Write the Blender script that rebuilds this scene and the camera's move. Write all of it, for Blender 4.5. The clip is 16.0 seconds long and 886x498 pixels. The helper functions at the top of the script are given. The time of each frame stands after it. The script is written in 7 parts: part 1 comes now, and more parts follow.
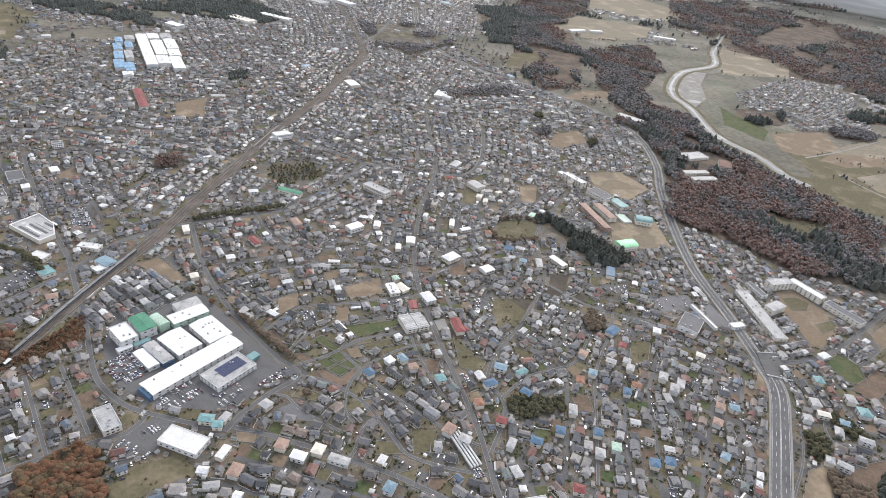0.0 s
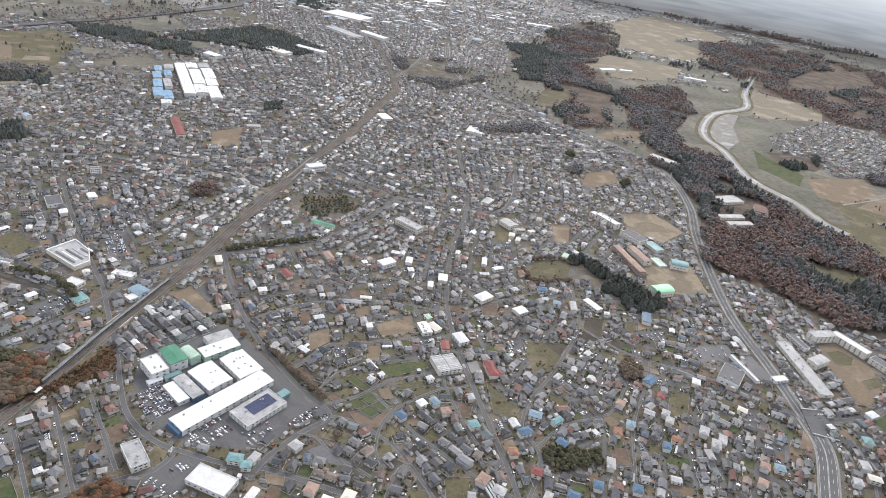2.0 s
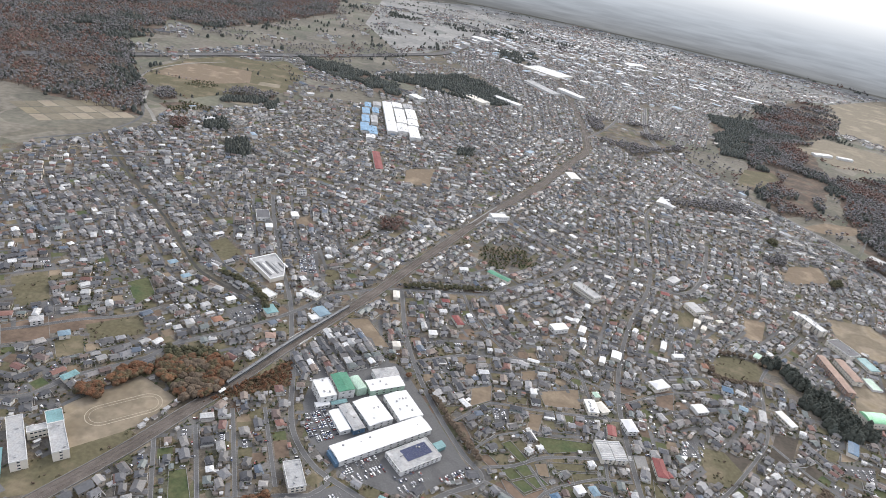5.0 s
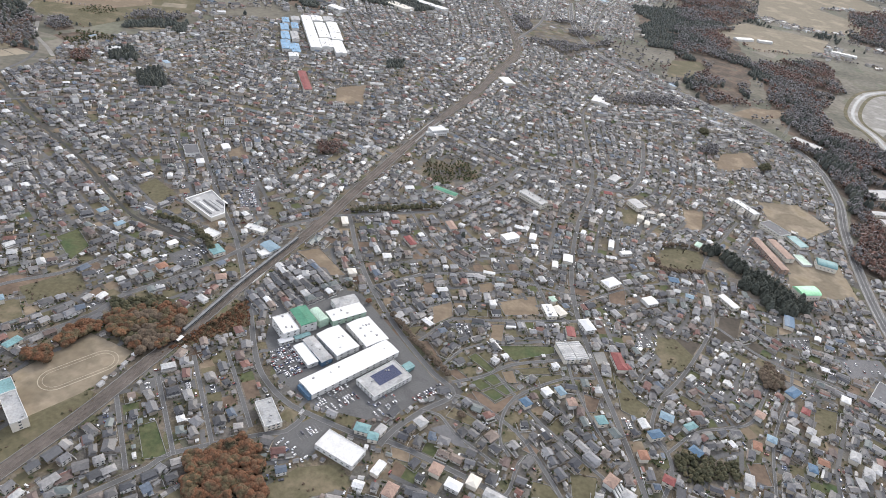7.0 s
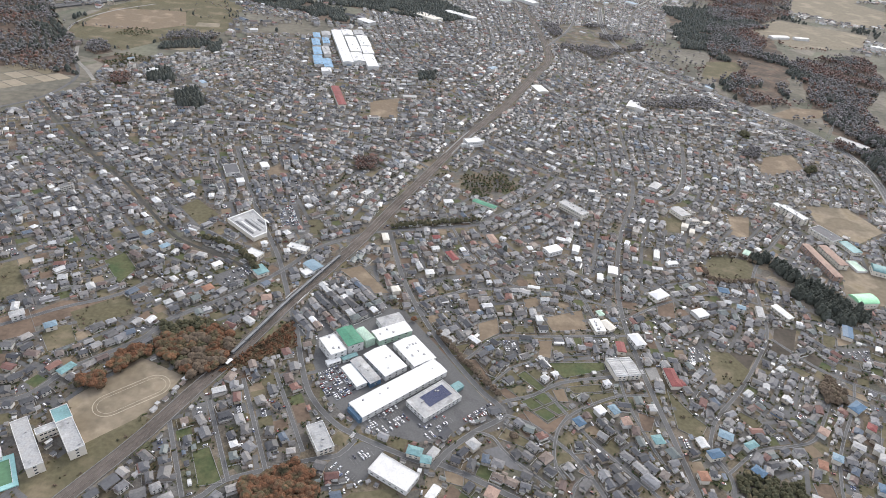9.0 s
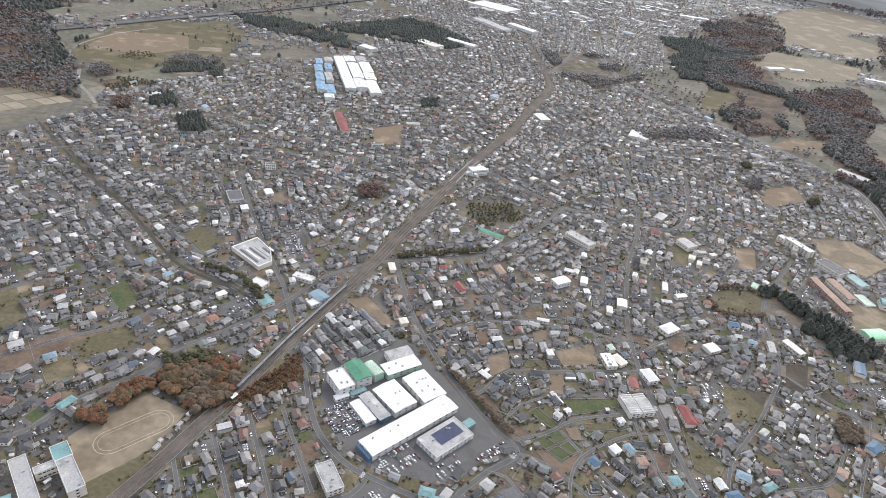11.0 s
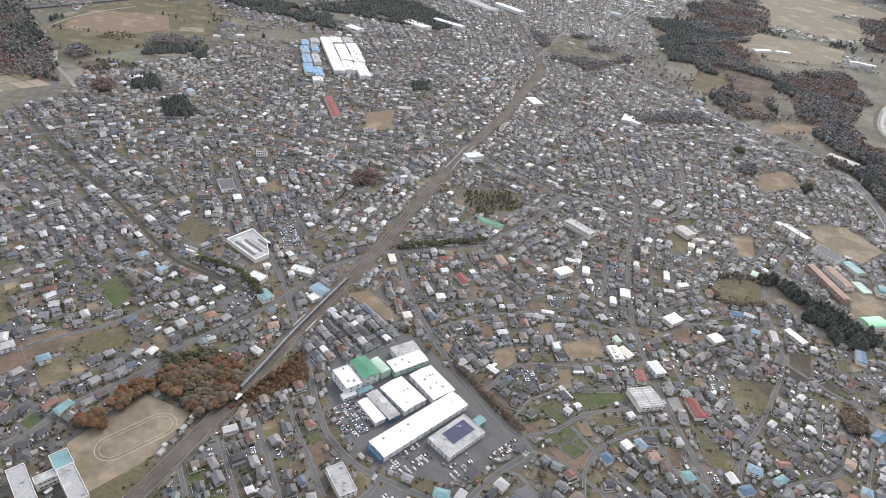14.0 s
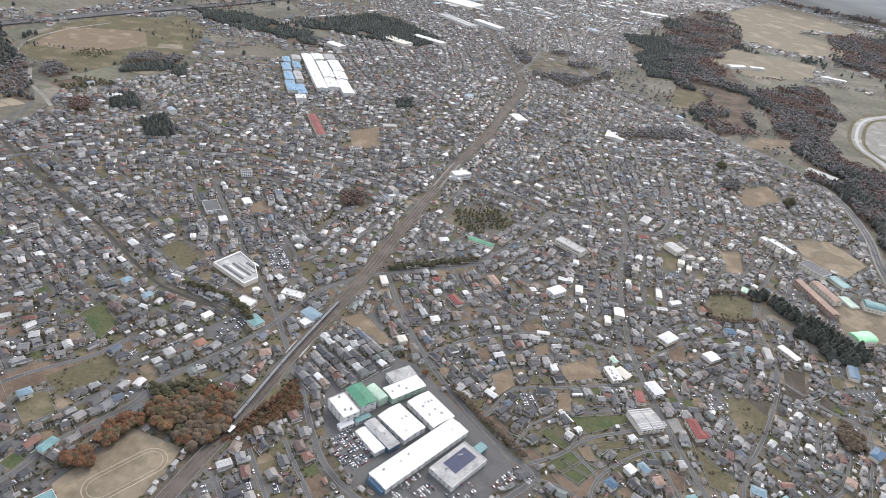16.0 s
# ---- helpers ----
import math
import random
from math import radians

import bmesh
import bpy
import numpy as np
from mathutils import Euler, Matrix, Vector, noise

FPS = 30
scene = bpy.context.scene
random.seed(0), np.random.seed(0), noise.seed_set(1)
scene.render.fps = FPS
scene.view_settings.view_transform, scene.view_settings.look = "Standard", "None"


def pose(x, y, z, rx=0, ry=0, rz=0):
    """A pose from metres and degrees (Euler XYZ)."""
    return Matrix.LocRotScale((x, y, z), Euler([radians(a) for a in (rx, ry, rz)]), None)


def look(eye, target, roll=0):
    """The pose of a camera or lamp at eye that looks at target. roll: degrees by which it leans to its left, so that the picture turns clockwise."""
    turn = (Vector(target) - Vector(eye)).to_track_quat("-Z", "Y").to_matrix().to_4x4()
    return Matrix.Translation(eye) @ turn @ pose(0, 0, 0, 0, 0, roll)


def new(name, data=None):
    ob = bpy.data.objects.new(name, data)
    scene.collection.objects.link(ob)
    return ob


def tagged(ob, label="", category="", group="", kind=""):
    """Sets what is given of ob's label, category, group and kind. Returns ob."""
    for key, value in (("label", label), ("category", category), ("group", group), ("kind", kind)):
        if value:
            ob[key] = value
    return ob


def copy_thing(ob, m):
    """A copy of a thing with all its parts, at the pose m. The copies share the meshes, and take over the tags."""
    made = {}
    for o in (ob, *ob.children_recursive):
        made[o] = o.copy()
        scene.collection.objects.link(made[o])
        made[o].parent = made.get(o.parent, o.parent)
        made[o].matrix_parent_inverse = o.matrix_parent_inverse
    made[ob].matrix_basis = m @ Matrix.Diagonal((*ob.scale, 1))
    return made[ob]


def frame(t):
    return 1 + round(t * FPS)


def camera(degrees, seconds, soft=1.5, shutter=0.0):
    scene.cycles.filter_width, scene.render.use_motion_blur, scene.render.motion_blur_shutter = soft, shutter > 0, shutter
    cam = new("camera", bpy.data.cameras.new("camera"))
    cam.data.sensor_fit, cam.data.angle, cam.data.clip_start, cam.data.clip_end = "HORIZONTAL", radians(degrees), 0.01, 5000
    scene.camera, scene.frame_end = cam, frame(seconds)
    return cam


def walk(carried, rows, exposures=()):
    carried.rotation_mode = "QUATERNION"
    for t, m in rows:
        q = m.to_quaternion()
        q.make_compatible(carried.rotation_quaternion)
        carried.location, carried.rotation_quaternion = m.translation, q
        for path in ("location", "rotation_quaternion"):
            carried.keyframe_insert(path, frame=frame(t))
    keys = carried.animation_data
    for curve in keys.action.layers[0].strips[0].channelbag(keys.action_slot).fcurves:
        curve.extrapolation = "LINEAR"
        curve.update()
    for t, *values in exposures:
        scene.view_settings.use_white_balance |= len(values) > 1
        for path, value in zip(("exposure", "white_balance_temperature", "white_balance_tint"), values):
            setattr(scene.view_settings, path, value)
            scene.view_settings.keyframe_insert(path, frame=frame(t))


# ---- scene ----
# ---- camera ----
cam = camera(69.23, 16.0, soft=0.9)
PATH = [
    (0, (0.0, 0.0, 450.0), (243.0, 825.6, -59.3), 8.33),
    (0.5, (-4.3, 4.9, 450.2), (262.6, 815.7, -70.7), 8.11),
    (1, (-8.2, 9.7, 450.3), (213.7, 838.3, -63.6), 8.02),
    (1.5, (-12.3, 14.2, 450.5), (204.8, 852.7, -49.3), 8.79),
    (2, (-16.7, 18.9, 450.8), (197.5, 874.0, -21.4), 9.15),
    (2.5, (-21.3, 23.5, 450.8), (179.9, 903.1, 19.7), 10.65),
    (3, (-25.9, 28.2, 450.5), (149.0, 929.5, 54.0), 12.73),
    (3.5, (-30.5, 32.5, 449.9), (113.6, 944.5, 65.8), 13.01),
    (4, (-35.2, 36.7, 448.9), (54.2, 956.1, 66.0), 13.41),
    (4.5, (-39.8, 40.5, 448.0), (-18.9, 953.8, 41.3), 12.49),
    (5, (-44.4, 43.8, 447.2), (-79.4, 939.4, 3.8), 11.38),
    (5.2, (-46.2, 45.1, 447.0), (-99.3, 932.7, -10.6), 10.51),
    (7.3, (-64.2, 57.6, 446.9), (34.1, 882.8, -109.4), 10.21),
    (7.5, (-66.2, 58.9, 447.3), (31.5, 880.4, -114.5), 10.76),
    (8, (-71.1, 62.2, 448.2), (-19.9, 891.0, -109.0), 9.39),
    (8.5, (-75.9, 65.5, 449.0), (-40.6, 903.2, -96.0), 8.34),
    (9, (-80.8, 69.1, 449.5), (-39.4, 908.8, -92.0), 6.91),
    (9.5, (-85.9, 72.8, 449.8), (-40.0, 919.3, -80.6), 7.87),
    (10, (-90.9, 76.5, 449.9), (-44.0, 935.1, -60.6), 7.79),
    (12.5, (-115.1, 92.7, 450.4), (-53.2, 950.2, -60.4), 7.45),
    (13, (-119.7, 96.5, 450.3), (-49.5, 945.8, -72.9), 7.49),
    (13.5, (-124.3, 100.2, 450.4), (-45.6, 944.9, -79.0), 8.55),
    (14, (-128.8, 103.9, 450.6), (-43.3, 945.6, -82.6), 8.70),
    (14.5, (-133.6, 107.6, 450.8), (-38.6, 947.1, -84.1), 8.85),
    (15, (-138.4, 111.5, 451.0), (-32.5, 951.8, -80.6), 9.07),
    (15.5, (-143.3, 115.4, 450.8), (-29.3, 960.2, -72.1), 9.40),
    (16, (-148.3, 119.2, 450.4), (-28.4, 970.1, -60.9), 9.19),
]
walk(cam, [(t, look(eye, target, roll)) for t, eye, target, roll in PATH])

# ---- light: a bright overcast sky with a veiled sun ----
world = bpy.data.worlds.new("overcast_sky")
scene.world = world
world.use_nodes = True
wn, wl = world.node_tree.nodes, world.node_tree.links
wn.clear()
sky = wn.new("ShaderNodeTexSky")
sky.sky_type, sky.sun_disc = "NISHITA", False
sky.sun_elevation, sky.sun_rotation = radians(38), radians(30)
sky.air_density, sky.dust_density, sky.ozone_density = 1.0, 6.0, 1.0
veil = wn.new("ShaderNodeMix")
veil.data_type = "RGBA"
veil.inputs["Factor"].default_value = 0.72
veil.inputs["B"].default_value = (8.95, 9.3, 10.6, 1)
back = wn.new("ShaderNodeBackground")
back.inputs["Strength"].default_value = 0.099
wout = wn.new("ShaderNodeOutputWorld")
wl.new(sky.outputs[0], veil.inputs["A"])
wl.new(veil.outputs["Result"], back.inputs["Color"])
wl.new(back.outputs[0], wout.inputs["Surface"])

sun_data = bpy.data.lights.new("sun", "SUN")
sun_data.energy, sun_data.angle, sun_data.color = 1.2, radians(16), (1.0, 0.96, 0.9)
sun = new("sun", sun_data)
sun.matrix_world = look((600, 1000, 1000), (0, 0, 0))
scene.view_settings.exposure = 0.58


# ---- materials ----
def mat(name, cols, rough=0.85, pick="", grain=0.3, coarse=0.02, vary=0.25, bump=0.0, metal=0.0, plots=0.0, sheen=0.0, gloss=0.3):
    """cols: one colour, or several that are picked at random for each object or loose piece."""
    m = bpy.data.materials.new(name)
    m.use_nodes = True
    n, l = m.node_tree.nodes, m.node_tree.links
    p = n["Principled BSDF"]
    p.inputs["Roughness"].default_value = rough
    p.inputs["Metallic"].default_value = metal
    p.inputs["Specular IOR Level"].default_value = gloss
    # bluish sheen at grazing angles imitates haze on far land and woods
    if sheen:
        p.inputs["Sheen Weight"].default_value, p.inputs["Sheen Roughness"].default_value = sheen, 0.4
        p.inputs["Sheen Tint"].default_value = (.80, .88, 1.0, 1)
    geo = n.new("ShaderNodeNewGeometry")
    ramp = n.new("ShaderNodeValToRGB")
    cols = cols if isinstance(cols, list) else [cols]
    ramp.color_ramp.interpolation = "CONSTANT" if pick else "LINEAR"
    while len(ramp.color_ramp.elements) < len(cols):
        ramp.color_ramp.elements.new(0.5)
    while len(ramp.color_ramp.elements) > max(1, len(cols)):
        ramp.color_ramp.elements.remove(ramp.color_ramp.elements[-1])
    for k, c in enumerate(cols):
        e = ramp.color_ramp.elements[k]
        e.position = k / len(cols) if pick else k / max(1, len(cols) - 1)
        e.color = (*c, 1)
    noise_a, noise_b = n.new("ShaderNodeTexNoise"), n.new("ShaderNodeTexNoise")
    noise_a.inputs["Scale"].default_value, noise_b.inputs["Scale"].default_value = grain, coarse
    noise_a.inputs["Detail"].default_value = noise_b.inputs["Detail"].default_value = 5
    for t in (noise_a, noise_b):
        l.new(geo.outputs["Position"], t.inputs["Vector"])
    if pick == "island":
        l.new(geo.outputs["Random Per Island"], ramp.inputs["Fac"])
    elif pick == "object":
        info = n.new("ShaderNodeObjectInfo")
        l.new(info.outputs["Random"], ramp.inputs["Fac"])
    else:
        spread = n.new("ShaderNodeMapRange")
        spread.inputs["From Min"].default_value, spread.inputs["From Max"].default_value = 0.32, 0.68
        l.new(noise_b.outputs["Fac"], spread.inputs["Value"])
        l.new(spread.outputs["Result"], ramp.inputs["Fac"])
    if plots:
        # a quilt of plots of land, each with its own tone
        cells = n.new("ShaderNodeTexVoronoi")
        cells.inputs["Scale"].default_value = plots
        l.new(geo.outputs["Position"], cells.inputs["Vector"])
        tone = n.new("ShaderNodeSeparateColor")
        l.new(cells.outputs["Color"], tone.inputs[0])
        l.new(tone.outputs[0], ramp.inputs["Fac"])
    add = n.new("ShaderNodeMath")
    add.operation = "ADD"
    l.new(noise_a.outputs["Fac"], add.inputs[0])
    l.new(noise_b.outputs["Fac"], add.inputs[1])
    span = n.new("ShaderNodeMapRange")
    span.inputs["From Min"].default_value, span.inputs["From Max"].default_value = 0.7, 1.3
    span.inputs["To Min"].default_value, span.inputs["To Max"].default_value = 1 - vary, 1 + vary
    l.new(add.outputs[0], span.inputs["Value"])
    mul = n.new("ShaderNodeMix")
    mul.data_type, mul.blend_type = "RGBA", "MULTIPLY"
    mul.inputs["Factor"].default_value = 1.0
    l.new(ramp.outputs["Color"], mul.inputs["A"])
    l.new(span.outputs["Result"], mul.inputs["B"])
    l.new(mul.outputs["Result"], p.inputs["Base Color"])
    if bump:
        b = n.new("ShaderNodeBump")
        b.inputs["Strength"].default_value, b.inputs["Distance"].default_value = bump, 0.3
        l.new(noise_a.outputs["Fac"], b.inputs["Height"])
        l.new(b.outputs["Normal"], p.inputs["Normal"])
    return m


ROOFS = [(.075, .077, .083), (.13, .128, .126), (.085, .087, .093), (.20, .19, .182), (.055, .057, .062), (.25, .245, .24), (.14, .118, .105), (.10, .102, .11),
         (.17, .17, .175), (.33, .325, .32), (.07, .07, .073), (.125, .09, .078), (.22, .21, .20), (.11, .105, .102), (.052, .054, .062), (.15, .15, .155),
         (.18, .09, .07), (.085, .083, .083), (.46, .46, .45), (.12, .116, .114), (.065, .066, .07), (.28, .265, .25), (.16, .158, .16), (.095, .092, .092),
         (.62, .62, .61), (.14, .136, .135), (.09, .115, .15), (.07, .071, .077), (.23, .23, .235), (.19, .15, .125), (.13, .15, .145), (.15, .075, .062)]
WALLS = [(.58, .56, .52), (.46, .41, .35), (.70, .69, .66), (.36, .32, .27), (.54, .51, .46), (.30, .27, .24), (.76, .75, .73), (.50, .44, .36), (.64, .62, .58), (.42, .40, .38)]
M = {
    "roof": mat("house_roof", ROOFS, 0.5, "island", 0.5, 0.05, 0.3, gloss=0.5),
    "wall": mat("house_wall", WALLS, 0.9, "island", 0.4, 0.05, 0.15),
    "roof_o": mat("roof_tiles", ROOFS, 0.5, "object", 0.6, 0.05, 0.3, 0.4, gloss=0.5),
    "wall_o": mat("rendered_wall", WALLS, 0.9, "object", 0.4, 0.05, 0.15),
    "glass": mat("window_glass", (.03, .035, .04), 0.15, grain=0.1, vary=0.3),
    "ground": mat("dry_land", [(.152, .138, .105), (.128, .116, .088), (.116, .12, .082), (.18, .162, .13), (.104, .10, .075), (.162, .145, .115)], 0.95, "", 0.08, 0.006, 0.4, plots=0.014, sheen=0.06),
    "town": mat("town_ground", [(.105, .098, .09), (.135, .11, .075), (.085, .083, .08), (.155, .125, .088), (.11, .103, .095), (.09, .09, .048), (.12, .115, .108), (.175, .15, .115), (.10, .084, .062), (.125, .105, .06), (.14, .136, .128), (.13, .088, .06)], 0.95, "", 0.45, 0.03, 0.45, plots=0.075),
    "asphalt": mat("asphalt", [(.095, .094, .094), (.125, .124, .123), (.105, .104, .103)], 0.9, "", 0.6, 0.03, 0.2),
    "lane": mat("side_street", [(.10, .10, .10), (.14, .138, .136)], 0.9, "", 0.6, 0.03, 0.2),
    "paint": mat("road_paint", (.55, .55, .54), 0.8, grain=0.8, vary=0.3),
    "worn": mat("worn_paint", (.27, .27, .265), 0.85, grain=0.8, vary=0.3),
    "kerb": mat("concrete_kerb", (.24, .235, .225), 0.9, grain=0.5, vary=0.2),
    "yard": mat("block_wall", [(.50, .49, .47), (.34, .33, .31), (.62, .61, .59), (.28, .26, .24)], 0.9, "island", 0.5, 0.05, 0.15),
    "ballast": mat("rail_ballast", [(.10, .086, .074), (.13, .112, .098)], 0.95, "", 0.5, 0.05, 0.25),
    "steel": mat("rail_steel", (.25, .22, .2), 0.4, metal=0.8),
    "soil": mat("ploughed_soil", [(.125, .092, .068), (.165, .12, .088)], 0.95, "", 0.25, 0.04, 0.25),
    "dark_soil": mat("dark_tilled_soil", [(.065, .056, .045), (.085, .072, .058)], 0.95, "", 0.25, 0.04, 0.25),
    "ditch": mat("wet_dark_ditch", [(.035, .038, .032), (.055, .05, .042)], 0.6, "", 0.3, 0.04, 0.25),
    "tan": mat("dusty_field", [(.22, .17, .115), (.18, .14, .10), (.25, .20, .14)], 0.95, "", 0.25, 0.03, 0.2),
    "sand": mat("school_sand", [(.225, .185, .132), (.185, .155, .112), (.255, .212, .155), (.21, .172, .115)], 0.95, "", 0.15, 0.025, 0.2),
    "grass": mat("winter_grass", [(.062, .084, .036), (.095, .10, .05), (.05, .072, .032)], 0.95, "", 0.3, 0.04, 0.3),
    "olive": mat("rough_grass", [(.135, .118, .07), (.11, .10, .06), (.155, .128, .085)], 0.95, "", 0.25, 0.03, 0.3),
    "stubble": mat("stubble_field", [(.25, .215, .16), (.20, .175, .13), (.28, .24, .18)], 0.95, "", 0.1, 0.012, 0.2),
    "paddy": mat("paddy_stubble", [(.25, .215, .16), (.20, .175, .13), (.28, .24, .18), (.22, .19, .13), (.17, .15, .11)], 0.95, "island", 0.1, 0.02, 0.15),
    "stubble_line": mat("chalk_line", (.37, .325, .25), 0.95, grain=0.3, vary=0.2),
    "gravel": mat("river_gravel", [(.30, .29, .265), (.22, .21, .19), (.36, .35, .33)], 0.9, "", 0.1, 0.02, 0.2),
    "water": mat("river_water", (.20, .22, .22), 0.12, grain=0.05, vary=0.2),
    "pool": mat("pool_water", (.10, .20, .11), 0.1, grain=0.3, vary=0.2),
    "deck": mat("pool_deck", (.30, .52, .50), 0.7, grain=0.4, vary=0.15),
    "white": mat("white_metal_roof", (.70, .70, .69), 0.5, grain=0.15, coarse=0.04, vary=0.08),
    "pale": mat("pale_cladding", [(.60, .60, .58), (.66, .66, .64), (.54, .535, .52)], 0.6, "", 0.5, 0.08, 0.16),
    "grey": mat("grey_metal_roof", [(.30, .30, .295), (.38, .385, .385), (.34, .335, .325), (.42, .42, .42)], 0.55, "", 0.6, 0.09, 0.25),
    "coach": mat("coach_steel", (.20, .205, .21), 0.5, grain=0.3, vary=0.2),
    "darkg": mat("dark_roofing", (.13, .13, .135), 0.7, grain=0.3, vary=0.2),
    "green": mat("green_metal_roof", (.07, .22, .14), 0.5, grain=0.7, coarse=0.08, vary=0.28, bump=0.3),
    "mint": mat("mint_roof", (.40, .53, .43), 0.5, grain=0.7, coarse=0.08, vary=0.28, bump=0.3),
    "lime": mat("lime_gym_roof", (.38, .74, .44), 0.5, grain=0.7, coarse=0.08, vary=0.28, bump=0.3),
    "blue": mat("blue_roof", (.085, .15, .225), 0.5, grain=0.7, coarse=0.08, vary=0.28, bump=0.3),
    "azure": mat("azure_metal_roof", (.19, .32, .45), 0.5, grain=0.7, coarse=0.08, vary=0.28, bump=0.3),
    "sky": mat("pale_blue_roof", (.20, .285, .34), 0.5, grain=0.7, coarse=0.08, vary=0.28, bump=0.3),
    "teal": mat("teal_roof", (.17, .30, .305), 0.5, grain=0.7, coarse=0.08, vary=0.28, bump=0.3),
    "red": mat("red_roof", (.22, .07, .065), 0.6, grain=0.7, coarse=0.08, vary=0.28, bump=0.3),
    "brown": mat("brown_roof", (.15, .085, .065), 0.7, grain=0.3, vary=0.2),
    "salmon": mat("salmon_roof", (.32, .225, .18), 0.7, grain=0.7, coarse=0.08, vary=0.28, bump=0.3),
    "orange": mat("orange_roof", (.26, .14, .095), 0.7, grain=0.7, coarse=0.08, vary=0.28, bump=0.3),
    "cream": mat("cream_wall", (.66, .62, .54), 0.9, grain=0.3, vary=0.1),
    "pv": mat("solar_glass", (.055, .065, .12), 0.2, grain=0.4, vary=0.15),
    "tyre": mat("tyre_rubber", (.02, .02, .02), 0.9),
    "bark": mat("bark", (.07, .055, .045), 0.95, grain=2, vary=0.3),
    "rust": mat("rust_leaves", [(.15, .098, .08), (.17, .10, .078), (.13, .10, .085), (.155, .105, .085), (.12, .10, .082), (.18, .102, .076)], 0.9, "island", 0.2, 0.012, 0.35, sheen=0.3),
    "bare": mat("bare_twigs", [(.150, .140, .138), (.165, .152, .148), (.135, .126, .122), (.155, .142, .136), (.13, .126, .116), (.16, .15, .148)], 0.95, "island", 0.2, 0.015, 0.25, sheen=0.3),
    "conifer": mat("conifer_needles", [(.062, .07, .06), (.076, .082, .07), (.056, .064, .056), (.082, .086, .07)], 0.9, "island", 0.2, 0.02, 0.35, sheen=0.14),
    "shrub": mat("garden_leaves", [(.04, .06, .025), (.07, .075, .03), (.03, .045, .022), (.11, .075, .035), (.055, .065, .035)], 0.9, "island", 0.2, 0.02, 0.3),
    "amber": mat("autumn_leaves", [(.065, .06, .034), (.115, .072, .042), (.165, .078, .042), (.12, .072, .043), (.08, .07, .04), (.14, .074, .04)], 0.9, "", 0.9, 0.07, 0.55, 0.5),
    "leafy": mat("evergreen_leaves", [(.055, .06, .033), (.09, .082, .045), (.06, .062, .037), (.105, .085, .05)], 0.9, "", 1.1, 0.1, 0.5, 0.6),
    "twigs": mat("brown_twigs", [(.105, .085, .06), (.14, .108, .078), (.12, .09, .065), (.095, .08, .055)], 0.95, "", 1.1, 0.1, 0.5, 0.6),
    "needles": mat("dark_needles", [(.048, .056, .048), (.068, .074, .06), (.055, .063, .054)], 0.9, "", 0.9, 0.1, 0.45, 0.5),
    # far plots with the paleness of haze put into the base colour
    "paddies": mat("haze_paled_plots", [(.23, .222, .20), (.19, .188, .175), (.265, .255, .232), (.155, .158, .14), (.285, .275, .255), (.21, .20, .18)], 0.95, "", 0.05, 0.004, 0.3, plots=0.011, sheen=0.12),
    "litter": mat("leaf_litter", [(.105, .082, .064), (.085, .072, .058), (.125, .09, .068), (.095, .085, .066)], 0.95, "", 0.12, 0.02, 0.4),
    "bracken": mat("rusty_scrub", [(.15, .085, .058), (.11, .095, .055), (.17, .10, .07)], 0.95, "", 0.5, 0.06, 0.4),
    "car": mat("car_paint", [(.75, .75, .75), (.05, .05, .055), (.55, .56, .58), (.80, .80, .79), (.12, .12, .14), (.78, .78, .78), (.35, .36, .38), (.72, .72, .72), (.06, .06, .07), (.80, .80, .80), (.28, .10, .09), (.62, .63, .65), (.14, .17, .26)], 0.3, "object", vary=0.04),
    "car_i": mat("car_paint_far", [(.75, .75, .75), (.05, .05, .055), (.55, .56, .58), (.80, .80, .79), (.12, .12, .14), (.78, .78, .78), (.35, .36, .38), (.72, .72, .72), (.06, .06, .07), (.80, .80, .80), (.28, .10, .09), (.62, .63, .65), (.14, .17, .26)], 0.3, "island", vary=0.04),
}


# ---- mesh helpers ----
def mesh_of(name, verts, faces, mats, mi=None):
    """A mesh from numpy corners and a list of faces (tuples of 3 or 4)."""
    me = bpy.data.meshes.new(name)
    me.from_pydata([tuple(v) for v in verts], [], [tuple(f) for f in faces])
    for m in mats:
        me.materials.append(m)
    if mi is not None:
        me.polygons.foreach_set("material_index", np.asarray(mi, np.int32))
    me.update()
    return me


def part(name, me, parent, label="", at=None):
    ob = new(name, me)
    ob.parent = parent
    if at is not None:
        ob.matrix_basis = at
    return tagged(ob, label) if label else ob


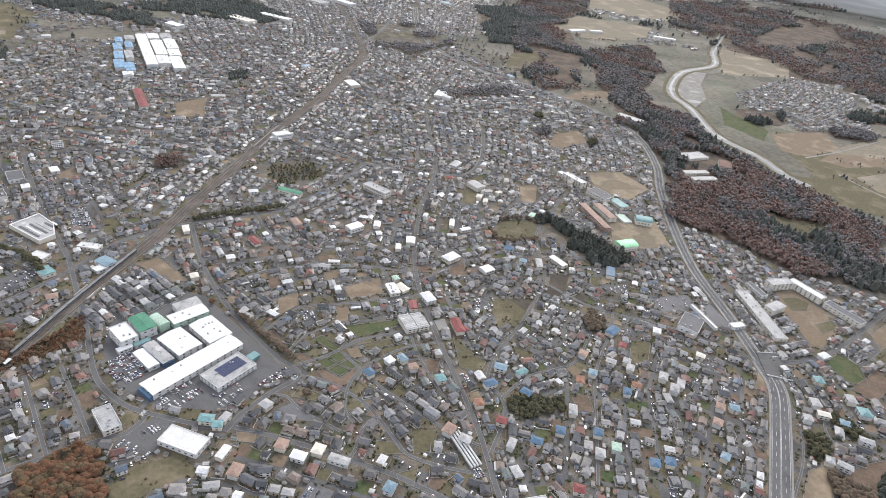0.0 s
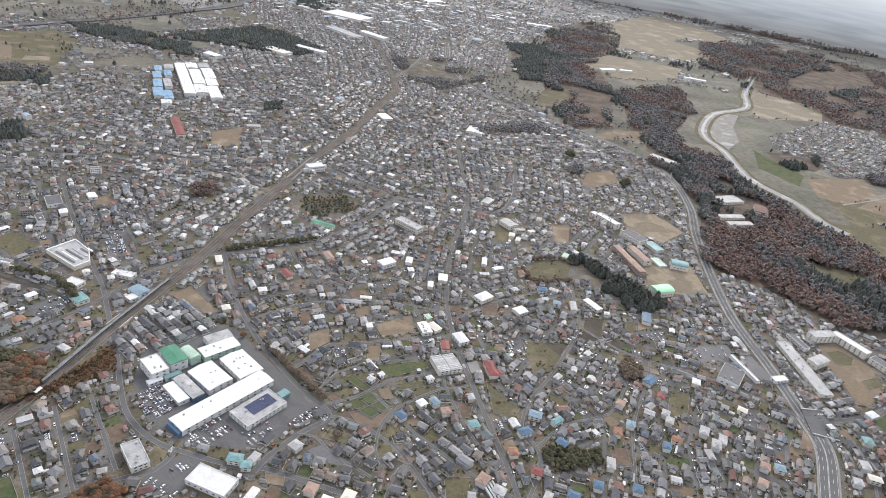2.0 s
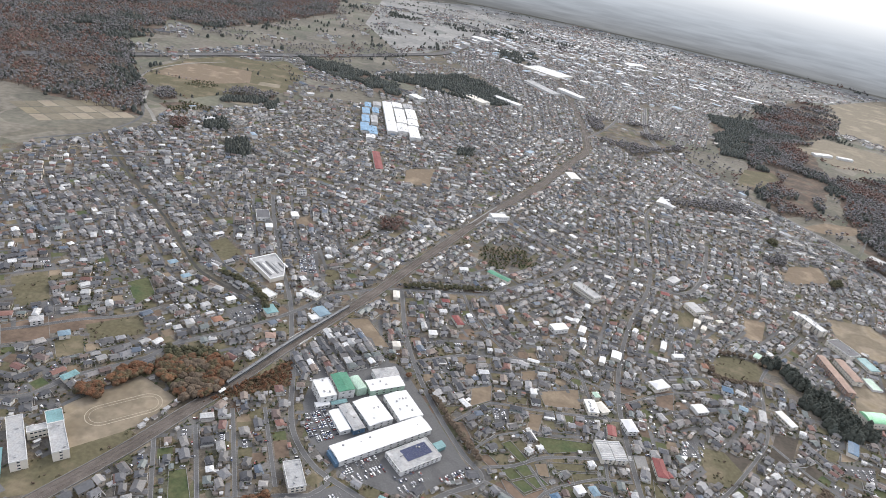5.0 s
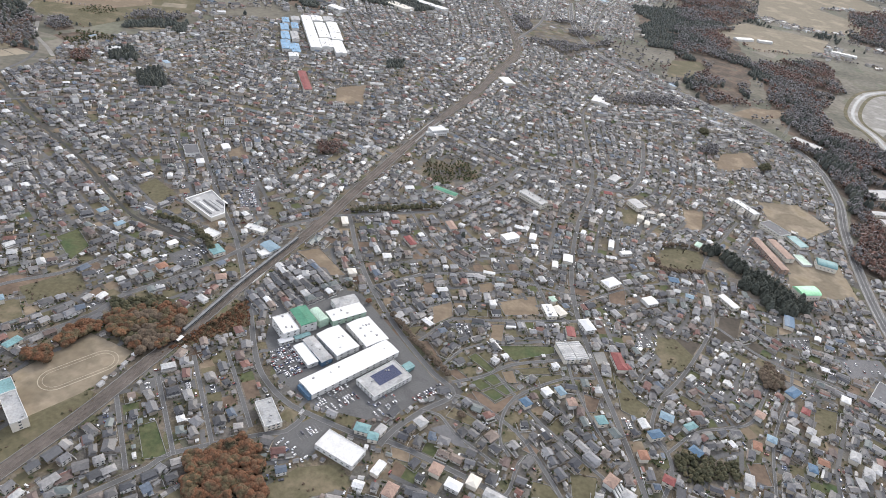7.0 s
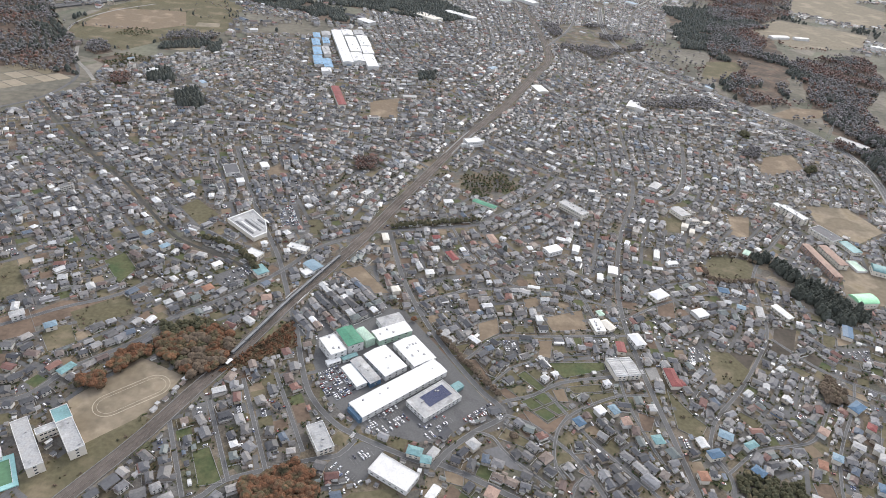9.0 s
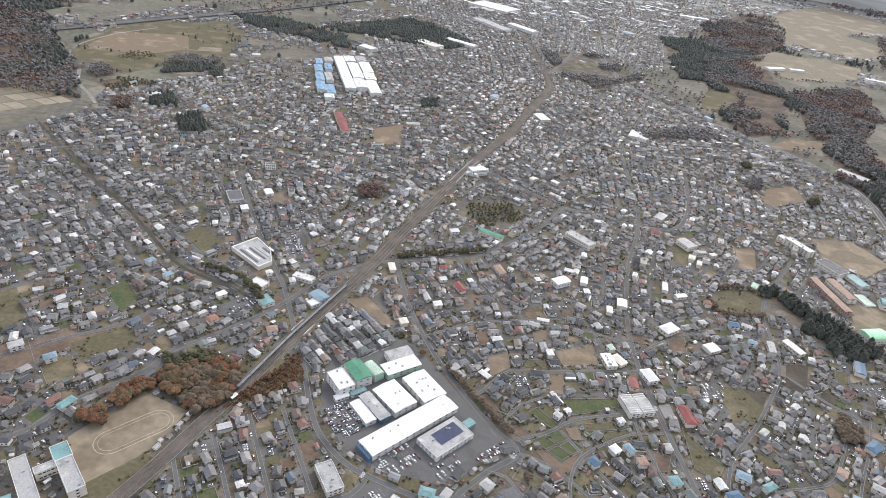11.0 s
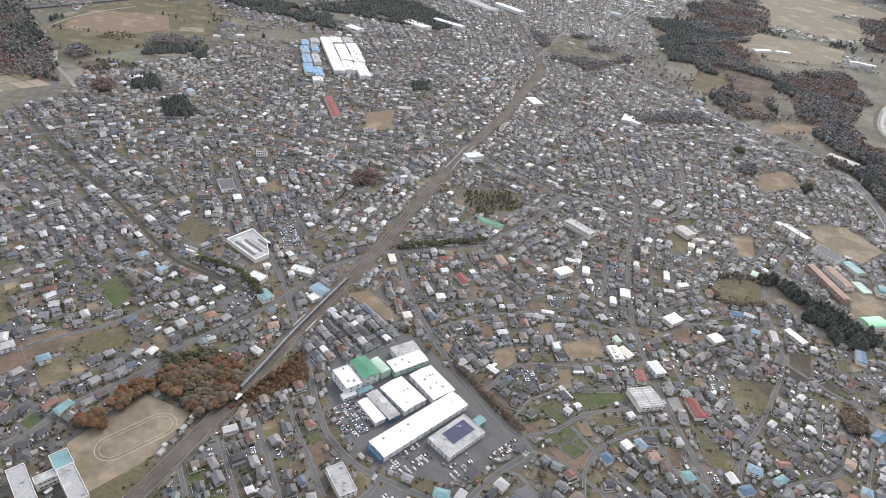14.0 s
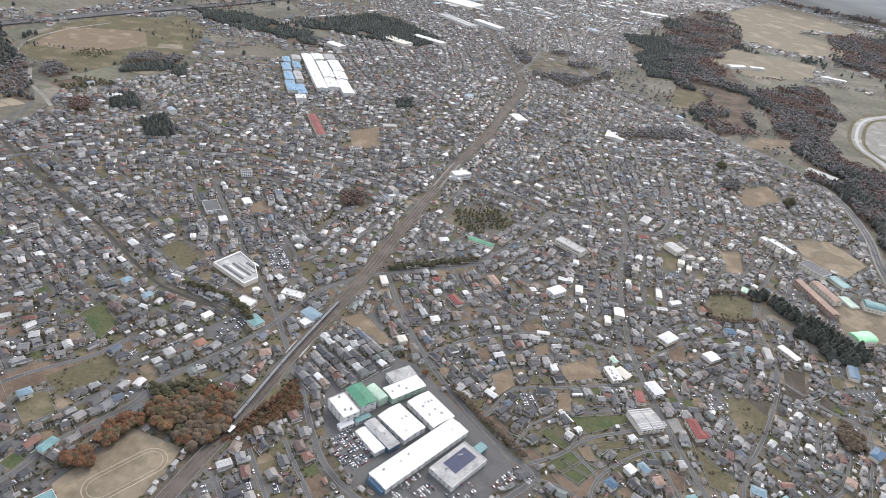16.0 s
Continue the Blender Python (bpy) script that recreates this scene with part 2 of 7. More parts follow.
class Shape:
    """Corners, faces and the material number of each face, gathered piece by piece."""

    def __init__(self):
        self.v, self.f, self.m = [], [], []

    def add(self, verts, faces, m=0):
        k = len(self.v)
        self.v += [tuple(map(float, p)) for p in verts]
        self.f += [tuple(i + k for i in f) for f in faces]
        self.m += [m] * len(faces)
        return self

    def box(self, x0, x1, y0, y1, z0, z1, m=0, bottom=False):
        v = [(x0, y0, z0), (x1, y0, z0), (x1, y1, z0), (x0, y1, z0), (x0, y0, z1), (x1, y0, z1), (x1, y1, z1), (x0, y1, z1)]
        f = [(0, 1, 5, 4), (1, 2, 6, 5), (2, 3, 7, 6), (3, 0, 4, 7), (4, 5, 6, 7)]
        return self.add(v, f + [(3, 2, 1, 0)] * bottom, m)

    def hip(self, x0, x1, y0, y1, z, rise, ends, m=1, eave=0.6, thick=0.18):
        """A roof with its ridge along x; ends: how far the ridge stops short of the eaves (0: a gable)."""
        x0, x1, y0, y1, ym = x0 - eave, x1 + eave, y0 - eave, y1 + eave, (y0 + y1) / 2
        v = [(x0, y0, z - thick), (x1, y0, z - thick), (x1, y1, z - thick), (x0, y1, z - thick), (x0, y0, z), (x1, y0, z), (x1, y1, z), (x0, y1, z),
             (x0 + ends, ym, z + rise), (x1 - ends, ym, z + rise)]
        f = [(0, 1, 5, 4), (1, 2, 6, 5), (2, 3, 7, 6), (3, 0, 4, 7), (3, 2, 1, 0), (4, 5, 9, 8), (6, 7, 8, 9), (5, 6, 9), (7, 4, 8)]
        return self.add(v, f, m)

    def mesh(self, name, mats):
        return mesh_of(name, self.v, self.f, mats, self.m)

    def only(self, m):
        """The faces of one material as a shape of its own."""
        out = Shape()
        for f, k in zip(self.f, self.m):
            if k == m:
                out.add([self.v[i] for i in f], [tuple(range(len(f)))], 0)
        return out


def scatter(name, shapes, spots, mats, soft=False):
    """One joined mesh: spots are rows of (shape number, x, y, z, turn, sx, sy, sz)."""
    spots = np.array(spots, float).reshape(-1, 8)
    verts, loops, sizes, mi, base = [], [], [], [], 0
    for k, sh in enumerate(shapes):
        rows = spots[spots[:, 0] == k]
        if not len(rows):
            continue
        v = np.array(sh.v)
        c, s = np.cos(rows[:, 4])[:, None], np.sin(rows[:, 4])[:, None]
        x, y, z = v[None, :, 0] * rows[:, 5:6], v[None, :, 1] * rows[:, 6:7], v[None, :, 2] * rows[:, 7:8]
        put = np.stack([x * c - y * s + rows[:, 1:2], x * s + y * c + rows[:, 2:3], z + rows[:, 3:4]], -1)
        flat = np.concatenate([np.array(f) for f in sh.f])
        verts.append(put.reshape(-1, 3))
        loops.append((flat[None] + base + np.arange(len(rows))[:, None] * len(v)).ravel())
        sizes.append(np.tile([len(f) for f in sh.f], len(rows)))
        mi.append(np.tile(sh.m, len(rows)))
        base += len(rows) * len(v)
    verts, loops, sizes, mi = (np.concatenate(a) for a in (verts, loops, sizes, mi))
    me = bpy.data.meshes.new(name)
    me.vertices.add(len(verts))
    me.vertices.foreach_set("co", verts.astype(np.float32).ravel())
    me.loops.add(len(loops))
    me.loops.foreach_set("vertex_index", loops.astype(np.int32))
    me.polygons.add(len(sizes))
    me.polygons.foreach_set("loop_start", np.r_[0, np.cumsum(sizes)[:-1]].astype(np.int32))
    for m in mats:
        me.materials.append(m)
    me.polygons.foreach_set("material_index", mi.astype(np.int32))
    me.update(calc_edges=True)
    me.validate()
    if not soft:
        me.shade_flat()
    return new(name, me)


def smooth_line(pts, step=8.0):
    """A Catmull-Rom line through the points, sampled about every step metres."""
    p = np.array(pts, float)
    p = np.vstack([2 * p[0] - p[1], p, 2 * p[-1] - p[-2]])
    out = []
    for a, b, c, d in zip(p, p[1:], p[2:], p[3:]):
        for u in np.linspace(0, 1, max(2, int(np.hypot(*(c - b)) / step)), endpoint=False):
            out.append(0.5 * (2 * b + (c - a) * u + (2 * a - 5 * b + 4 * c - d) * u * u + (3 * b - a - 3 * c + d) * u**3))
    return np.array(out + [p[-2]])


def normals(line):
    d = np.gradient(line, axis=0)
    d /= np.hypot(d[:, 0], d[:, 1])[:, None]
    return np.stack([-d[:, 1], d[:, 0]], -1)


def strip(name, line, left, right, z, m, thick=0.0, parent=None):
    """A band along a line between two offsets to its left, with kerb-like sides when thick."""
    n = normals(line)
    a, b = line + n * left, line + n * right
    k = len(line)
    v = [(*p, z) for p in a] + [(*p, z) for p in b]
    f = [(i, k + i, k + i + 1, i + 1) for i in range(k - 1)]
    if left < right:
        f = [q[::-1] for q in f]
    if thick:
        v += [(*p, z - thick) for p in a] + [(*p, z - thick) for p in b]
        f += [(i, i + 1, 2 * k + i + 1, 2 * k + i) for i in range(k - 1)] + [(k + i, 3 * k + i, 3 * k + i + 1, k + i + 1) for i in range(k - 1)]
    ob = new(name, mesh_of(name, v, f, [m]))
    ob.parent = parent
    return ob


def dashes(name, line, off, width, z, m, on=6.0, gap=9.0):
    n = normals(line)
    s = np.r_[0, np.cumsum(np.hypot(*np.diff(line, axis=0).T))]
    sh = Shape()
    for u in np.arange(0, s[-1] - on, on + gap):
        q = [np.array([np.interp(w, s, line[:, 0]) + np.interp(w, s, n[:, 0]) * o, np.interp(w, s, line[:, 1]) + np.interp(w, s, n[:, 1]) * o])
             for w, o in ((u, off - width / 2), (u + on, off - width / 2), (u + on, off + width / 2), (u, off + width / 2))]
        sh.add([(*p, z) for p in q], [(0, 1, 2, 3)])
    return new(name, sh.mesh(name, [m]))

# ---- the plan: lines and outlines in metres ----
RAIL = [(-420, 200), (-328, 370), (-296, 431), (-269, 493), (-247, 542), (-219, 614), (-193, 675), (-152, 769), (-116, 867), (-71, 985), (-8, 1146),
        (74, 1325), (150, 1530), (200, 1660), (214, 1800), (208, 2030), (190, 2300), (150, 2700), (120, 3200)]
BYPASS = [(380, 220), (438, 298), (496, 375), (533, 429), (544, 475), (559, 562), (573, 667), (606, 780), (659, 922), (716, 1048), (749, 1199), (723, 1336),
          (618, 1507), (525, 1610), (440, 1780), (420, 2050), (470, 2400)]
EXPRESSWAY = [(-1250, 1400), (-1001, 1697), (-852, 1890), (-725, 2042), (-597, 2198), (-450, 2408), (-303, 2635), (-238, 2930), (-222, 3290), (-228, 3540), (-300, 3630), (-430, 3655), (-700, 3720)]
ROADS = {
    "street_long": (6.8, [(185, 250), (178, 328), (179, 398), (174, 475), (170, 519), (166, 580), (165, 650), (175, 731), (205, 846), (257, 992), (284, 1180), (300, 1300), (339, 1391), (459, 1662)]),
    "street_factory": (6.8, [(-380, 1010), (-349, 933), (-300, 822), (-249, 720), (-227, 664), (-211, 620), (-196, 579), (-181, 531), (-166, 495), (-140, 465), (-113, 450), (-62, 430), (-42, 428), (6, 407), (34, 393), (71, 373), (98, 357), (160, 310)]),
    "street_low": (6, [(-118, 448), (-130, 430), (-154, 422), (-215, 397), (-228, 382), (-280, 340)]),
    "street_works": (6.8, [(-118, 797), (-95, 700), (-69, 630), (-40, 573), (-6, 520), (16, 492), (-13, 467), (-38, 442), (-50, 423)]),
    "street_plots": (5, [(15, 507), (46, 519), (76, 539), (125, 553), (166, 562)]),
    "street_south": (5, [(18, 490), (40, 482), (66, 459), (80, 442), (100, 397), (109, 380), (141, 363), (174, 352)]),
    "street_ridge": (4.5, [(60, 524), (93, 471), (114, 445), (151, 404), (176, 385)]),
    "street_link": (4, [(87, 430), (72, 418), (61, 390), (55, 383)]),
    "street_yard": (4, [(-13, 467), (3, 463), (17, 443), (51, 414)]),
    "street_court": (4.5, [(-20, 560), (-7, 576), (18, 603), (62, 608), (149, 621), (166, 622)]),
    "street_terrace": (5, [(-75, 646), (-17, 680), (66, 700), (115, 706), (132, 647), (152, 617)]),
    "street_crossing": (6.8, [(-560, 470), (-427, 458), (-388, 505), (-344, 551), (-328, 584), (-288, 623), (-255, 660), (-230, 696), (-205, 740), (-154, 782), (-118, 797), (-35, 824), (5, 840), (48, 887), (106, 955), (135, 1011)]),
    "street_west": (6, [(-560, 500), (-482, 553), (-439, 587), (-399, 612), (-375, 641)]),
    "street_market": (8, [(20, 1120), (135, 1011), (181, 1006), (244, 975), (308, 974), (346, 1025), (372, 1095), (400, 1200)]),
    "street_school": (5, [(474, 913), (374, 784), (350, 707), (336, 651), (310, 609), (266, 552), (227, 510), (217, 494), (206, 467), (214, 443), (210, 418), (183, 375)]),
    "street_cross": (5, [(336, 640), (379, 588), (442, 556), (487, 526), (540, 476)]),
    "street_east": (7, [(550, 470), (601, 472), (664, 488), (769, 539), (900, 600)]),
    "street_gap": (4, [(165, 650), (223, 690), (300, 720), (350, 707)]),
    "street_mid": (4.5, [(-35, 824), (-10, 760), (40, 700), (100, 690), (165, 670)]),
    "street_top": (6, [(-480, 1240), (-350, 1180), (-200, 1150), (-60, 1130)]),
    "street_upper": (7, [(-700, 1010), (-560, 1080), (-420, 1105), (-300, 1100), (-150, 1060), (-71, 1000)]),
    "street_north": (7, [(40, 1250), (-60, 1400), (-160, 1560), (-230, 1760), (-300, 2100)]),
    "street_hill": (6, [(300, 1300), (210, 1400), (160, 1530)]),
    "street_field": (6, [(300, 1300), (420, 1310), (560, 1330), (700, 1350)]),
    "street_rows": (4, [(270, 330), (300, 400), (330, 470), (380, 540), (400, 575)]),
    "street_col": (5, [(-254, 478), (-213, 396)]),
    "street_column": (5, [(-232, 509), (-184, 404)]),
    "street_third": (5, [(-204, 520), (-160, 430)]),
    "street_first": (5, [(-282, 456), (-243, 378)]),
    "street_bank": (4, [(579, 443), (561, 391), (546, 368), (543, 352), (564, 346), (582, 333), (610, 312)]),
    "street_embankment": (3.5, [(518, 372), (511, 360), (487, 330), (462, 307), (444, 290), (420, 268)]),
    "street_allotment": (3.5, [(0, 521), (24, 552), (49, 567)]),
    "street_bend": (4, [(164, 532), (124, 524), (73, 490), (57, 446), (64, 423)]),
    "street_behind": (4, [(144, 606), (139, 530), (152, 461), (160, 440)]),
    "street_garden": (4, [(214, 443), (251, 471), (288, 481), (315, 491), (341, 522), (364, 555)]),
    "street_village": (5, [(1170, 1399), (1350, 1450), (1550, 1600), (1650, 1750)]),
    "street_hamlet": (5, [(-950, 1790), (-800, 1950), (-600, 2010), (-420, 1880)]),
    "street_north_east": (6, [(470, 2000), (600, 2400), (800, 2800), (900, 3300)]),
    "street_far_west": (6, [(-560, 1290), (-500, 1420), (-400, 1500), (-330, 1420), (-200, 1380), (-60, 1400)]),
    "street_far": (8, [(214, 1800), (330, 2100), (420, 2600), (460, 3200)]),
}
CANAL = [(-760, 1130), (-663, 1027), (-579, 942), (-487, 856), (-429, 791), (-389, 748), (-365, 729), (-329, 712), (-294, 696), (-275, 678), (-262, 656)]
RIVER = [(1900, 2520), (1771, 2415), (1498, 2060), (1450, 1975), (1367, 1862), (1200, 1762), (1075, 1614), (1020, 1508), (1013, 1410), (968, 1236), (982, 1151), (997, 1091), (992, 1006), (1010, 960)]
URBAN = [(-900, 250), (-960, 700), (-830, 980), (-760, 1060), (-710, 1204), (-734, 1350), (-609, 1439), (-500, 1660), (-240, 1720), (-260, 1900), (-450, 2300), (-330, 2650), (-200, 3250),
         (520, 3300), (620, 2700), (430, 2300), (470, 1900), (560, 1660), (625, 1500), (720, 1360), (745, 1200), (710, 1050), (655, 930), (622, 805), (700, 722), (727, 660), (800, 620), (900, 540), (820, 250), (420, 180), (0, 200)]
VILLAGES = [
    [(1253, 1572), (1632, 1810), (1717, 1624), (1472, 1275), (1262, 1253), (1170, 1399)],
    [(-978, 1797), (-828, 2125), (-636, 2044), (-383, 1860), (-420, 1800), (-700, 1830), (-880, 1720)],
    [(1738, 3082), (2178, 3232), (2472, 3265), (2274, 3029), (1900, 2882), (1583, 2782)],
    [(470, 1900), (430, 2300), (620, 2700), (520, 3300), (1000, 3400), (1050, 2900), (720, 2450), (600, 2000)],
]
FIELDS = {  # material, outline
    "field_plot_a": ("grass", [(33, 509), (44, 516), (54, 506), (43, 499)]),
    "field_plot_b": ("grass", [(46, 517), (57, 524), (68, 515), (56, 507)]),
    "field_plot_c": ("grass", [(57, 505), (69, 513), (80, 504), (68, 496)]),
    "field_plot_d": ("grass", [(44, 497), (55, 504), (66, 495), (56, 487)]),
    "field_soil": ("soil", [(32, 500), (42, 497), (56, 484), (66, 492), (78, 500), (62, 476), (50, 464)]),
    "field_square": ("dark_soil", [(348, 660), (377, 664), (347, 610), (326, 615)]),
    "school_yard": ("sand", [(-373, 465), (-333, 525), (-287, 506), (-293, 480), (-328, 412), (-340, 418)]),
    "pond_lot": ("olive", [(319, 813), (380, 810), (367, 757), (301, 753)]),
    "school_ground": ("sand", [(545, 997), (619, 1003), (640, 932), (576, 887), (535, 929)]),
    "school_sand": ("sand", [(504, 806), (588, 811), (572, 732), (515, 729), (481, 746)]),
    "field_ploughed": ("soil", [(-480, 560), (-444, 598), (-400, 605), (-428, 570), (-466, 543)]),
    "lawn": ("grass", [(-250, 421), (-238, 428), (-217, 394), (-234, 389)]),
    "meadow_west": ("olive", [(-887, 1485), (-918, 1603), (-904, 1753), (-846, 1877), (-740, 1909), (-599, 1797), (-574, 1634), (-668, 1540), (-734, 1415), (-817, 1457)]),
    "meadow_river": ("grass", [(1116, 1434), (1144, 1269), (1080, 1200), (1040, 1300)]),
    "fields_river": ("olive", [(1167, 1279), (1294, 1058), (1133, 893), (1060, 1000), (1092, 1119)]),
    "river_plot_a": ("tan", [(1133, 1249), (1311, 1281), (1264, 1168), (1136, 1112), (1083, 1141)]),
    "river_plot_b": ("stubble", [(1167, 1008), (1353, 1057), (1206, 914), (1161, 940)]),
    "river_plot_c": ("olive", [(997, 1004), (1136, 1007), (1145, 865), (1098, 809), (1007, 878)]),
    "river_plot_d": ("stubble", [(1230, 1160), (1465, 1253), (1561, 1260), (1404, 1107), (1190, 1067)]),
    "river_plot_e": ("tan", [(1147, 1095), (1186, 1058), (1345, 1075), (1398, 1098), (1230, 1145)]),
    "wood_glade": ("olive", [(826, 857), (849, 825), (924, 798), (829, 756), (806, 815)]),
    "valley_glade": ("olive", [(588, 1660), (659, 1828), (750, 1860), (744, 1782), (670, 1687)]),
    "edge_glade": ("tan", [(666, 1432), (749, 1501), (850, 1516), (791, 1450), (713, 1422)]),
    "town_field": ("tan", [(518, 1117), (551, 1184), (619, 1213), (611, 1149), (541, 1111)]),
    "west_plot_a": ("stubble", [(-670, 1459), (-667, 1500), (-604, 1516), (-588, 1486), (-626, 1454)]),
    "west_plot_b": ("stubble", [(-661, 1647), (-666, 1684), (-615, 1695), (-607, 1660)]),
    "west_plot_c": ("tan", [(-892, 1558), (-891, 1728), (-726, 1775), (-682, 1649), (-755, 1566)]),
    "west_plot_d": ("olive", [(-695, 1728), (-729, 1872), (-663, 1905), (-601, 1741)]),
    "meadow_north": ("stubble", [(950, 2323), (1168, 2517), (1439, 2411), (1292, 2179), (1032, 2090)]),
    "meadow_far": ("stubble", [(1250, 2750), (1500, 2550), (1900, 2750), (1700, 3200), (1400, 3200)]),
    "lawn_south": ("olive", [(116, 412), (140, 409), (132, 383), (113, 381)]),
    "field_olive": ("olive", [(400, 523), (422, 517), (402, 486), (374, 479)]),
    "plot_brown": ("soil", [(289, 440), (307, 441), (304, 416), (287, 415)]),
    "thicket": ("olive", [(-114, 394), (-80, 401), (-68, 381), (-103, 366), (-120, 350), (-150, 360)]),
    "field_mid": ("soil", [(216, 698), (238, 701), (230, 662), (210, 665)]),
    "field_upper": ("tan", [(393, 932), (427, 938), (402, 876), (375, 871)]),
    "field_shop": ("tan", [(-317, 940), (-298, 964), (-283, 938), (-303, 915)]),
    "field_court": ("olive", [(-228, 806), (-210, 812), (-201, 779), (-218, 771)]),
    "strip_rail": ("tan", [(-170, 699), (-145, 712), (-106, 661), (-125, 658)]),
    "field_high": ("olive", [(285, 911), (313, 916), (303, 870), (277, 866)]),
    "plot_corner": ("tan", [(537, 466), (545, 461), (524, 430), (505, 432)]),
    "meadow_hill": ("stubble", [(1546, 3428), (2121, 4050), (2285, 3839), (2244, 3337), (1842, 3160), (1413, 2839)]),
    "meadow_slope": ("stubble", [(1562, 2137), (1756, 1976), (1605, 1787), (1333, 1758)]),
    "meadow_bend": ("olive", [(-800, 1760), (-700, 1974), (-590, 1850), (-620, 1775)]),
    "works_yard": ("asphalt", [(-172, 539), (-176, 607), (-136, 632), (-88, 634), (-57, 589), (-8, 516), (4, 499), (-33, 464), (-63, 450), (-103, 458), (-130, 474), (-151, 492)]),
    "market_lot": ("asphalt", [(-130, 431), (-112, 446), (-92, 438), (-107, 401), (-141, 417)]),
    "lane_lot": ("asphalt", [(-309, 664), (-279, 695), (-265, 679), (-294, 645)]),
    "estate_ground": ("asphalt", [(-204, 605), (-192, 575), (-161, 588), (-106, 628), (-131, 672), (-169, 677), (-186, 661)]),
    "shop_lot": ("asphalt", [(-275, 835), (-251, 845), (-232, 790), (-256, 779)]),
    "dark_lot": ("darkg", [(468, 605), (526, 610), (525, 585), (470, 572)]),
    "school_lot": ("asphalt", [(682, 923), (750, 937), (808, 916), (794, 878), (726, 880)]),
    "gravel_bar": ("gravel", [(1101, 1673), (1223, 1784), (1284, 1767), (1182, 1635), (1116, 1501), (1033, 1421), (1006, 1460), (1030, 1570)]),
    "plot_west": ("olive", [(-428, 581), (-386, 618), (-365, 589), (-406, 556)]),
    "plot_far_west": ("soil", [(-501, 551), (-470, 581), (-444, 547), (-479, 523)]),
    "orchard_west": ("olive", [(-553, 634), (-527, 661), (-489, 610), (-509, 582)]),
    "garden_west": ("grass", [(-436, 674), (-421, 695), (-395, 664), (-402, 634)]),
    "plot_lane": ("olive", [(-441, 548), (-419, 565), (-401, 538), (-419, 521)]),
    "plot_bend": ("olive", [(-396, 808), (-383, 834), (-343, 798), (-357, 766)]),
    "plot_upper": ("tan", [(-196, 1267), (-142, 1302), (-139, 1201), (-187, 1187)]),
    "scrub_rail": ("olive", [(-372, 386), (-344, 414), (-304, 455), (-290, 449), (-327, 376), (-353, 361)]),
    "field_brown": ("tan", [(71, 642), (118, 663), (119, 627), (78, 619)]),
    "field_bare": ("tan", [(-5, 621), (17, 634), (18, 608), (-4, 590)]),
    "field_wedge": ("olive", [(-39, 577), (-14, 588), (-24, 566), (-33, 566)]),
    "field_strip": ("soil", [(-18, 562), (-9, 563), (9, 528), (1, 524)]),
    "field_green": ("grass", [(66, 567), (127, 575), (127, 564), (80, 546)]),
    "field_lawn": ("grass", [(32, 545), (41, 552), (60, 530), (54, 524)]),
    "field_red": ("soil", [(10, 520), (19, 526), (34, 512), (24, 508)]),
    "field_patch": ("tan", [(66, 528), (78, 532), (81, 514), (70, 513)]),
    "field_low": ("olive", [(81, 534), (117, 542), (118, 532), (88, 526)]),
    "field_ridge": ("olive", [(102, 526), (129, 533), (129, 520), (105, 511)]),
    "garden_plot": ("olive", [(35, 622), (58, 627), (57, 613), (36, 611)]),
    "plot_bare": ("soil", [(-17, 662), (-4, 668), (-1, 646), (-14, 639)]),
    "plot_sandy": ("tan", [(50, 673), (71, 682), (71, 664), (51, 655)]),
    "plot_tawny": ("tan", [(61, 601), (76, 603), (70, 574), (58, 577)]),
    "clinic_lot": ("asphalt", [(17, 596), (37, 600), (40, 574), (24, 576)]),
    "field_rise": ("soil", [(161, 691), (190, 686), (184, 672), (164, 674)]),
    "field_dark": ("dark_soil", [(272, 612), (303, 606), (279, 572), (262, 590)]),
    "depot_lot": ("asphalt", [(230, 613), (257, 623), (248, 591), (221, 587)]),
    "long_lot": ("asphalt", [(413, 633), (453, 640), (441, 613), (410, 620)]),
    "field_slip": ("olive", [(406, 658), (420, 654), (408, 632), (395, 635)]),
    "field_slip_tan": ("tan", [(421, 654), (440, 650), (430, 642), (414, 638)]),
    "field_dark_slip": ("dark_soil", [(369, 618), (385, 613), (365, 592), (356, 599)]),
    "corner_yard": ("kerb", [(170, 572), (183, 575), (184, 559), (172, 554)]),
    "plot_knoll": ("soil", [(147, 508), (163, 503), (155, 485), (146, 484)]),
    "lawn_dry": ("tan", [(-40, 423), (-23, 420), (-24, 408), (-38, 411)]),
    "dark_yard": ("darkg", [(-6, 447), (10, 454), (28, 428), (17, 430)]),
    "plot_fallow": ("soil", [(84, 441), (92, 433), (88, 426), (76, 432)]),
    "meadow_slope_near": ("olive", [(82, 400), (96, 397), (104, 383), (77, 384)]),
    "meadow_low": ("olive", [(94, 362), (114, 366), (107, 348), (96, 350)]),
    "yard_grass": ("olive", [(8, 462), (16, 475), (37, 462), (31, 454)]),
    "solar_lot": ("darkg", [(22, 362), (41, 350), (32, 336), (10, 342)]),
    "canopy_lot": ("darkg", [(536, 588), (548, 589), (549, 545), (541, 540), (525, 546), (530, 568)]),
    "school_oval": ("tan", [(666, 610), (699, 615), (712, 566), (693, 524), (650, 494), (634, 501), (643, 534), (650, 571)]),
    "oval_lawn": ("olive", [(668, 596), (663, 570), (685, 568), (702, 583), (690, 598)]),
    "oval_green": ("olive", [(673, 538), (671, 520), (702, 528), (708, 546)]),
    "field_dell": ("grass", [(631, 468), (629, 433), (655, 425), (674, 463), (660, 481)]),
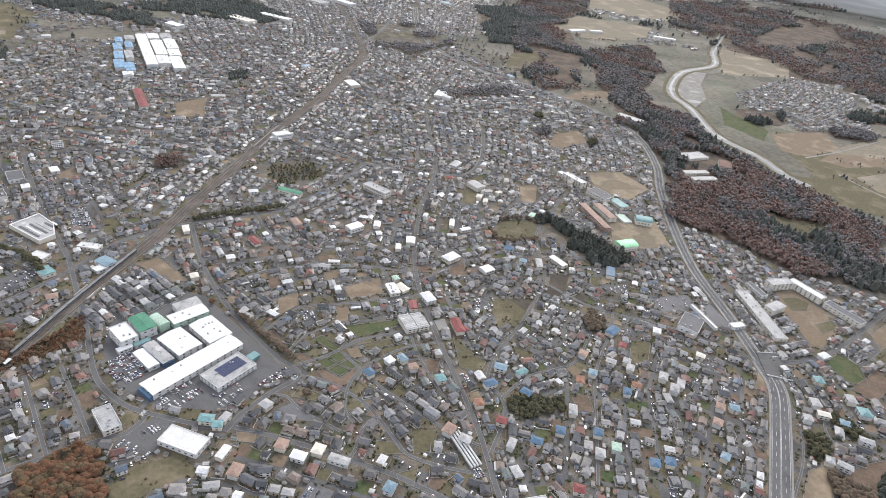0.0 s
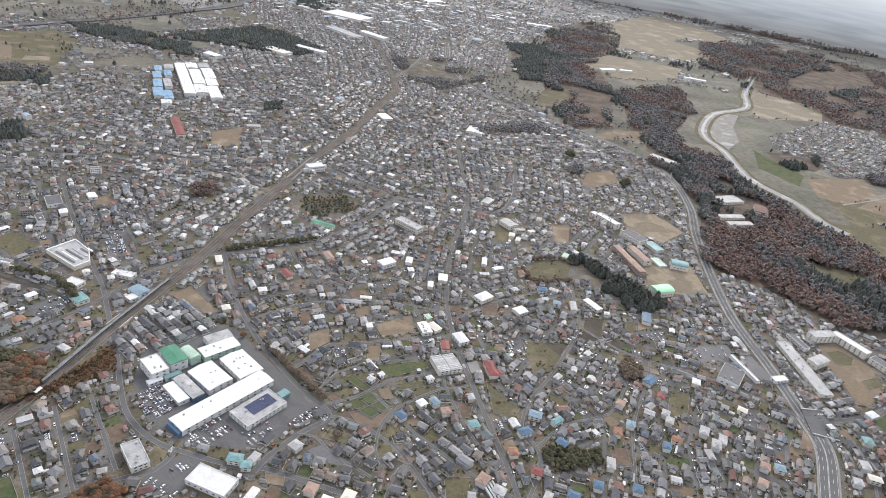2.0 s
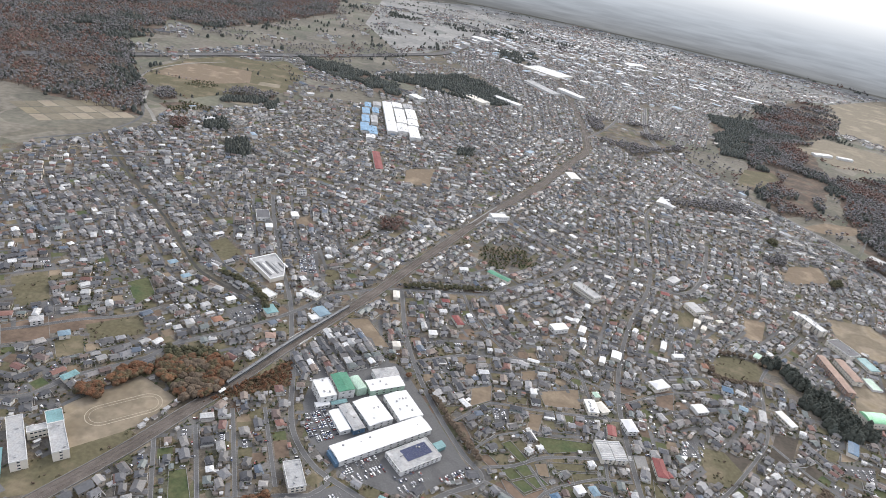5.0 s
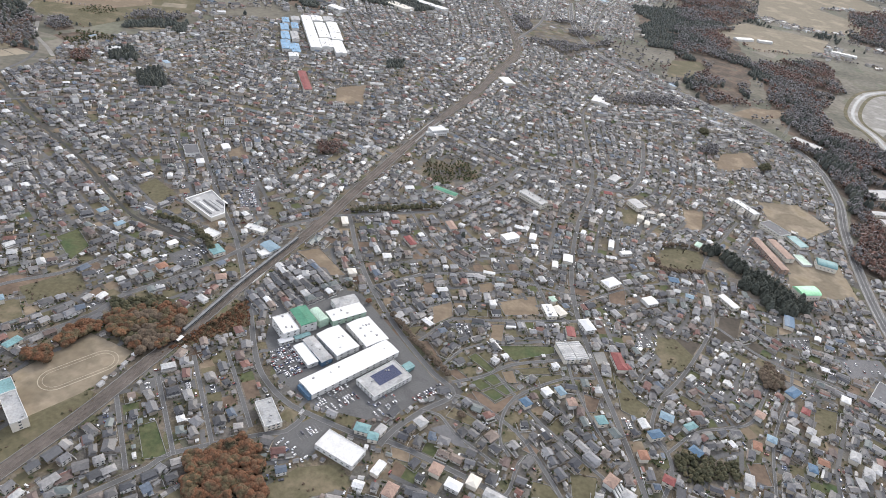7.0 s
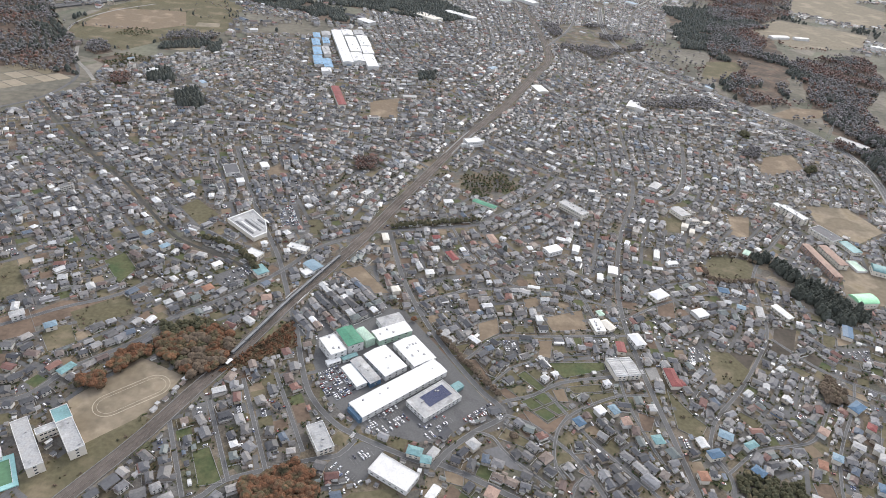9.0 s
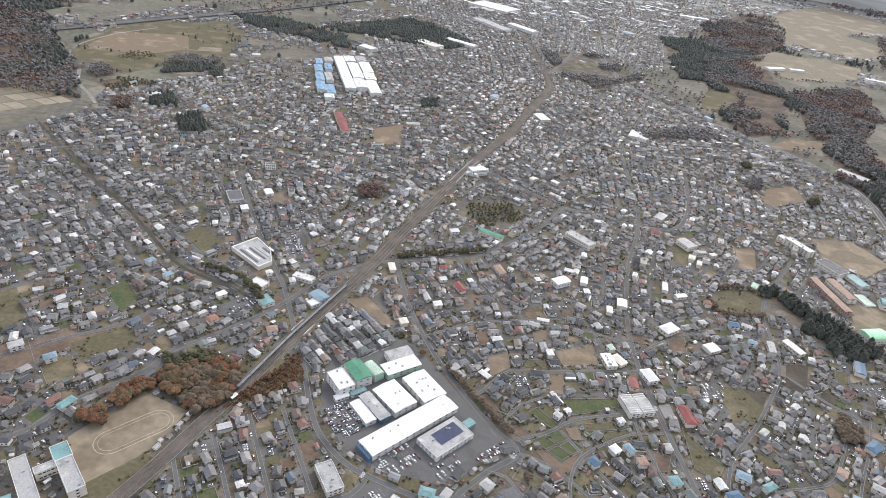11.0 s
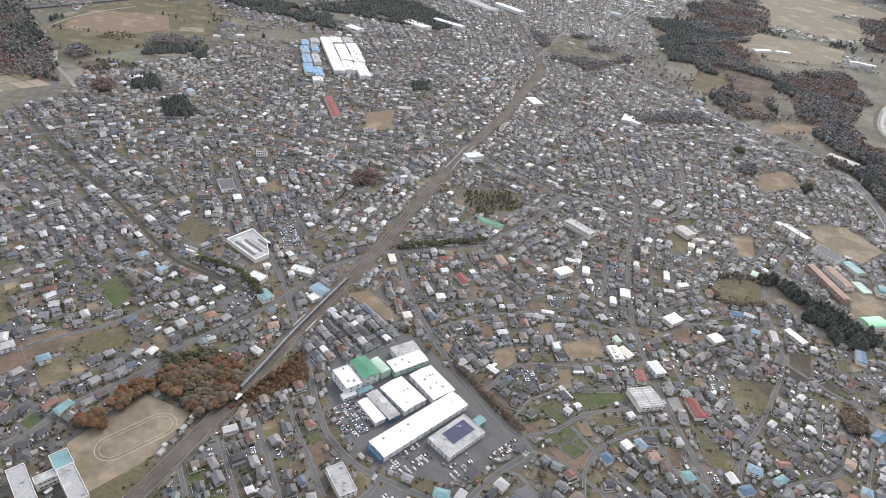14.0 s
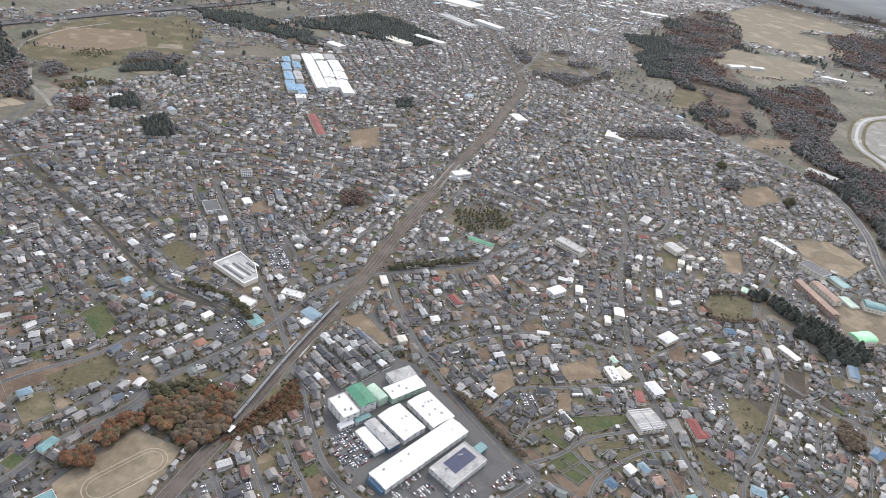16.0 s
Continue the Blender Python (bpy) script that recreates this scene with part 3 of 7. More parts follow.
    "field_tawny": ("soil", [(628, 423), (638, 399), (702, 430), (684, 447)]),
    "field_flat": ("tan", [(740, 514), (726, 480), (779, 498), (790, 509), (788, 534)]),
    "lawn_far": ("olive", [(704, 471), (709, 449), (742, 462), (757, 477), (744, 490)]),
    "slope_brown": ("soil", [(519, 312), (538, 289), (585, 309), (581, 325), (549, 322)]),
    "slope_grey": ("tan", [(488, 323), (453, 289), (479, 282), (513, 313), (512, 327)]),
    "field_hollow": ("olive", [(246, 610), (275, 609), (289, 580), (266, 556), (244, 558)]),
    "lot_wild": ("olive", [(186, 543), (182, 491), (200, 480), (213, 498), (204, 507)]),
    "lot_grassy": ("olive", [(246, 515), (261, 496), (271, 507), (254, 520)]),
    "field_strip_east": ("tan", [(379, 561), (402, 548), (403, 560), (384, 570)]),
    "lot_small": ("olive", [(336, 594), (344, 578), (360, 584), (346, 595)]),
    "brush": ("bracken", [(-190, 560), (-205, 600), (-240, 545), (-262, 505), (-232, 528)]),
}
WOODS = {  # kind of tree, spacing, outline
    "wood_grove": ("grove", 5.6, [(-333, 574), (-289, 589), (-255, 562), (-252, 529), (-277, 502), (-322, 533)]),
    "wood_hedge": ("rust", 5.5, [(-360, 512), (-336, 539), (-326, 532), (-346, 499)]),
    "wood_corner": ("rust", 5.5, [(-375, 485), (-357, 500), (-345, 481), (-364, 477)]),
    "wood_low": ("rust", 5.5, [(-201, 395), (-161, 418), (-146, 403), (-133, 362), (-192, 355)]),
    "wood_cedar": ("conifer", 6.6, [(392, 830), (415, 800), (437, 774), (470, 738), (490, 715), (474, 684), (442, 680), (417, 694), (394, 738), (380, 775), (374, 805)]),
    "wood_east": ("mixed", 8.0, [(740, 1292), (891, 1400), (957, 1349), (921, 1168), (953, 998), (1030, 803), (851, 602), (729, 656), (706, 720), (622, 812), (685, 947), (736, 1049), (764, 1225)]),
    "wood_bank": ("shrub", 5.0, [(518, 367), (500, 339), (511, 330), (535, 346), (538, 361)]),
    "wood_dell": ("shrub", 5.0, [(574, 389), (560, 378), (567, 357), (587, 346), (587, 362)]),
    "wood_shade": ("conifer", 5.0, [(562, 309), (521, 278), (537, 262), (585, 309)]),
    "wood_brink": ("bare", 5.6, [(506, 318), (494, 295), (499, 276), (522, 272), (532, 290), (519, 305)]),
    "wood_thicket": ("bare", 4.2, [(371, 581), (379, 561), (374, 541), (351, 542), (355, 562)]),
    "wood_north_east": ("mixed", 8.5, [(911, 1899), (1243, 2087), (1150, 1800), (960, 1560), (866, 1330), (775, 1350), (800, 1480), (842, 1600)]),
    "wood_valley": ("mixed", 9.0, [(986, 2712), (1172, 2863), (906, 1841), (741, 1527), (640, 1480), (630, 1700), (720, 2000)]),
    "wood_hollow": ("conifer", 9.0, [(728, 2503), (943, 2578), (701, 1950), (620, 1953)]),
    "wood_rise": ("bare", 8.0, [(234, 2064), (429, 2102), (499, 1883), (333, 1721), (249, 1836)]),
    "wood_belt": ("conifer", 8.0, [(-435, 2032), (-152, 2339), (32, 2052), (-53, 1942), (-295, 1999)]),
    "wood_hill_far": ("mixed", 12.5, [(-1623, 1987), (-1348, 2739), (-1186, 3216), (-954, 3509), (-870, 3110), (-962, 2497), (-1045, 2233), (-1197, 2217), (-1097, 1928), (-1166, 1785), (-1262, 1732), (-1514, 1847)]),
    "wood_depot": ("conifer", 10.0, [(-105, 3012), (102, 3121), (26, 2722), (-72, 2816)]),
    "wood_hills_east": ("mixed", 14.0, [(1952, 3183), (2234, 3215), (2455, 3146), (2751, 3229), (2500, 2950), (2007, 2819), (1628, 2160), (1552, 1960), (1657, 2320), (1555, 2483)]),
    "wood_crest": ("mixed", 19.0, [(1700, 4300), (2121, 4120), (2300, 3880), (2619, 3811), (2928, 3452), (3300, 3400), (2700, 3900), (2200, 4150)]),
    "wood_saddle": ("mixed", 12.0, [(1021, 2906), (1436, 3400), (1435, 3018), (1231, 2608), (932, 2272), (873, 2434)]),
    "wood_cedar_hill": ("conifer", 10.0, [(-1340, 1868), (-1331, 2047), (-1217, 2012), (-1112, 1819), (-1165, 1707)]),
    "wood_terrace": ("rust", 8.0, [(770, 950), (890, 980), (842, 801), (756, 839)]),
    "wood_west": ("mixed", 11.0, [(-1514, 1847), (-1262, 1732), (-1097, 1807), (-977, 1616), (-827, 1415), (-745, 1240), (-930, 1255), (-1074, 1283), (-1500, 1000), (-1750, 1500)]),
    "wood_ridge": ("conifer", 7.5, [(-690, 2060), (-562, 2085), (-358, 1975), (-300, 1815), (-340, 1790), (-460, 1895), (-593, 1930)]),
    "wood_dark": ("conifer", 7.0, [(-674, 1490), (-593, 1567), (-564, 1508), (-655, 1447)]),
    "wood_small": ("conifer", 6.0, [(-615, 1251), (-635, 1302), (-602, 1324), (-568, 1266)]),
    "wood_meadow": ("shrub", 7.5, [(-791, 1516), (-791, 1576), (-744, 1586), (-719, 1555), (-747, 1515)]),
    "wood_band": ("bare", 7.0, [(-679, 1500), (-688, 1558), (-650, 1594), (-589, 1589), (-580, 1539), (-640, 1530)]),
    "wood_lane": ("shrub", 7.0, [(-765, 1342), (-737, 1379), (-674, 1394), (-650, 1356), (-708, 1313)]),
    "wood_stream": ("bare", 7.0, [(-798, 1389), (-814, 1447), (-789, 1457), (-746, 1400), (-768, 1372)]),
    "wood_autumn": ("rust", 7.0, [(-670, 1217), (-687, 1267), (-664, 1275), (-637, 1227)]),
    "wood_corner_far": ("conifer", 7.0, [(-571, 1453), (-585, 1514), (-569, 1544), (-544, 1463)]),
    "wood_town": ("bare", 7.5, [(352, 1394), (376, 1443), (458, 1460), (566, 1474), (545, 1415), (441, 1403)]),
    "wood_spot": ("bare", 7.0, [(505, 1173), (531, 1218), (556, 1211), (539, 1169)]),
    "wood_village": ("conifer", 8.0, [(1155, 1433), (1117, 1365), (1143, 1306), (1234, 1314), (1285, 1403)]),
    "wood_village_east": ("conifer", 9.0, [(1479, 1378), (1605, 1483), (1694, 1469), (1603, 1346)]),
    "wood_village_low": ("bare", 8.0, [(1321, 1282), (1313, 1243), (1388, 1211), (1446, 1252), (1399, 1300)]),
    "wood_shrine": ("conifer", 6.0, [(-549, 1208), (-518, 1239), (-474, 1151), (-519, 1138)]),
    "wood_block": ("conifer", 6.0, [(-113, 1478), (-76, 1491), (-74, 1436), (-111, 1424)]),
    "wood_red": ("rust", 6.0, [(-194, 999), (-155, 1018), (-155, 973), (-185, 966)]),
    "wood_station": ("shrub", 6.6, [(-36, 993), (38, 1010), (80, 965), (16, 915), (-27, 943)]),
    "wood_garden": ("shrub", 5.0, [(216, 434), (238, 451), (249, 440), (278, 437), (274, 420), (222, 410)]),
    "wood_far_west": ("mixed", 16.0, [(-2100, 2100), (-1800, 3300), (-1250, 3600), (-1348, 2739), (-1623, 1987)]),
    "wood_far_east": ("mixed", 14.0, [(2419, 3398), (2007, 2819), (1628, 2160), (1588, 1964), (1604, 1774), (1730, 1739), (1748, 1527), (1650, 1250), (2500, 1600), (2900, 2600)]),
}
# glades and yards where no tree of a wood stands
CLEARING = [(1867, 2356), (2248, 2677), (2680, 2845), (2421, 2473), (2052, 2277), (1816, 2212)]
GLADES = [CLEARING, [(-1150, 2160), (-1060, 2160), (-1100, 1960), (-1180, 1990)], [(745, 1321), (789, 1360), (830, 1290), (792, 1240)], [(800, 1125), (875, 1125), (910, 1070), (860, 1000), (790, 1035)], [(740, 1025), (815, 1030), (815, 955), (738, 940)]]
GLADES += [FIELDS[k][1] for k in ("wood_glade", "valley_glade", "edge_glade")]
ESTATE = [(-204, 605), (-192, 575), (-161, 588), (-106, 628), (-131, 672), (-169, 677), (-186, 661)]


# ---- a map of what is taken, in cells of 2 m ----
X0, Y0, CELL, NX, NY = -1600, 150, 2.0, 1700, 1700
cx, cy = X0 + CELL * (np.arange(NX) + 0.5), Y0 + CELL * (np.arange(NY) + 0.5)


def inside(outline, x, y):
    p = np.array(outline, float)
    hit = np.zeros(np.broadcast(x, y).shape, bool)
    for (ax, ay), (bx, by) in zip(p, np.roll(p, -1, 0)):
        if ay != by:
            hit ^= ((ay > y) != (by > y)) & (x < (bx - ax) * (y - ay) / (by - ay) + ax)
    return hit


taken = ~inside(URBAN, cx[None, :], cy[:, None])
for outline in VILLAGES:
    taken &= ~inside(outline, cx[None, :], cy[:, None])


def take_area(outline):
    p = np.array(outline)
    i0, i1 = (int(np.clip((v - X0) / CELL, 0, NX)) for v in (p[:, 0].min(), p[:, 0].max() + 2))
    j0, j1 = (int(np.clip((v - Y0) / CELL, 0, NY)) for v in (p[:, 1].min(), p[:, 1].max() + 2))
    taken[j0:j1, i0:i1] |= inside(outline, cx[None, i0:i1], cy[j0:j1, None])


def take_disc(x, y, r):
    i0, i1 = max(0, int((x - r - X0) / CELL)), min(NX, int((x + r - X0) / CELL) + 1)
    j0, j1 = max(0, int((y - r - Y0) / CELL)), min(NY, int((y + r - Y0) / CELL) + 1)
    if i0 < i1 and j0 < j1:
        taken[j0:j1, i0:i1] |= np.hypot(cx[None, i0:i1] - x, cy[j0:j1, None] - y) < r


def take_line(line, r):
    for x, y in smooth_line(line, min(4.0, r)):
        take_disc(x, y, r)


def take_box(x, y, w, d, turn, more=2.0):
    c, s = math.cos(radians(turn)), math.sin(radians(turn))
    take_area([(x + a * (w / 2 + more) * c - b * (d / 2 + more) * s, y + a * (w / 2 + more) * s + b * (d / 2 + more) * c) for a, b in ((-1, -1), (1, -1), (1, 1), (-1, 1))])


def is_free(x, y):
    i, j = int((x - X0) / CELL), int((y - Y0) / CELL)
    return 0 <= i < NX and 0 <= j < NY and not taken[j, i]


def fits(x, y, turn, a, b):
    c, s = math.cos(turn), math.sin(turn)
    return all(is_free(x + u * a * c - v * b * s, y + u * a * s + v * b * c) for u, v in ((0, 0), (1, 1), (1, -1), (-1, 1), (-1, -1), (1, 0), (-1, 0), (0, 1), (0, -1)))


# ---- ground, town land, fields ----
R = 5400
ring = [(R * math.cos(a), 1000 + R * math.sin(a), 0) for a in np.linspace(0, 2 * math.pi, 96, endpoint=False)]
tagged(new("ground", mesh_of("ground", ring, [tuple(range(96))], [M["ground"]])), "dry winter land of grass, scrub and soil", "ground", kind="structure")
tagged(new("town_ground", mesh_of("town_ground", [(x, y, 0.05) for x, y in URBAN], [tuple(range(len(URBAN)))[::-1]], [M["town"]])), "paved yards and bare plots between the houses", "ground", kind="structure")

# far plain, its colour lightened in place of haze
far_plain = [(-420, 2420), (-700, 3000), (-850, 4100), (-300, 4790), (900, 4700), (2000, 4300), (2700, 3900), (1900, 3700), (1300, 3300), (1000, 3350), (620, 3320), (-200, 3260), (-340, 2660)]
tagged(new("paddy_plain", mesh_of("paddy_plain", [(x, y, 0.056) for x, y in far_plain], [tuple(range(len(far_plain)))[::-1]], [M["paddies"]])), "far plain of plots paled to imitate haze", "field", kind="structure")
LOOKS = {"kerb": "pale concrete yard beside the street", "dark_soil": "dark freshly tilled field", "tan": "bare tan field of dry soil", "grass": "green winter grass field", "soil": "dark brown ploughed field", "sand": "pale sandy school ground", "olive": "rough olive-brown grass", "stubble": "pale stubble fields", "bracken": "rust-brown scrub beside the railway", "gravel": "pale gravel bar in the river bend", "asphalt": "worn grey asphalt parking yard", "darkg": "dark freshly laid asphalt lot"}
for lift, (name, (m, outline)) in enumerate(FIELDS.items()):
    a = sum(p[0] * q[1] - q[0] * p[1] for p, q in zip(outline, outline[1:] + outline[:1]))
    pts = outline if a > 0 else outline[::-1]
    k = len(pts)
    v = [(*p, 0.09 + 0.001 * lift) for p in pts] + [(*p, -0.1) for p in pts]
    f = [tuple(range(k))] + [(i, i + k, (i + 1) % k + k, (i + 1) % k) for i in range(k)]
    tagged(new(name, mesh_of(name, v, f, [M[m]])), LOOKS[m], "field", kind="structure")
    take_area(outline)
    # small plots in the town stand behind low pale block walls
    if abs(a) < 3600 and max(p[1] for p in outline) < 760 and m in ("grass", "soil", "tan", "olive"):
        edge = np.array(pts + pts[:1], float)
        rim = Shape()
        for p, q in zip(edge[:-1], edge[1:]):
            d = (q - p) / max(np.hypot(*(q - p)), 1e-6) * 0.2
            c = [p - d + (d[1], -d[0]), q + d + (d[1], -d[0]), q + d - (d[1], -d[0]), p - d - (d[1], -d[0])]
            rim.add([(*w_, z_) for z_ in (0.0, 0.6) for w_ in c], [(4, 5, 6, 7), (0, 1, 5, 4), (1, 2, 6, 5), (2, 3, 7, 6), (3, 0, 4, 7)])
        part("low_wall", rim.mesh("low_wall", [M["kerb"]]), bpy.data.objects[name], "low pale block wall")
for name, (m, gap, outline) in WOODS.items():
    take_area(outline)
take_area(ESTATE)
for lift, (name, (kind, gap, outline)) in enumerate(WOODS.items()):
    a = sum(p[0] * q[1] - q[0] * p[1] for p, q in zip(outline, outline[1:] + outline[:1]))
    edge = []
    for p, q in zip(outline, outline[1:] + outline[:1]):
        for u in np.arange(0, 1, min(.5, 14 / math.dist(p, q))):
            x, y = p[0] + (q[0] - p[0]) * u, p[1] + (q[1] - p[1]) * u
            r = min(14.0, math.sqrt(abs(a)) * .06)
            edge.append((x + r * noise.noise(Vector((x / 30, y / 30, 1.5))), y + r * noise.noise(Vector((x / 30, y / 30, 6.5)))))
    edge = edge if a > 0 else edge[::-1]
    bm = bmesh.new()
    bmesh.ops.triangulate(bm, faces=[bm.faces.new([bm.verts.new((x, y, 0.01 + 0.006 * (lift % 7))) for x, y in edge])])
    me = bpy.data.meshes.new("floor_of_" + name)
    bm.to_mesh(me)
    bm.free()
    me.materials.append(M["litter"])
    tagged(new("floor_of_" + name, me), "brown leaf litter under the trees", "ground", kind="structure")

# paddy fields west of the town, plot by plot
corner = [np.array(p, float) for p in ((-862, 1107), (-744, 1229), (-853, 1291), (-973, 1172))]
paddy = Shape()
for i in range(7):
    for j in range(3):
        q = []
        for u, w_ in ((i + .04, j + .05), (i + .96, j + .05), (i + .96, j + .95), (i + .04, j + .95)):
            p = (1 - u / 7) * ((1 - w_ / 3) * corner[0] + w_ / 3 * corner[3]) + u / 7 * ((1 - w_ / 3) * corner[1] + w_ / 3 * corner[2])
            q.append((*p, 0.12))
        paddy.add(q, [(0, 1, 2, 3)])
        paddy.add([(x, y, -0.1) for x, y, _ in q] + q, [(0, 1, 5, 4), (1, 2, 6, 5), (2, 3, 7, 6), (3, 0, 4, 7)])
tagged(new("paddy_fields", paddy.mesh("paddy_fields", [M["paddy"]])), "pale stubble paddy plots parted by paths", "field", kind="structure")
for lift, (name, w, pts, m, words) in enumerate((("stream", 7, [(-830, 1425), (-788, 1335), (-739, 1275), (-707, 1232)], "gravel", "narrow pale stream between the fields"),
                               ("river_track", 5, [(1134, 1021), (1145, 953), (1168, 877), (1200, 800)], "gravel", "pale farm track between river fields"),
                               ("meadow_track", 5, [(1120, 1106), (1136, 1112), (1248, 1150), (1445, 1233)], "gravel", "pale farm track beside the village"),
                               ("bank_track", 6, [(940, 868), (974, 855), (1011, 839), (1029, 790), (1056, 768)], "gravel", "pale track along the river bank"),
                               ("farm_track", 5, [(-863, 1442), (-895, 1512), (-908, 1598), (-881, 1707), (-818, 1812)], "gravel", "curved pale farm track"),
                               ("field_road", 6, [(-812, 1027), (-787, 1064), (-745, 1134), (-742, 1240), (-803, 1349), (-862, 1443)], "asphalt", "curved grey field road by paddies"))):
    tagged(strip(name, smooth_line(pts), w / 2, -w / 2, 0.2 + 0.02 * lift, M[m], 0.3), words, "road", kind="structure")
    take_line(pts, w)

# ---- roads ----
for lift, (name, (w, pts)) in enumerate(ROADS.items()):
    w *= 0.85
    line, z = smooth_line(pts), 0.24 + 0.004 * lift
    road = tagged(strip(name, line, w / 2, -w / 2, z, M["asphalt"], 0.3), "grey asphalt town street with pale edge lines", "road", kind="structure")
    strip("edge_line", line, w / 2 - 0.35, w / 2 - 0.6, z + 0.002, M["worn"], parent=road)
    strip("edge_line", line, -w / 2 + 0.6, -w / 2 + 0.35, z + 0.002, M["worn"], parent=road)
    if w >= 6.5:
        strip("pavement", line, w / 2 + 1.3, w / 2 + 0.05, z + 0.12, M["kerb"], 0.5, road)
        d = dashes("centre_line", line, 0, 0.22, z + 0.002, M["worn"])
        d.parent = road
    take_line(pts, w / 2 + 1.2)
for name, pts, half, words in (("bypass", BYPASS[:5], 9.0, "wide grey asphalt bypass with white lane lines"), ("bypass_north", BYPASS[4:], 6.0, "grey asphalt bypass along the wooded hill")):
    line = smooth_line(pts)
    bypass = tagged(strip(name, line, half, -half, 0.38, M["asphalt"], 0.45), words, "road", kind="structure")
    for off in (half - .7, 0.4, -0.4, .7 - half) if half > 7 else (half - .7, 0, .7 - half):
        strip("lane_line", line, off + 0.15, off - 0.15, 0.385, M["paint"], parent=bypass)
    if half > 7:
        for off in (4.3, -4.3):
            dashes("lane_dash", line, off, 0.3, 0.385, M["paint"]).parent = bypass
    for off in (half + .1, -half - 2.1):
        strip("pavement", line, off + 2.0, off, 0.52, M["kerb"], 0.6, bypass)
    take_line(pts, half + 5)
line = smooth_line(EXPRESSWAY, 25)
express = tagged(strip("expressway", line, 14, -14, 3.0, M["asphalt"], 3.2), "raised grey expressway across the far fields", "road", kind="structure")
for off in (14, -14.6):
    strip("barrier", line, off + 0.6, off, 4.2, M["kerb"], 1.4, express)
take_line(EXPRESSWAY, 22)

# zebra crossings
for x, y, turn in ((10, 487, 44), (317, 622, 50), (-121, 452, -25), (166, 566, 5)):
    c, s = math.cos(radians(turn)), math.sin(radians(turn))
    sh = Shape()
    for k in range(7):
        a = (k - 3) * 0.95
        sh.add([(x + (a + u) * -s + v * c, y + (a + u) * c + v * s, 0.45) for u, v in ((-.24, -1.6), (-.24, 1.6), (.24, 1.6), (.24, -1.6))], [(3, 2, 1, 0)])
    tagged(new("zebra_crossing", sh.mesh("zebra_crossing", [M["paint"]])), "white painted zebra crossing on the street", "road marking", kind="structure")

# the street deck that bridges the bypass, with white parapets
deck = [(549, 490), (577, 486), (561, 440), (535, 452)]
bridge = tagged(new("bridge_deck", mesh_of("bridge_deck", [(*p, z) for z in (1.2, 0.3) for p in deck], [(3, 2, 1, 0), (0, 1, 5, 4), (1, 2, 6, 5), (2, 3, 7, 6), (3, 0, 4, 7)], [M["asphalt"]])), "grey street deck bridging the bypass", "bridge", kind="structure")
for p, q in ((deck[0], deck[1]), (deck[2], deck[3])):
    strip("parapet", np.array([p, ((p[0] + q[0]) / 2, (p[1] + q[1]) / 2), q], float), 0.35, -0.35, 2.1, M["pale"], 1.2, bridge)

# ---- railway ----
line = smooth_line(RAIL)
bed = tagged(strip("railway_bed", line, 6.6, -6.6, 0.5, M["ballast"], 0.6), "brown ballast railway bed with steel rails", "railway", kind="structure")
for track in (-2.2, 2.2):
    for rail in (-0.55, 0.55):
        strip("rail", line, track + rail + 0.09, track + rail - 0.09, 0.7, M["steel"], 0.2, bed)
strip("fence_wall", line, 7.0, 6.6, 1.3, M["kerb"], 1.5, bed)
strip("fence_wall", line, -6.6, -7.0, 1.3, M["kerb"], 1.5, bed)
take_line(RAIL, 10)

# ---- canal and river ----
line = smooth_line(CANAL)
canal = tagged(strip("canal", line, 2, -2, 0.2, M["ditch"], 0.3), "dark tree-lined drainage canal", "canal", kind="structure")
take_line(CANAL, 3.6)
line = smooth_line(RIVER, 20)
river = tagged(strip("river_bed", line, 11, -13, 0.12, M["gravel"], 0.2), "pale gravel river bed", "river", kind="structure")
strip("water", line, 3, -5, 0.2, M["water"], 0.1, river)
strip("bank", line, 20, 11, 0.3, M["olive"], 0.4, river)
strip("bank", line, -13, -22, 0.3, M["olive"], 0.4, river)


# ---- large buildings ----
BUILT = []
window_mesh = {}
PARKED = []
STALLS = Shape()


def window_of(w, h):
    """A pane with a thin pale frame round it, standing upright and facing -y."""
    if (w, h) not in window_mesh:
        s = Shape().box(-w / 2, w / 2, -0.06, 0.02, 0, h, 0)
        for a, b, c, d in ((-w / 2 - 0.12, -w / 2, -0.1, h + 0.1), (w / 2, w / 2 + 0.12, -0.1, h + 0.1), (-w / 2 - 0.12, w / 2 + 0.12, -0.22, -0.1), (-w / 2 - 0.12, w / 2 + 0.12, h + 0.1, h + 0.22)):
            s.box(a, b, -0.12, 0.02, c, d, 1)
        window_mesh[w, h] = s.mesh("window", [M["glass"], M["pale"]])
    return window_mesh[w, h]


def windows(parent, w, d, h, floors, step=4.0, ww=2.2, wh=1.3, sides="fblr", base=0.0):
    """Rows of windows on the sides of a block: front, back, left and right."""
    rise = (h - base) / floors
    for f in range(floors):
        z = base + f * rise + rise * 0.38
        for side in sides:
            run, off, turn = {"f": (w, d, 0), "b": (w, d, 180), "l": (d, w, -90), "r": (d, w, 90)}[side]
            n = int((run - 1.5) / step)
            for k in range(n):
                u = (k - (n - 1) / 2) * step
                m = pose(0, 0, 0, 0, 0, turn) @ pose(u, -off / 2, z)
                part("window", window_of(ww, min(wh, rise * 0.55)), parent, at=m)


def base_at(name, x, y, turn, label, category, group=""):
    e = new(name)
    e.empty_display_size = 2
    e.matrix_basis = pose(x, y, 0.05, 0, 0, turn)
    return tagged(e, label, category, group)


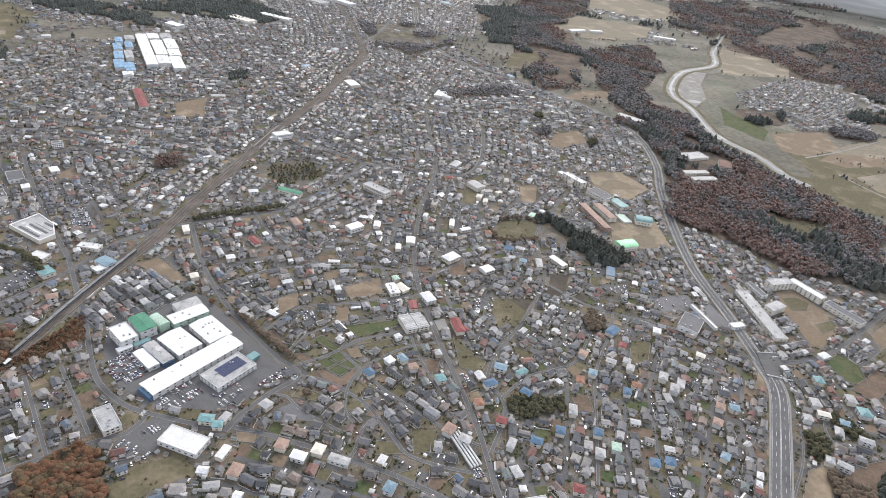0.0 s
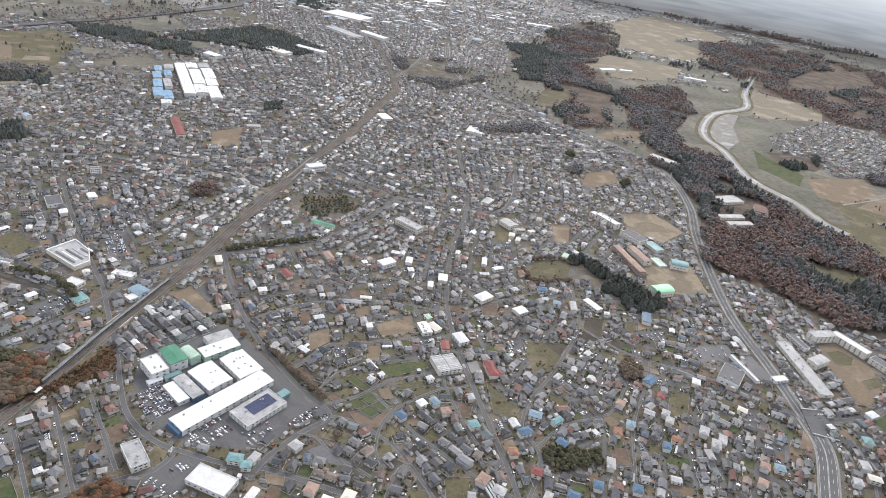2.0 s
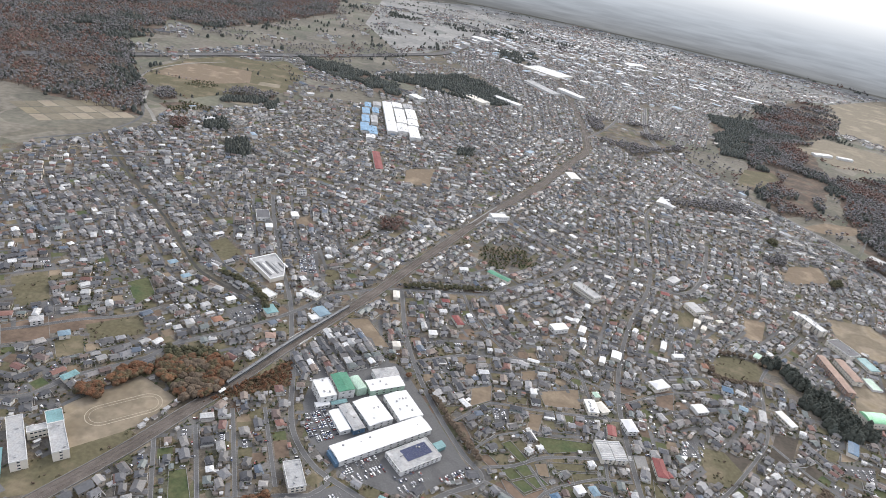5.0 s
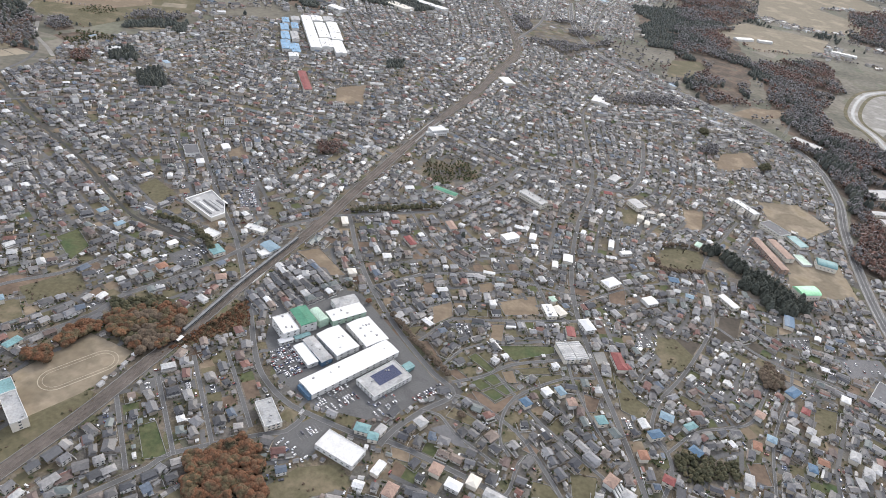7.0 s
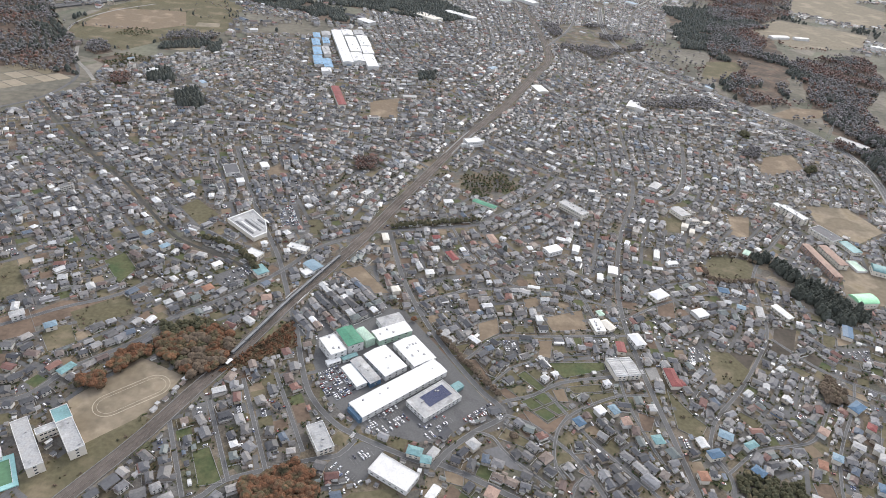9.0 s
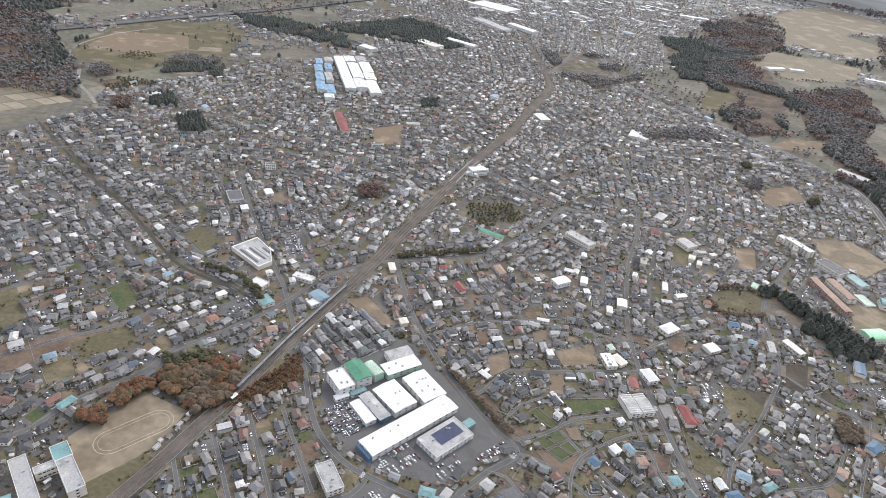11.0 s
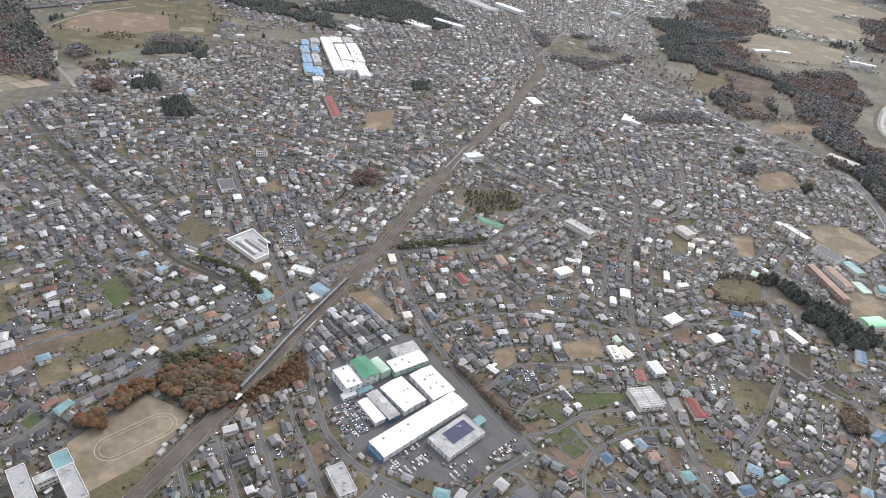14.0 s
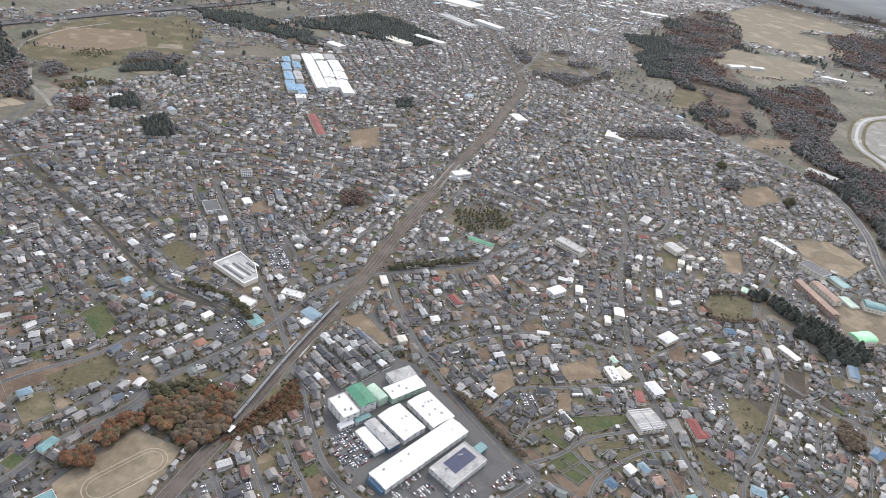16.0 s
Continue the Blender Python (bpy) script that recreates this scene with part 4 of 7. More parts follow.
def hall(name, x, y, w, d, h, turn, roof, wall, label, style="low", floors=1, step=5.0, category="building", vents=0, group="", sides="fblr"):
    """A block with its walls, a roof (low: a shallow gable; flat: with a parapet; vault: rounded), windows and roof gear."""
    e = base_at(name, x, y, turn, label, category, group)
    BUILT.append((x, y, w, d, turn))
    take_box(x, y, w, d, turn, 3)
    part("wall", Shape().box(-w / 2, w / 2, -d / 2, d / 2, 0, h, 0).mesh("wall", [M[wall]]), e)
    s = Shape()
    if style == "low":
        s.hip(-w / 2, w / 2, -d / 2, d / 2, h + 0.3, max(0.8, d * 0.055), 0, 0, 0.4, 0.3)
    elif style == "hip":
        s.hip(-w / 2, w / 2, -d / 2, d / 2, h + 0.3, d * 0.22, d * 0.45, 0, 0.9, 0.3)
    elif style == "vault":
        n, pts = 10, []
        for k in range(n + 1):
            a = math.pi * k / n
            pts.append((-d / 2 * 1.03 * math.cos(a), h + d * 0.2 * math.sin(a) + 0.05))
        v = [(-w / 2 - 0.3, y_, z_) for y_, z_ in pts] + [(w / 2 + 0.3, y_, z_) for y_, z_ in pts]
        s.add(v, [(k, n + 1 + k, n + 2 + k, k + 1) for k in range(n)] + [tuple(range(n + 1)), tuple(range(2 * n + 1, n, -1))], 0)
    else:
        s.box(-w / 2 + 0.3, w / 2 - 0.3, -d / 2 + 0.3, d / 2 - 0.3, h - 0.2, h + 0.05, 0)
        p = Shape()
        for a in ((-w / 2 - .1, w / 2 + .1, -d / 2 - .1, -d / 2 + .3), (-w / 2 - .1, w / 2 + .1, d / 2 - .3, d / 2 + .1), (-w / 2 - .1, -w / 2 + .3, -d / 2 + .3, d / 2 - .3), (w / 2 - .3, w / 2 + .1, -d / 2 + .3, d / 2 - .3)):
            p.box(*a, h - 0.4, h + 0.75, 0, True)
        part("parapet", p.mesh("parapet", [M["pale"]]), e)
    part("roof", s.mesh("roof", [M[roof]]), e)
    if floors:
        windows(e, w, d, h, floors, step, sides=sides)
    rng = random.Random(int(x * 7 + y))
    top = h + (0.05 if style == "flat" else 0.7)
    for k in range(vents):
        a, b, c = rng.uniform(0.5, 1.2), rng.uniform(0.5, 1.0), rng.uniform(0.7, 1.6)
        g = Shape().box(-a, a, -b, b, 0, c, 0).box(-a - .1, a + .1, -b - .1, b + .1, c, c + 0.15, 0, True)
        part("roof_vent", g.mesh("roof_vent", [M["grey"]]), e, "grey sheet-metal roof vent", at=pose(rng.uniform(-.42, .42) * w, rng.uniform(-.3, .3) * d, top - 0.1))
    return e


def car_park(outline, turn, fill_part, rng, pitch=2.7, aisle=11.0):
    """Parked cars in double rows within an outline."""
    c, s = math.cos(radians(turn)), math.sin(radians(turn))
    p = np.array(outline, float)
    u, v = p[:, 0] * c + p[:, 1] * s, -p[:, 0] * s + p[:, 1] * c
    y, k = v.min() + 3, 0
    while y < v.max() - 2:
        x = u.min() + 2
        while x < u.max() - 2:
            q = np.array([[x * c - y * s, x * s + y * c]])
            if inside(outline, q[:, 0], q[:, 1])[0] and rng.random() < fill_part:
                PARKED.append((q[0, 0], q[0, 1], radians(turn) + math.pi / 2 * rng.choice((1, -1)) + rng.gauss(0, .03)))
            if inside(outline, q[:, 0], q[:, 1])[0]:
                a, b_ = q[0, 0] + pitch / 2 * c, q[0, 1] + pitch / 2 * s
                STALLS.add([(a + p_ * c - r_ * s, b_ + p_ * s + r_ * c, 0.3) for p_, r_ in ((-.09, -2.4), (.09, -2.4), (.09, 2.4), (-.09, 2.4))], [(0, 1, 2, 3)])
            x += pitch
        y += 5.2 if k % 2 == 0 else aisle
        k += 1


def solar_panels(e, w, d, z, nx, ny, cx_=0.0, cy_=0.0):
    """Rows of single panels on a roof."""
    pw, pd = w / nx, d / ny
    me = Shape().box(-pw * .47, pw * .47, -pd * .47, pd * .47, 0, 0.08, 0).mesh("solar_panel", [M["pv"]])
    for i in range(nx):
        for j in range(ny):
            part("solar_panel", me, e, at=pose(cx_ + (i - (nx - 1) / 2) * pw, cy_ + (j - (ny - 1) / 2) * pd, z))


# the works by the railway
b = hall("works_hall", -84, 509, 101, 21, 6.5, 42, "white", "pale", "long white factory hall with a low metal roof", floors=2, step=8, vents=4)
part("lean_to", Shape().box(-54, -50.6, -10, 8, 0, 5).mesh("lean_to", [M["blue"]]), b, "bright blue lean-to")
part("wall_band", Shape().box(-50, -12, 10.55, 12.2, 0, 5.2).mesh("wall_band", [M["blue"]]), b, "bright blue side bay")
b = hall("works_hall", -51, 498, 46, 27, 5.5, 43, "grey", "pale", "grey-roofed factory hall with solar panels", "flat", 2, 5, vents=4)
solar_panels(b, 28, 15, 5.8, 14, 9, 4, 2)
hall("works_hall", -101, 543, 37, 26, 6.5, -49, "white", "pale", "white factory hall with low metal roof", floors=2, step=8, vents=3)
hall("works_hall", -73, 561, 39, 26, 6.5, -53, "white", "pale", "white factory hall with roof vents", floors=2, step=8, vents=7)
hall("works_shed", -119, 528, 37, 12, 6, -51, "grey", "blue", "grey factory shed with blue wall band", floors=1, step=6, vents=2)
hall("works_shed", -129, 521, 30, 11, 4.8, -53, "white", "pale", "white flat-roofed works shed", floors=1, step=6)
hall("works_tower", -155, 555, 28, 17, 11, -55, "white", "pale", "tall white building of the works", "flat", 3, 7, vents=3)
hall("works_tower", -140, 570, 28, 17, 11, -56, "green", "pale", "tall works building with dark green roof", "low", 2, 7)
hall("works_store", -125, 577, 21, 11, 8, -50, "mint", "mint", "pale green store with rounded roof", "vault", 0)
hall("works_hall", -98, 588, 39, 17, 7, 33, "white", "mint", "white-roofed hall with mint green walls", floors=2, step=8, vents=3)
hall("works_hall", -101, 606, 27, 15, 7, 31, "grey", "pale", "grey-roofed hall of the works", floors=1, step=6)
hall("works_store", -152, 539, 14, 6, 4, 34, "white", "pale", "small white store of the works", floors=1, step=4)
hall("works_store", -137, 547, 16, 5, 4, 34, "teal", "pale", "long low store with teal roof", floors=1, step=4)
hall("works_store", -29, 519, 10, 8, 4, 43, "teal", "teal", "small teal store of the works", floors=0)
hall("warehouse", -82, 413, 38, 20, 5.2, -30, "pale", "white", "white flat-roofed warehouse with parapet", "flat", 1, 6)
hall("office", -148, 443, 30, 15, 6.5, -61, "grey", "cream", "grey-roofed two-storey office by the street", "flat", 2, 4, vents=3)
# the school beside the railway
hall("school_block", -347, 421, 36, 12.5, 10, -49, "grey", "cream", "pale three-storey concrete school block", "flat", 3, 7, vents=2)
hall("school_block", -376, 410, 56, 12.5, 10, -50, "grey", "cream", "pale three-storey concrete school block", "flat", 3, 7, vents=2)
hall("school_link", -368, 427, 19, 7, 9, 40, "grey", "cream", "pale two-storey school link wing", "flat", 2, 3)
hall("school_block", -364.5, 441.5, 17, 13.2, 10, -49, "teal", "cream", "school wing with pale teal roof deck", "flat", 3, 7)
# station and the town round it
b = hall("station", 0, 1106, 30, 17, 10, 25, "white", "white", "white station building bridging the tracks", "flat", 2, 4)
for x, y, w, d in ((-19, -3, 9, 5), (19, 4, 9, 5), (-10, -13, 5, 9), (9, 13, 5, 10)):
    part("stair_roof", Shape().box(-w / 2, w / 2, -d / 2, d / 2, 0, 6.5).mesh("stair_roof", [M["pale"]]), b, "white stair roof", at=pose(x, y, 0))
hall("shop", -201, 697, 20, 15, 5, -40, "sky", "pale", "shop with pale blue roof beside the railway", "low", 1, 5)
hall("row_block", 144, 898, 45, 15, 9, -48, "grey", "cream", "long grey-roofed two-storey block", "flat", 2, 4, vents=5)
hall("store", 219, 701, 21, 14, 6, 33, "white", "cream", "white hip-roofed store in town", "hip", 1, 5)
for x, y, w in ((137, 563, 13), (151, 566, 13)):
    b = hall("ribbed_block", x, y, w, 27, 6, 14, "grey", "cream", "low grey block with pale ribs on its roof", "low", 2, 5, sides="fb")
    for q in range(9):
        part("roof_rib", Shape().box(-w / 2, w / 2, -.25, .25, 0, .9).mesh("roof_rib", [M["pale"]]), b, at=pose(0, -12 + 3 * q, 6.4))
hall("store", 312, 922, 26, 18, 7, -62, "grey", "cream", "grey-roofed store in town", "low", 1, 5)
hall("store", 98, 781, 22, 14, 7, 31, "white", "pale", "white-roofed store in town", "low", 1, 5)
hall("hall_green", 12, 888, 36, 10, 6, -28, "green", "cream", "long low hall with green roof", "low", 1, 5)
# the eastern schools and shops
hall("flats", 500, 950, 46, 13, 10.5, -65, "pale", "cream", "pale four-storey apartment block", "flat", 4, 6, vents=4)
hall("flats", 488, 972, 20, 12, 8, -65, "pale", "cream", "pale three-storey wing of the apartments", "flat", 3, 6)
hall("school_block", 480, 816, 82, 11, 8, -84, "salmon", "salmon", "salmon-pink roofed school block", "low", 3, 6)
hall("school_block", 506, 834, 50, 13, 7, -82, "salmon", "cream", "salmon-roofed school wing beside the yard", "low", 2, 6)
hall("gym", 492, 729, 30, 20, 8, 12, "lime", "cream", "gym with bright lime-green vaulted roof", "vault", 1, 5)
hall("school_hall", 562, 807, 26, 19, 7, -20, "teal", "cream", "school hall with dull green roof", "vault", 1, 5)
hall("school_hall", 549, 866, 30, 16, 5, -75, "teal", "cream", "low school hall with grey-green roof", "low", 1, 5)
hall("school_hall", 525, 895, 40, 24, 8, -62, "darkg", "cream", "dark-roofed school hall with pale parapet", "flat", 2, 6, vents=2)
# a flat low block in place of the pool and its deck
hall("changing_rooms", 533, 818, 26, 15, 2.4, -82, "mint", "pale", "low pale block standing in for a school pool", "flat", 0)
hall("store", 490, 543, 36, 25, 7, 45, "darkg", "white", "store with dark roof inside white parapet", "flat", 1, 6, vents=3)
hall("shop_row", 604, 560, 104, 17, 4.6, 83, "grey", "cream", "long pale-roofed roadside shop", "flat", 1, 8, vents=6)
hall("shop_row", 637, 614, 34, 9, 4.5, -85, "darkg", "white", "dark-roofed shop row with white fins", "flat", 1, 4)
hall("school_block", 680, 623, 38, 14, 10, 5, "grey", "cream", "grey four-storey school block by the wood", "flat", 4, 7)
hall("school_block", 712, 606, 50, 13, 9, -70, "pale", "cream", "white four-storey school block by the field", "flat", 4, 7)
hall("school_block", 731, 553, 52, 14, 7, -70, "darkg", "cream", "dark-roofed school wing with white fins", "flat", 2, 6)
hall("school_hall", 633, 570, 28, 14, 8, 20, "grey", "cream", "grey school hall beside the field", "low", 1, 6)
hall("canopy", 519, 559, 50, 4, 4, -84, "white", "white", "white canopy along a dark car park", "flat", 0)
hall("canopy", 555, 539, 20, 9, 4, 5, "white", "white", "small white building at a car park", "flat", 1, 5)
hall("depot", 202, 313, 27, 14, 7, 3, "pale", "white", "pale flat-roofed depot with parapet", "flat", 1, 6)
# the great works to the north
hall("north_works", -300, 1592, 252, 23, 9, -75, "white", "pale", "very long white factory hall", floors=1, step=24, vents=5)
for (x, y), long_, wide, roof in (((-303, 1706), 44, 25, "white"), ((-276, 1612), 120, 25, "white"), ((-253, 1516), 62, 25, "pale"), ((-276, 1716), 40, 24, "grey"), ((-255, 1648), 84, 25, "white"), ((-238, 1576), 52, 25, "white"), ((-222, 1500), 88, 24, "white")):
    hall("north_works", x, y, long_, wide, 8.5, -75, roof, "pale", {"white": "white", "pale": "weathered pale", "grey": "grey"}[roof] + " metal-roofed factory hall with vents", floors=1, step=24, vents=5)
for (x, y), long_, wide, roof in (((-333, 1470), 62, 20, "azure"), ((-310, 1456), 58, 18, "azure"), ((-347, 1535), 54, 18, "azure"), ((-328, 1545), 60, 16, "grey"), ((-362, 1602), 50, 18, "azure"), ((-342, 1622), 46, 16, "azure"), ((-371, 1660), 40, 16, "azure"), ((-305, 1408), 24, 20, "pale"), ((-352, 1684), 34, 20, "grey")):
    hall("north_works", x, y, long_, wide, 7, -75, roof, "pale", {"azure": "pale blue", "pale": "pale grey", "grey": "grey"}[roof] + " roofed factory shed of the northern works", floors=0, vents=4)
hall("long_store", -258, 1268, 100, 15, 6, -73, "red", "cream", "long store with dull red roof", "low", 1, 8)
outline = np.array([(-327, 781), (-283, 742), (-270, 757), (-278, 784), (-302, 811)], float)
middle = outline.mean(0)
court = base_at("market_hall", *middle, 0, "broad grey market hall with a white parapet", "building")
ring_ = outline - middle
inner = ring_ * 0.93
k = len(ring_)
part("wall", mesh_of("wall", [(*q, z) for z in (0, 5.2) for q in ring_], [(i, (i + 1) % k, k + (i + 1) % k, k + i) for i in range(k)], [M["cream"]]), court)
part("roof", mesh_of("roof", [(*q, 4.9) for q in inner], [tuple(range(k))], [M["grey"]]), court, "grey roof deck")
part("parapet", mesh_of("parapet", [(*q, z) for z in (5.2, 6.1) for q in ring_] + [(*q, z) for z in (4.8, 6.1) for q in inner], [(i, (i + 1) % k, k + (i + 1) % k, k + i) for i in range(k)] + [(k + i, k + (i + 1) % k, 3 * k + (i + 1) % k, 3 * k + i) for i in range(k)] + [(2 * k + (i + 1) % k, 2 * k + i, 3 * k + i, 3 * k + (i + 1) % k) for i in range(k)], [M["pale"]]), court, "white parapet")
along = (outline[1] - outline[0]) / np.hypot(*(outline[1] - outline[0]))
for off, long_, m_ in ((6, 38, "darkg"), (11, 30, "pale"), (17, 34, "darkg"), (24, 28, "grey"), (30, 18, "darkg"), (36, 12, "pale")):
    q = (outline[0] + outline[1]) / 2 + np.array((-along[1], along[0])) * off - middle + along * off * .12
    part("roof_strip", Shape().box(-long_ / 2, long_ / 2, -1.4, 1.4, 0, .5).mesh("roof_strip", [M[m_]]), court, at=pose(q[0], q[1], 4.9, 0, 0, math.degrees(math.atan2(along[1], along[0]))))
take_area([tuple(q) for q in middle + ring_ * 1.1])
BUILT.append((*middle, 60, 50, 0))
hall("market_hall", -363, 922, 30, 20, 5, -65, "darkg", "white", "dark-roofed hall with a white parapet", "flat", 1, 6)
hall("shop", -320, 946, 17, 11, 4.5, -62, "white", "pale", "white-roofed shop beside a car park", "low", 1, 5)
hall("shop", -226, 733, 26, 11, 4.5, -18, "pale", "cream", "long pale-roofed roadside shop", "flat", 1, 5, vents=3)
hall("shop", -205, 684, 13, 11, 4, 45, "pale", "white", "small white shop beside the blue one", "flat", 1, 4)
hall("shop", -274, 711, 19, 13, 5, -26, "pale", "cream", "pale flat-roofed roadside shop", "flat", 1, 5)
hall("shop", -259, 678, 18, 14, 5, -48, "teal", "cream", "roadside shop with grey-green roof", "low", 1, 5)
hall("hall_hill", 822, 1085, 60, 30, 5, 12, "grey", "cream", "pale flat hall among the trees", "flat", 1, 6)
hall("hall_hill", 868, 1040, 40, 24, 7, 60, "brown", "cream", "brown-roofed hall among the trees", "low", 1, 6)
hall("hall_hill", 778, 1004, 56, 14, 4.5, 5, "grey", "cream", "pale long low hall in the wood", "low", 1, 6)
hall("hall_hill", 776, 972, 54, 14, 6, 5, "grey", "cream", "grey long low hall in the wood", "low", 1, 6)
hall("hall_wood", 786, 1302, 60, 24, 4, -50, "grey", "cream", "pale long hall at the wood edge", "flat", 1, 6)
for k in range(4):
    a = radians(-74 + 90)
    hall("carport", 160 + (k - 1.5) * 3.1 * math.cos(a), 381 + (k - 1.5) * 3.1 * math.sin(a), 42, 1.1, 2.6, -74, "pale", "grey", "long narrow carport with a white roof", "low", 0, group="row of carports")
# halls of the far industrial ground
hall("far_hall", -180, 3197, 90, 60, 9, -30, "white", "pale", "large white warehouse far across town", floors=0)
hall("far_hall", 123, 2688, 170, 110, 9, -35, "pale", "cream", "very large pale warehouse roof", "flat", 0, vents=6)
hall("far_hall", 200, 2351, 120, 30, 9, -50, "white", "pale", "long white warehouse far off", floors=0)
hall("far_hall", 94, 2365, 170, 40, 6, -55, "grey", "pale", "long grey warehouse far off", "flat", 0)
hall("far_hall", 1025, 3028, 120, 30, 9, -10, "white", "pale", "long white hall among fields", floors=0)
hall("far_hall", 562, 3378, 120, 60, 9, 40, "white", "pale", "large white warehouse far off", floors=0)
hall("far_hall", 1027, 2212, 70, 22, 7, 20, "white", "pale", "white greenhouse-like long hall", floors=0)
hall("far_hall", 1107, 2225, 50, 16, 7, 5, "white", "pale", "white long hall in fields", floors=0)
hall("far_hall", 1379, 2207, 80, 18, 7, -20, "white", "pale", "white long hall in fields", floors=0)
hall("far_hall", -109, 1971, 80, 36, 8, -40, "cream", "cream", "pale cream warehouse roof", "flat", 0)
hall("far_hall", -15, 2034, 100, 24, 8, -35, "white", "pale", "long white warehouse far off", floors=0)
hall("far_hall", -271, 1845, 46, 26, 8, -40, "white", "pale", "white hall by the wood", floors=0)

# coloured and white houses and small shops that stand out
HOMES_A = [(224, 483, 12, 9, "sky"), (245, 474, 12, 6, "teal"), (206, 460, 13, 8, "blue"), (240, 444, 10, 8, "blue"), (187, 434, 9, 8, "orange"), (156, 471, 9, 9, "teal"), (85, 485, 9, 8, "blue"), (131, 490, 8, 8, "salmon"), (122, 504, 10, 7, "sky"), (108, 502, 8, 8, "white"), (-38, 376, 12, 9, "salmon"), (-1, 400, 10, 9, "salmon"), (13, 386, 12, 8, "white"), (30, 391, 10, 9, "white"), (-15, 449, 9, 9, "white"), (-66, 436, 12, 8, "teal"), (-56, 428, 8, 7, "teal"), (-50, 436, 10, 6, "grey")]
HOMES_B = [(-49, 397, 14, 7, "white"), (47, 379, 18, 8, "grey"), (326, 498, 9, 8, "salmon"), (324, 467, 8, 8, "sky"), (380, 509, 9, 7, "red"), (353, 483, 10, 7, "white"), (371, 471, 10, 7, "white"), (305, 457, 10, 7, "orange"), (365, 444, 9, 7, "orange"), (350, 436, 9, 7, "blue"), (150, 403, 12, 9, "salmon"), (162, 390, 10, 8, "white"), (203, 409, 9, 8, "red"), (280, 416, 14, 7, "white"), (257, 391, 9, 8, "blue"), (437, 532, 10, 8, "pale"), (403, 455, 16, 8, "pale"), (406, 436, 18, 8, "white")]
HOMES_C = [(-305, 635, 10, 9, "orange"), (-330, 619, 9, 8, "white"), (-409, 733, 10, 8, "sky"), (-379, 708, 10, 7, "sky"), (-35, 746, 20, 8, "red"), (-56, 785, 9, 7, "red"), (19, 796, 20, 9, "salmon"), (-41, 886, 12, 8, "white"), (131, 791, 16, 9, "white"), (262, 673, 16, 14, "white"), (308, 723, 12, 10, "blue"), (318, 690, 9, 7, "sky"), (377, 823, 14, 7, "mint"), (290, 766, 9, 7, "orange"), (340, 685, 22, 8, "white"), (272, 949, 12, 9, "red"), (297, 1009, 26, 14, "grey"), (136, 1099, 14, 8, "white"), (97, 1101, 12, 8, "white")]
HOMES_D = [(-122, 776, 16, 7, "white"), (-62, 704, 9, 8, "white"), (-100, 664, 9, 8, "white"), (172, 747, 17, 12, "white"), (152, 729, 14, 7, "white"), (242, 796, 20, 7, "white"), (258, 778, 16, 7, "white"), (64, 694, 14, 5, "white"), (64, 633, 8, 6, "white"), (142, 634, 16, 10, "white"), (137, 653, 8, 6, "mint"), (-164, 1016, 10, 8, "brown"), (118, 1691, 12, 9, "pale"), (-340, 888, 12, 9, "white"), (-330, 658, 9, 7, "white"), (-309, 681, 10, 7, "white"), (-472, 566, 12, 9, "grey")]
HOMES_E = [(-390, 499, 14, 7, "teal"), (-239, 627, 10, 9, "salmon"), (-433, 554, 10, 8, "sky"), (-151, 650, 9, 7, "grey"), (307, 882, 12, 8, "cream"), (344, 897, 10, 6, "white"), (313, 867, 12, 6, "white"), (155, 1440, 40, 24, "white"), (355, 1400, 44, 26, "white"), (580, 1412, 14, 8, "white"), (-122, 1307, 26, 12, "grey"), (-91, 1224, 16, 8, "white"), (591, 435, 10, 10, "teal"), (607, 383, 13, 12, "teal"), (671, 403, 16, 12, "teal"), (571, 371, 9, 8, "sky"), (515, 328, 9, 7, "white"), (526, 320, 14, 7, "pale"), (576, 346, 16, 7, "pale"), (607, 403, 12, 9, "grey"), (556, 385, 12, 7, "white"), (559, 402, 12, 9, "pale"), (631, 474, 16, 8, "pale"), (458, 403, 9, 8, "sky"), (443, 406, 9, 8, "salmon"), (427, 386, 9, 8, "salmon"), (408, 344, 9, 7, "sky")]
HOMES_F = [(333, 344, 9, 8, "blue"), (349, 344, 9, 8, "blue"), (304, 366, 9, 8, "mint"), (285, 361, 9, 8, "white"), (294, 385, 9, 8, "blue"), (533, 382, 9, 8, "white"), (468, 485, 9, 7, "white"), (417, 442, 14, 7, "pale"), (229, 381, 10, 8, "blue"), (204, 380, 12, 6, "white"), (372, 482, 9, 7, "white"), (249, 325, 9, 8, "red"), (86, 345, 8, 10, "sky")]
HUES = {"red": "dark red", "sky": "pale blue", "teal": "teal", "blue": "bright blue", "orange": "orange", "salmon": "salmon-pink", "white": "white", "grey": "grey", "pale": "pale grey", "mint": "mint green", "brown": "brown", "cream": "cream"}
pick = random.Random(4)
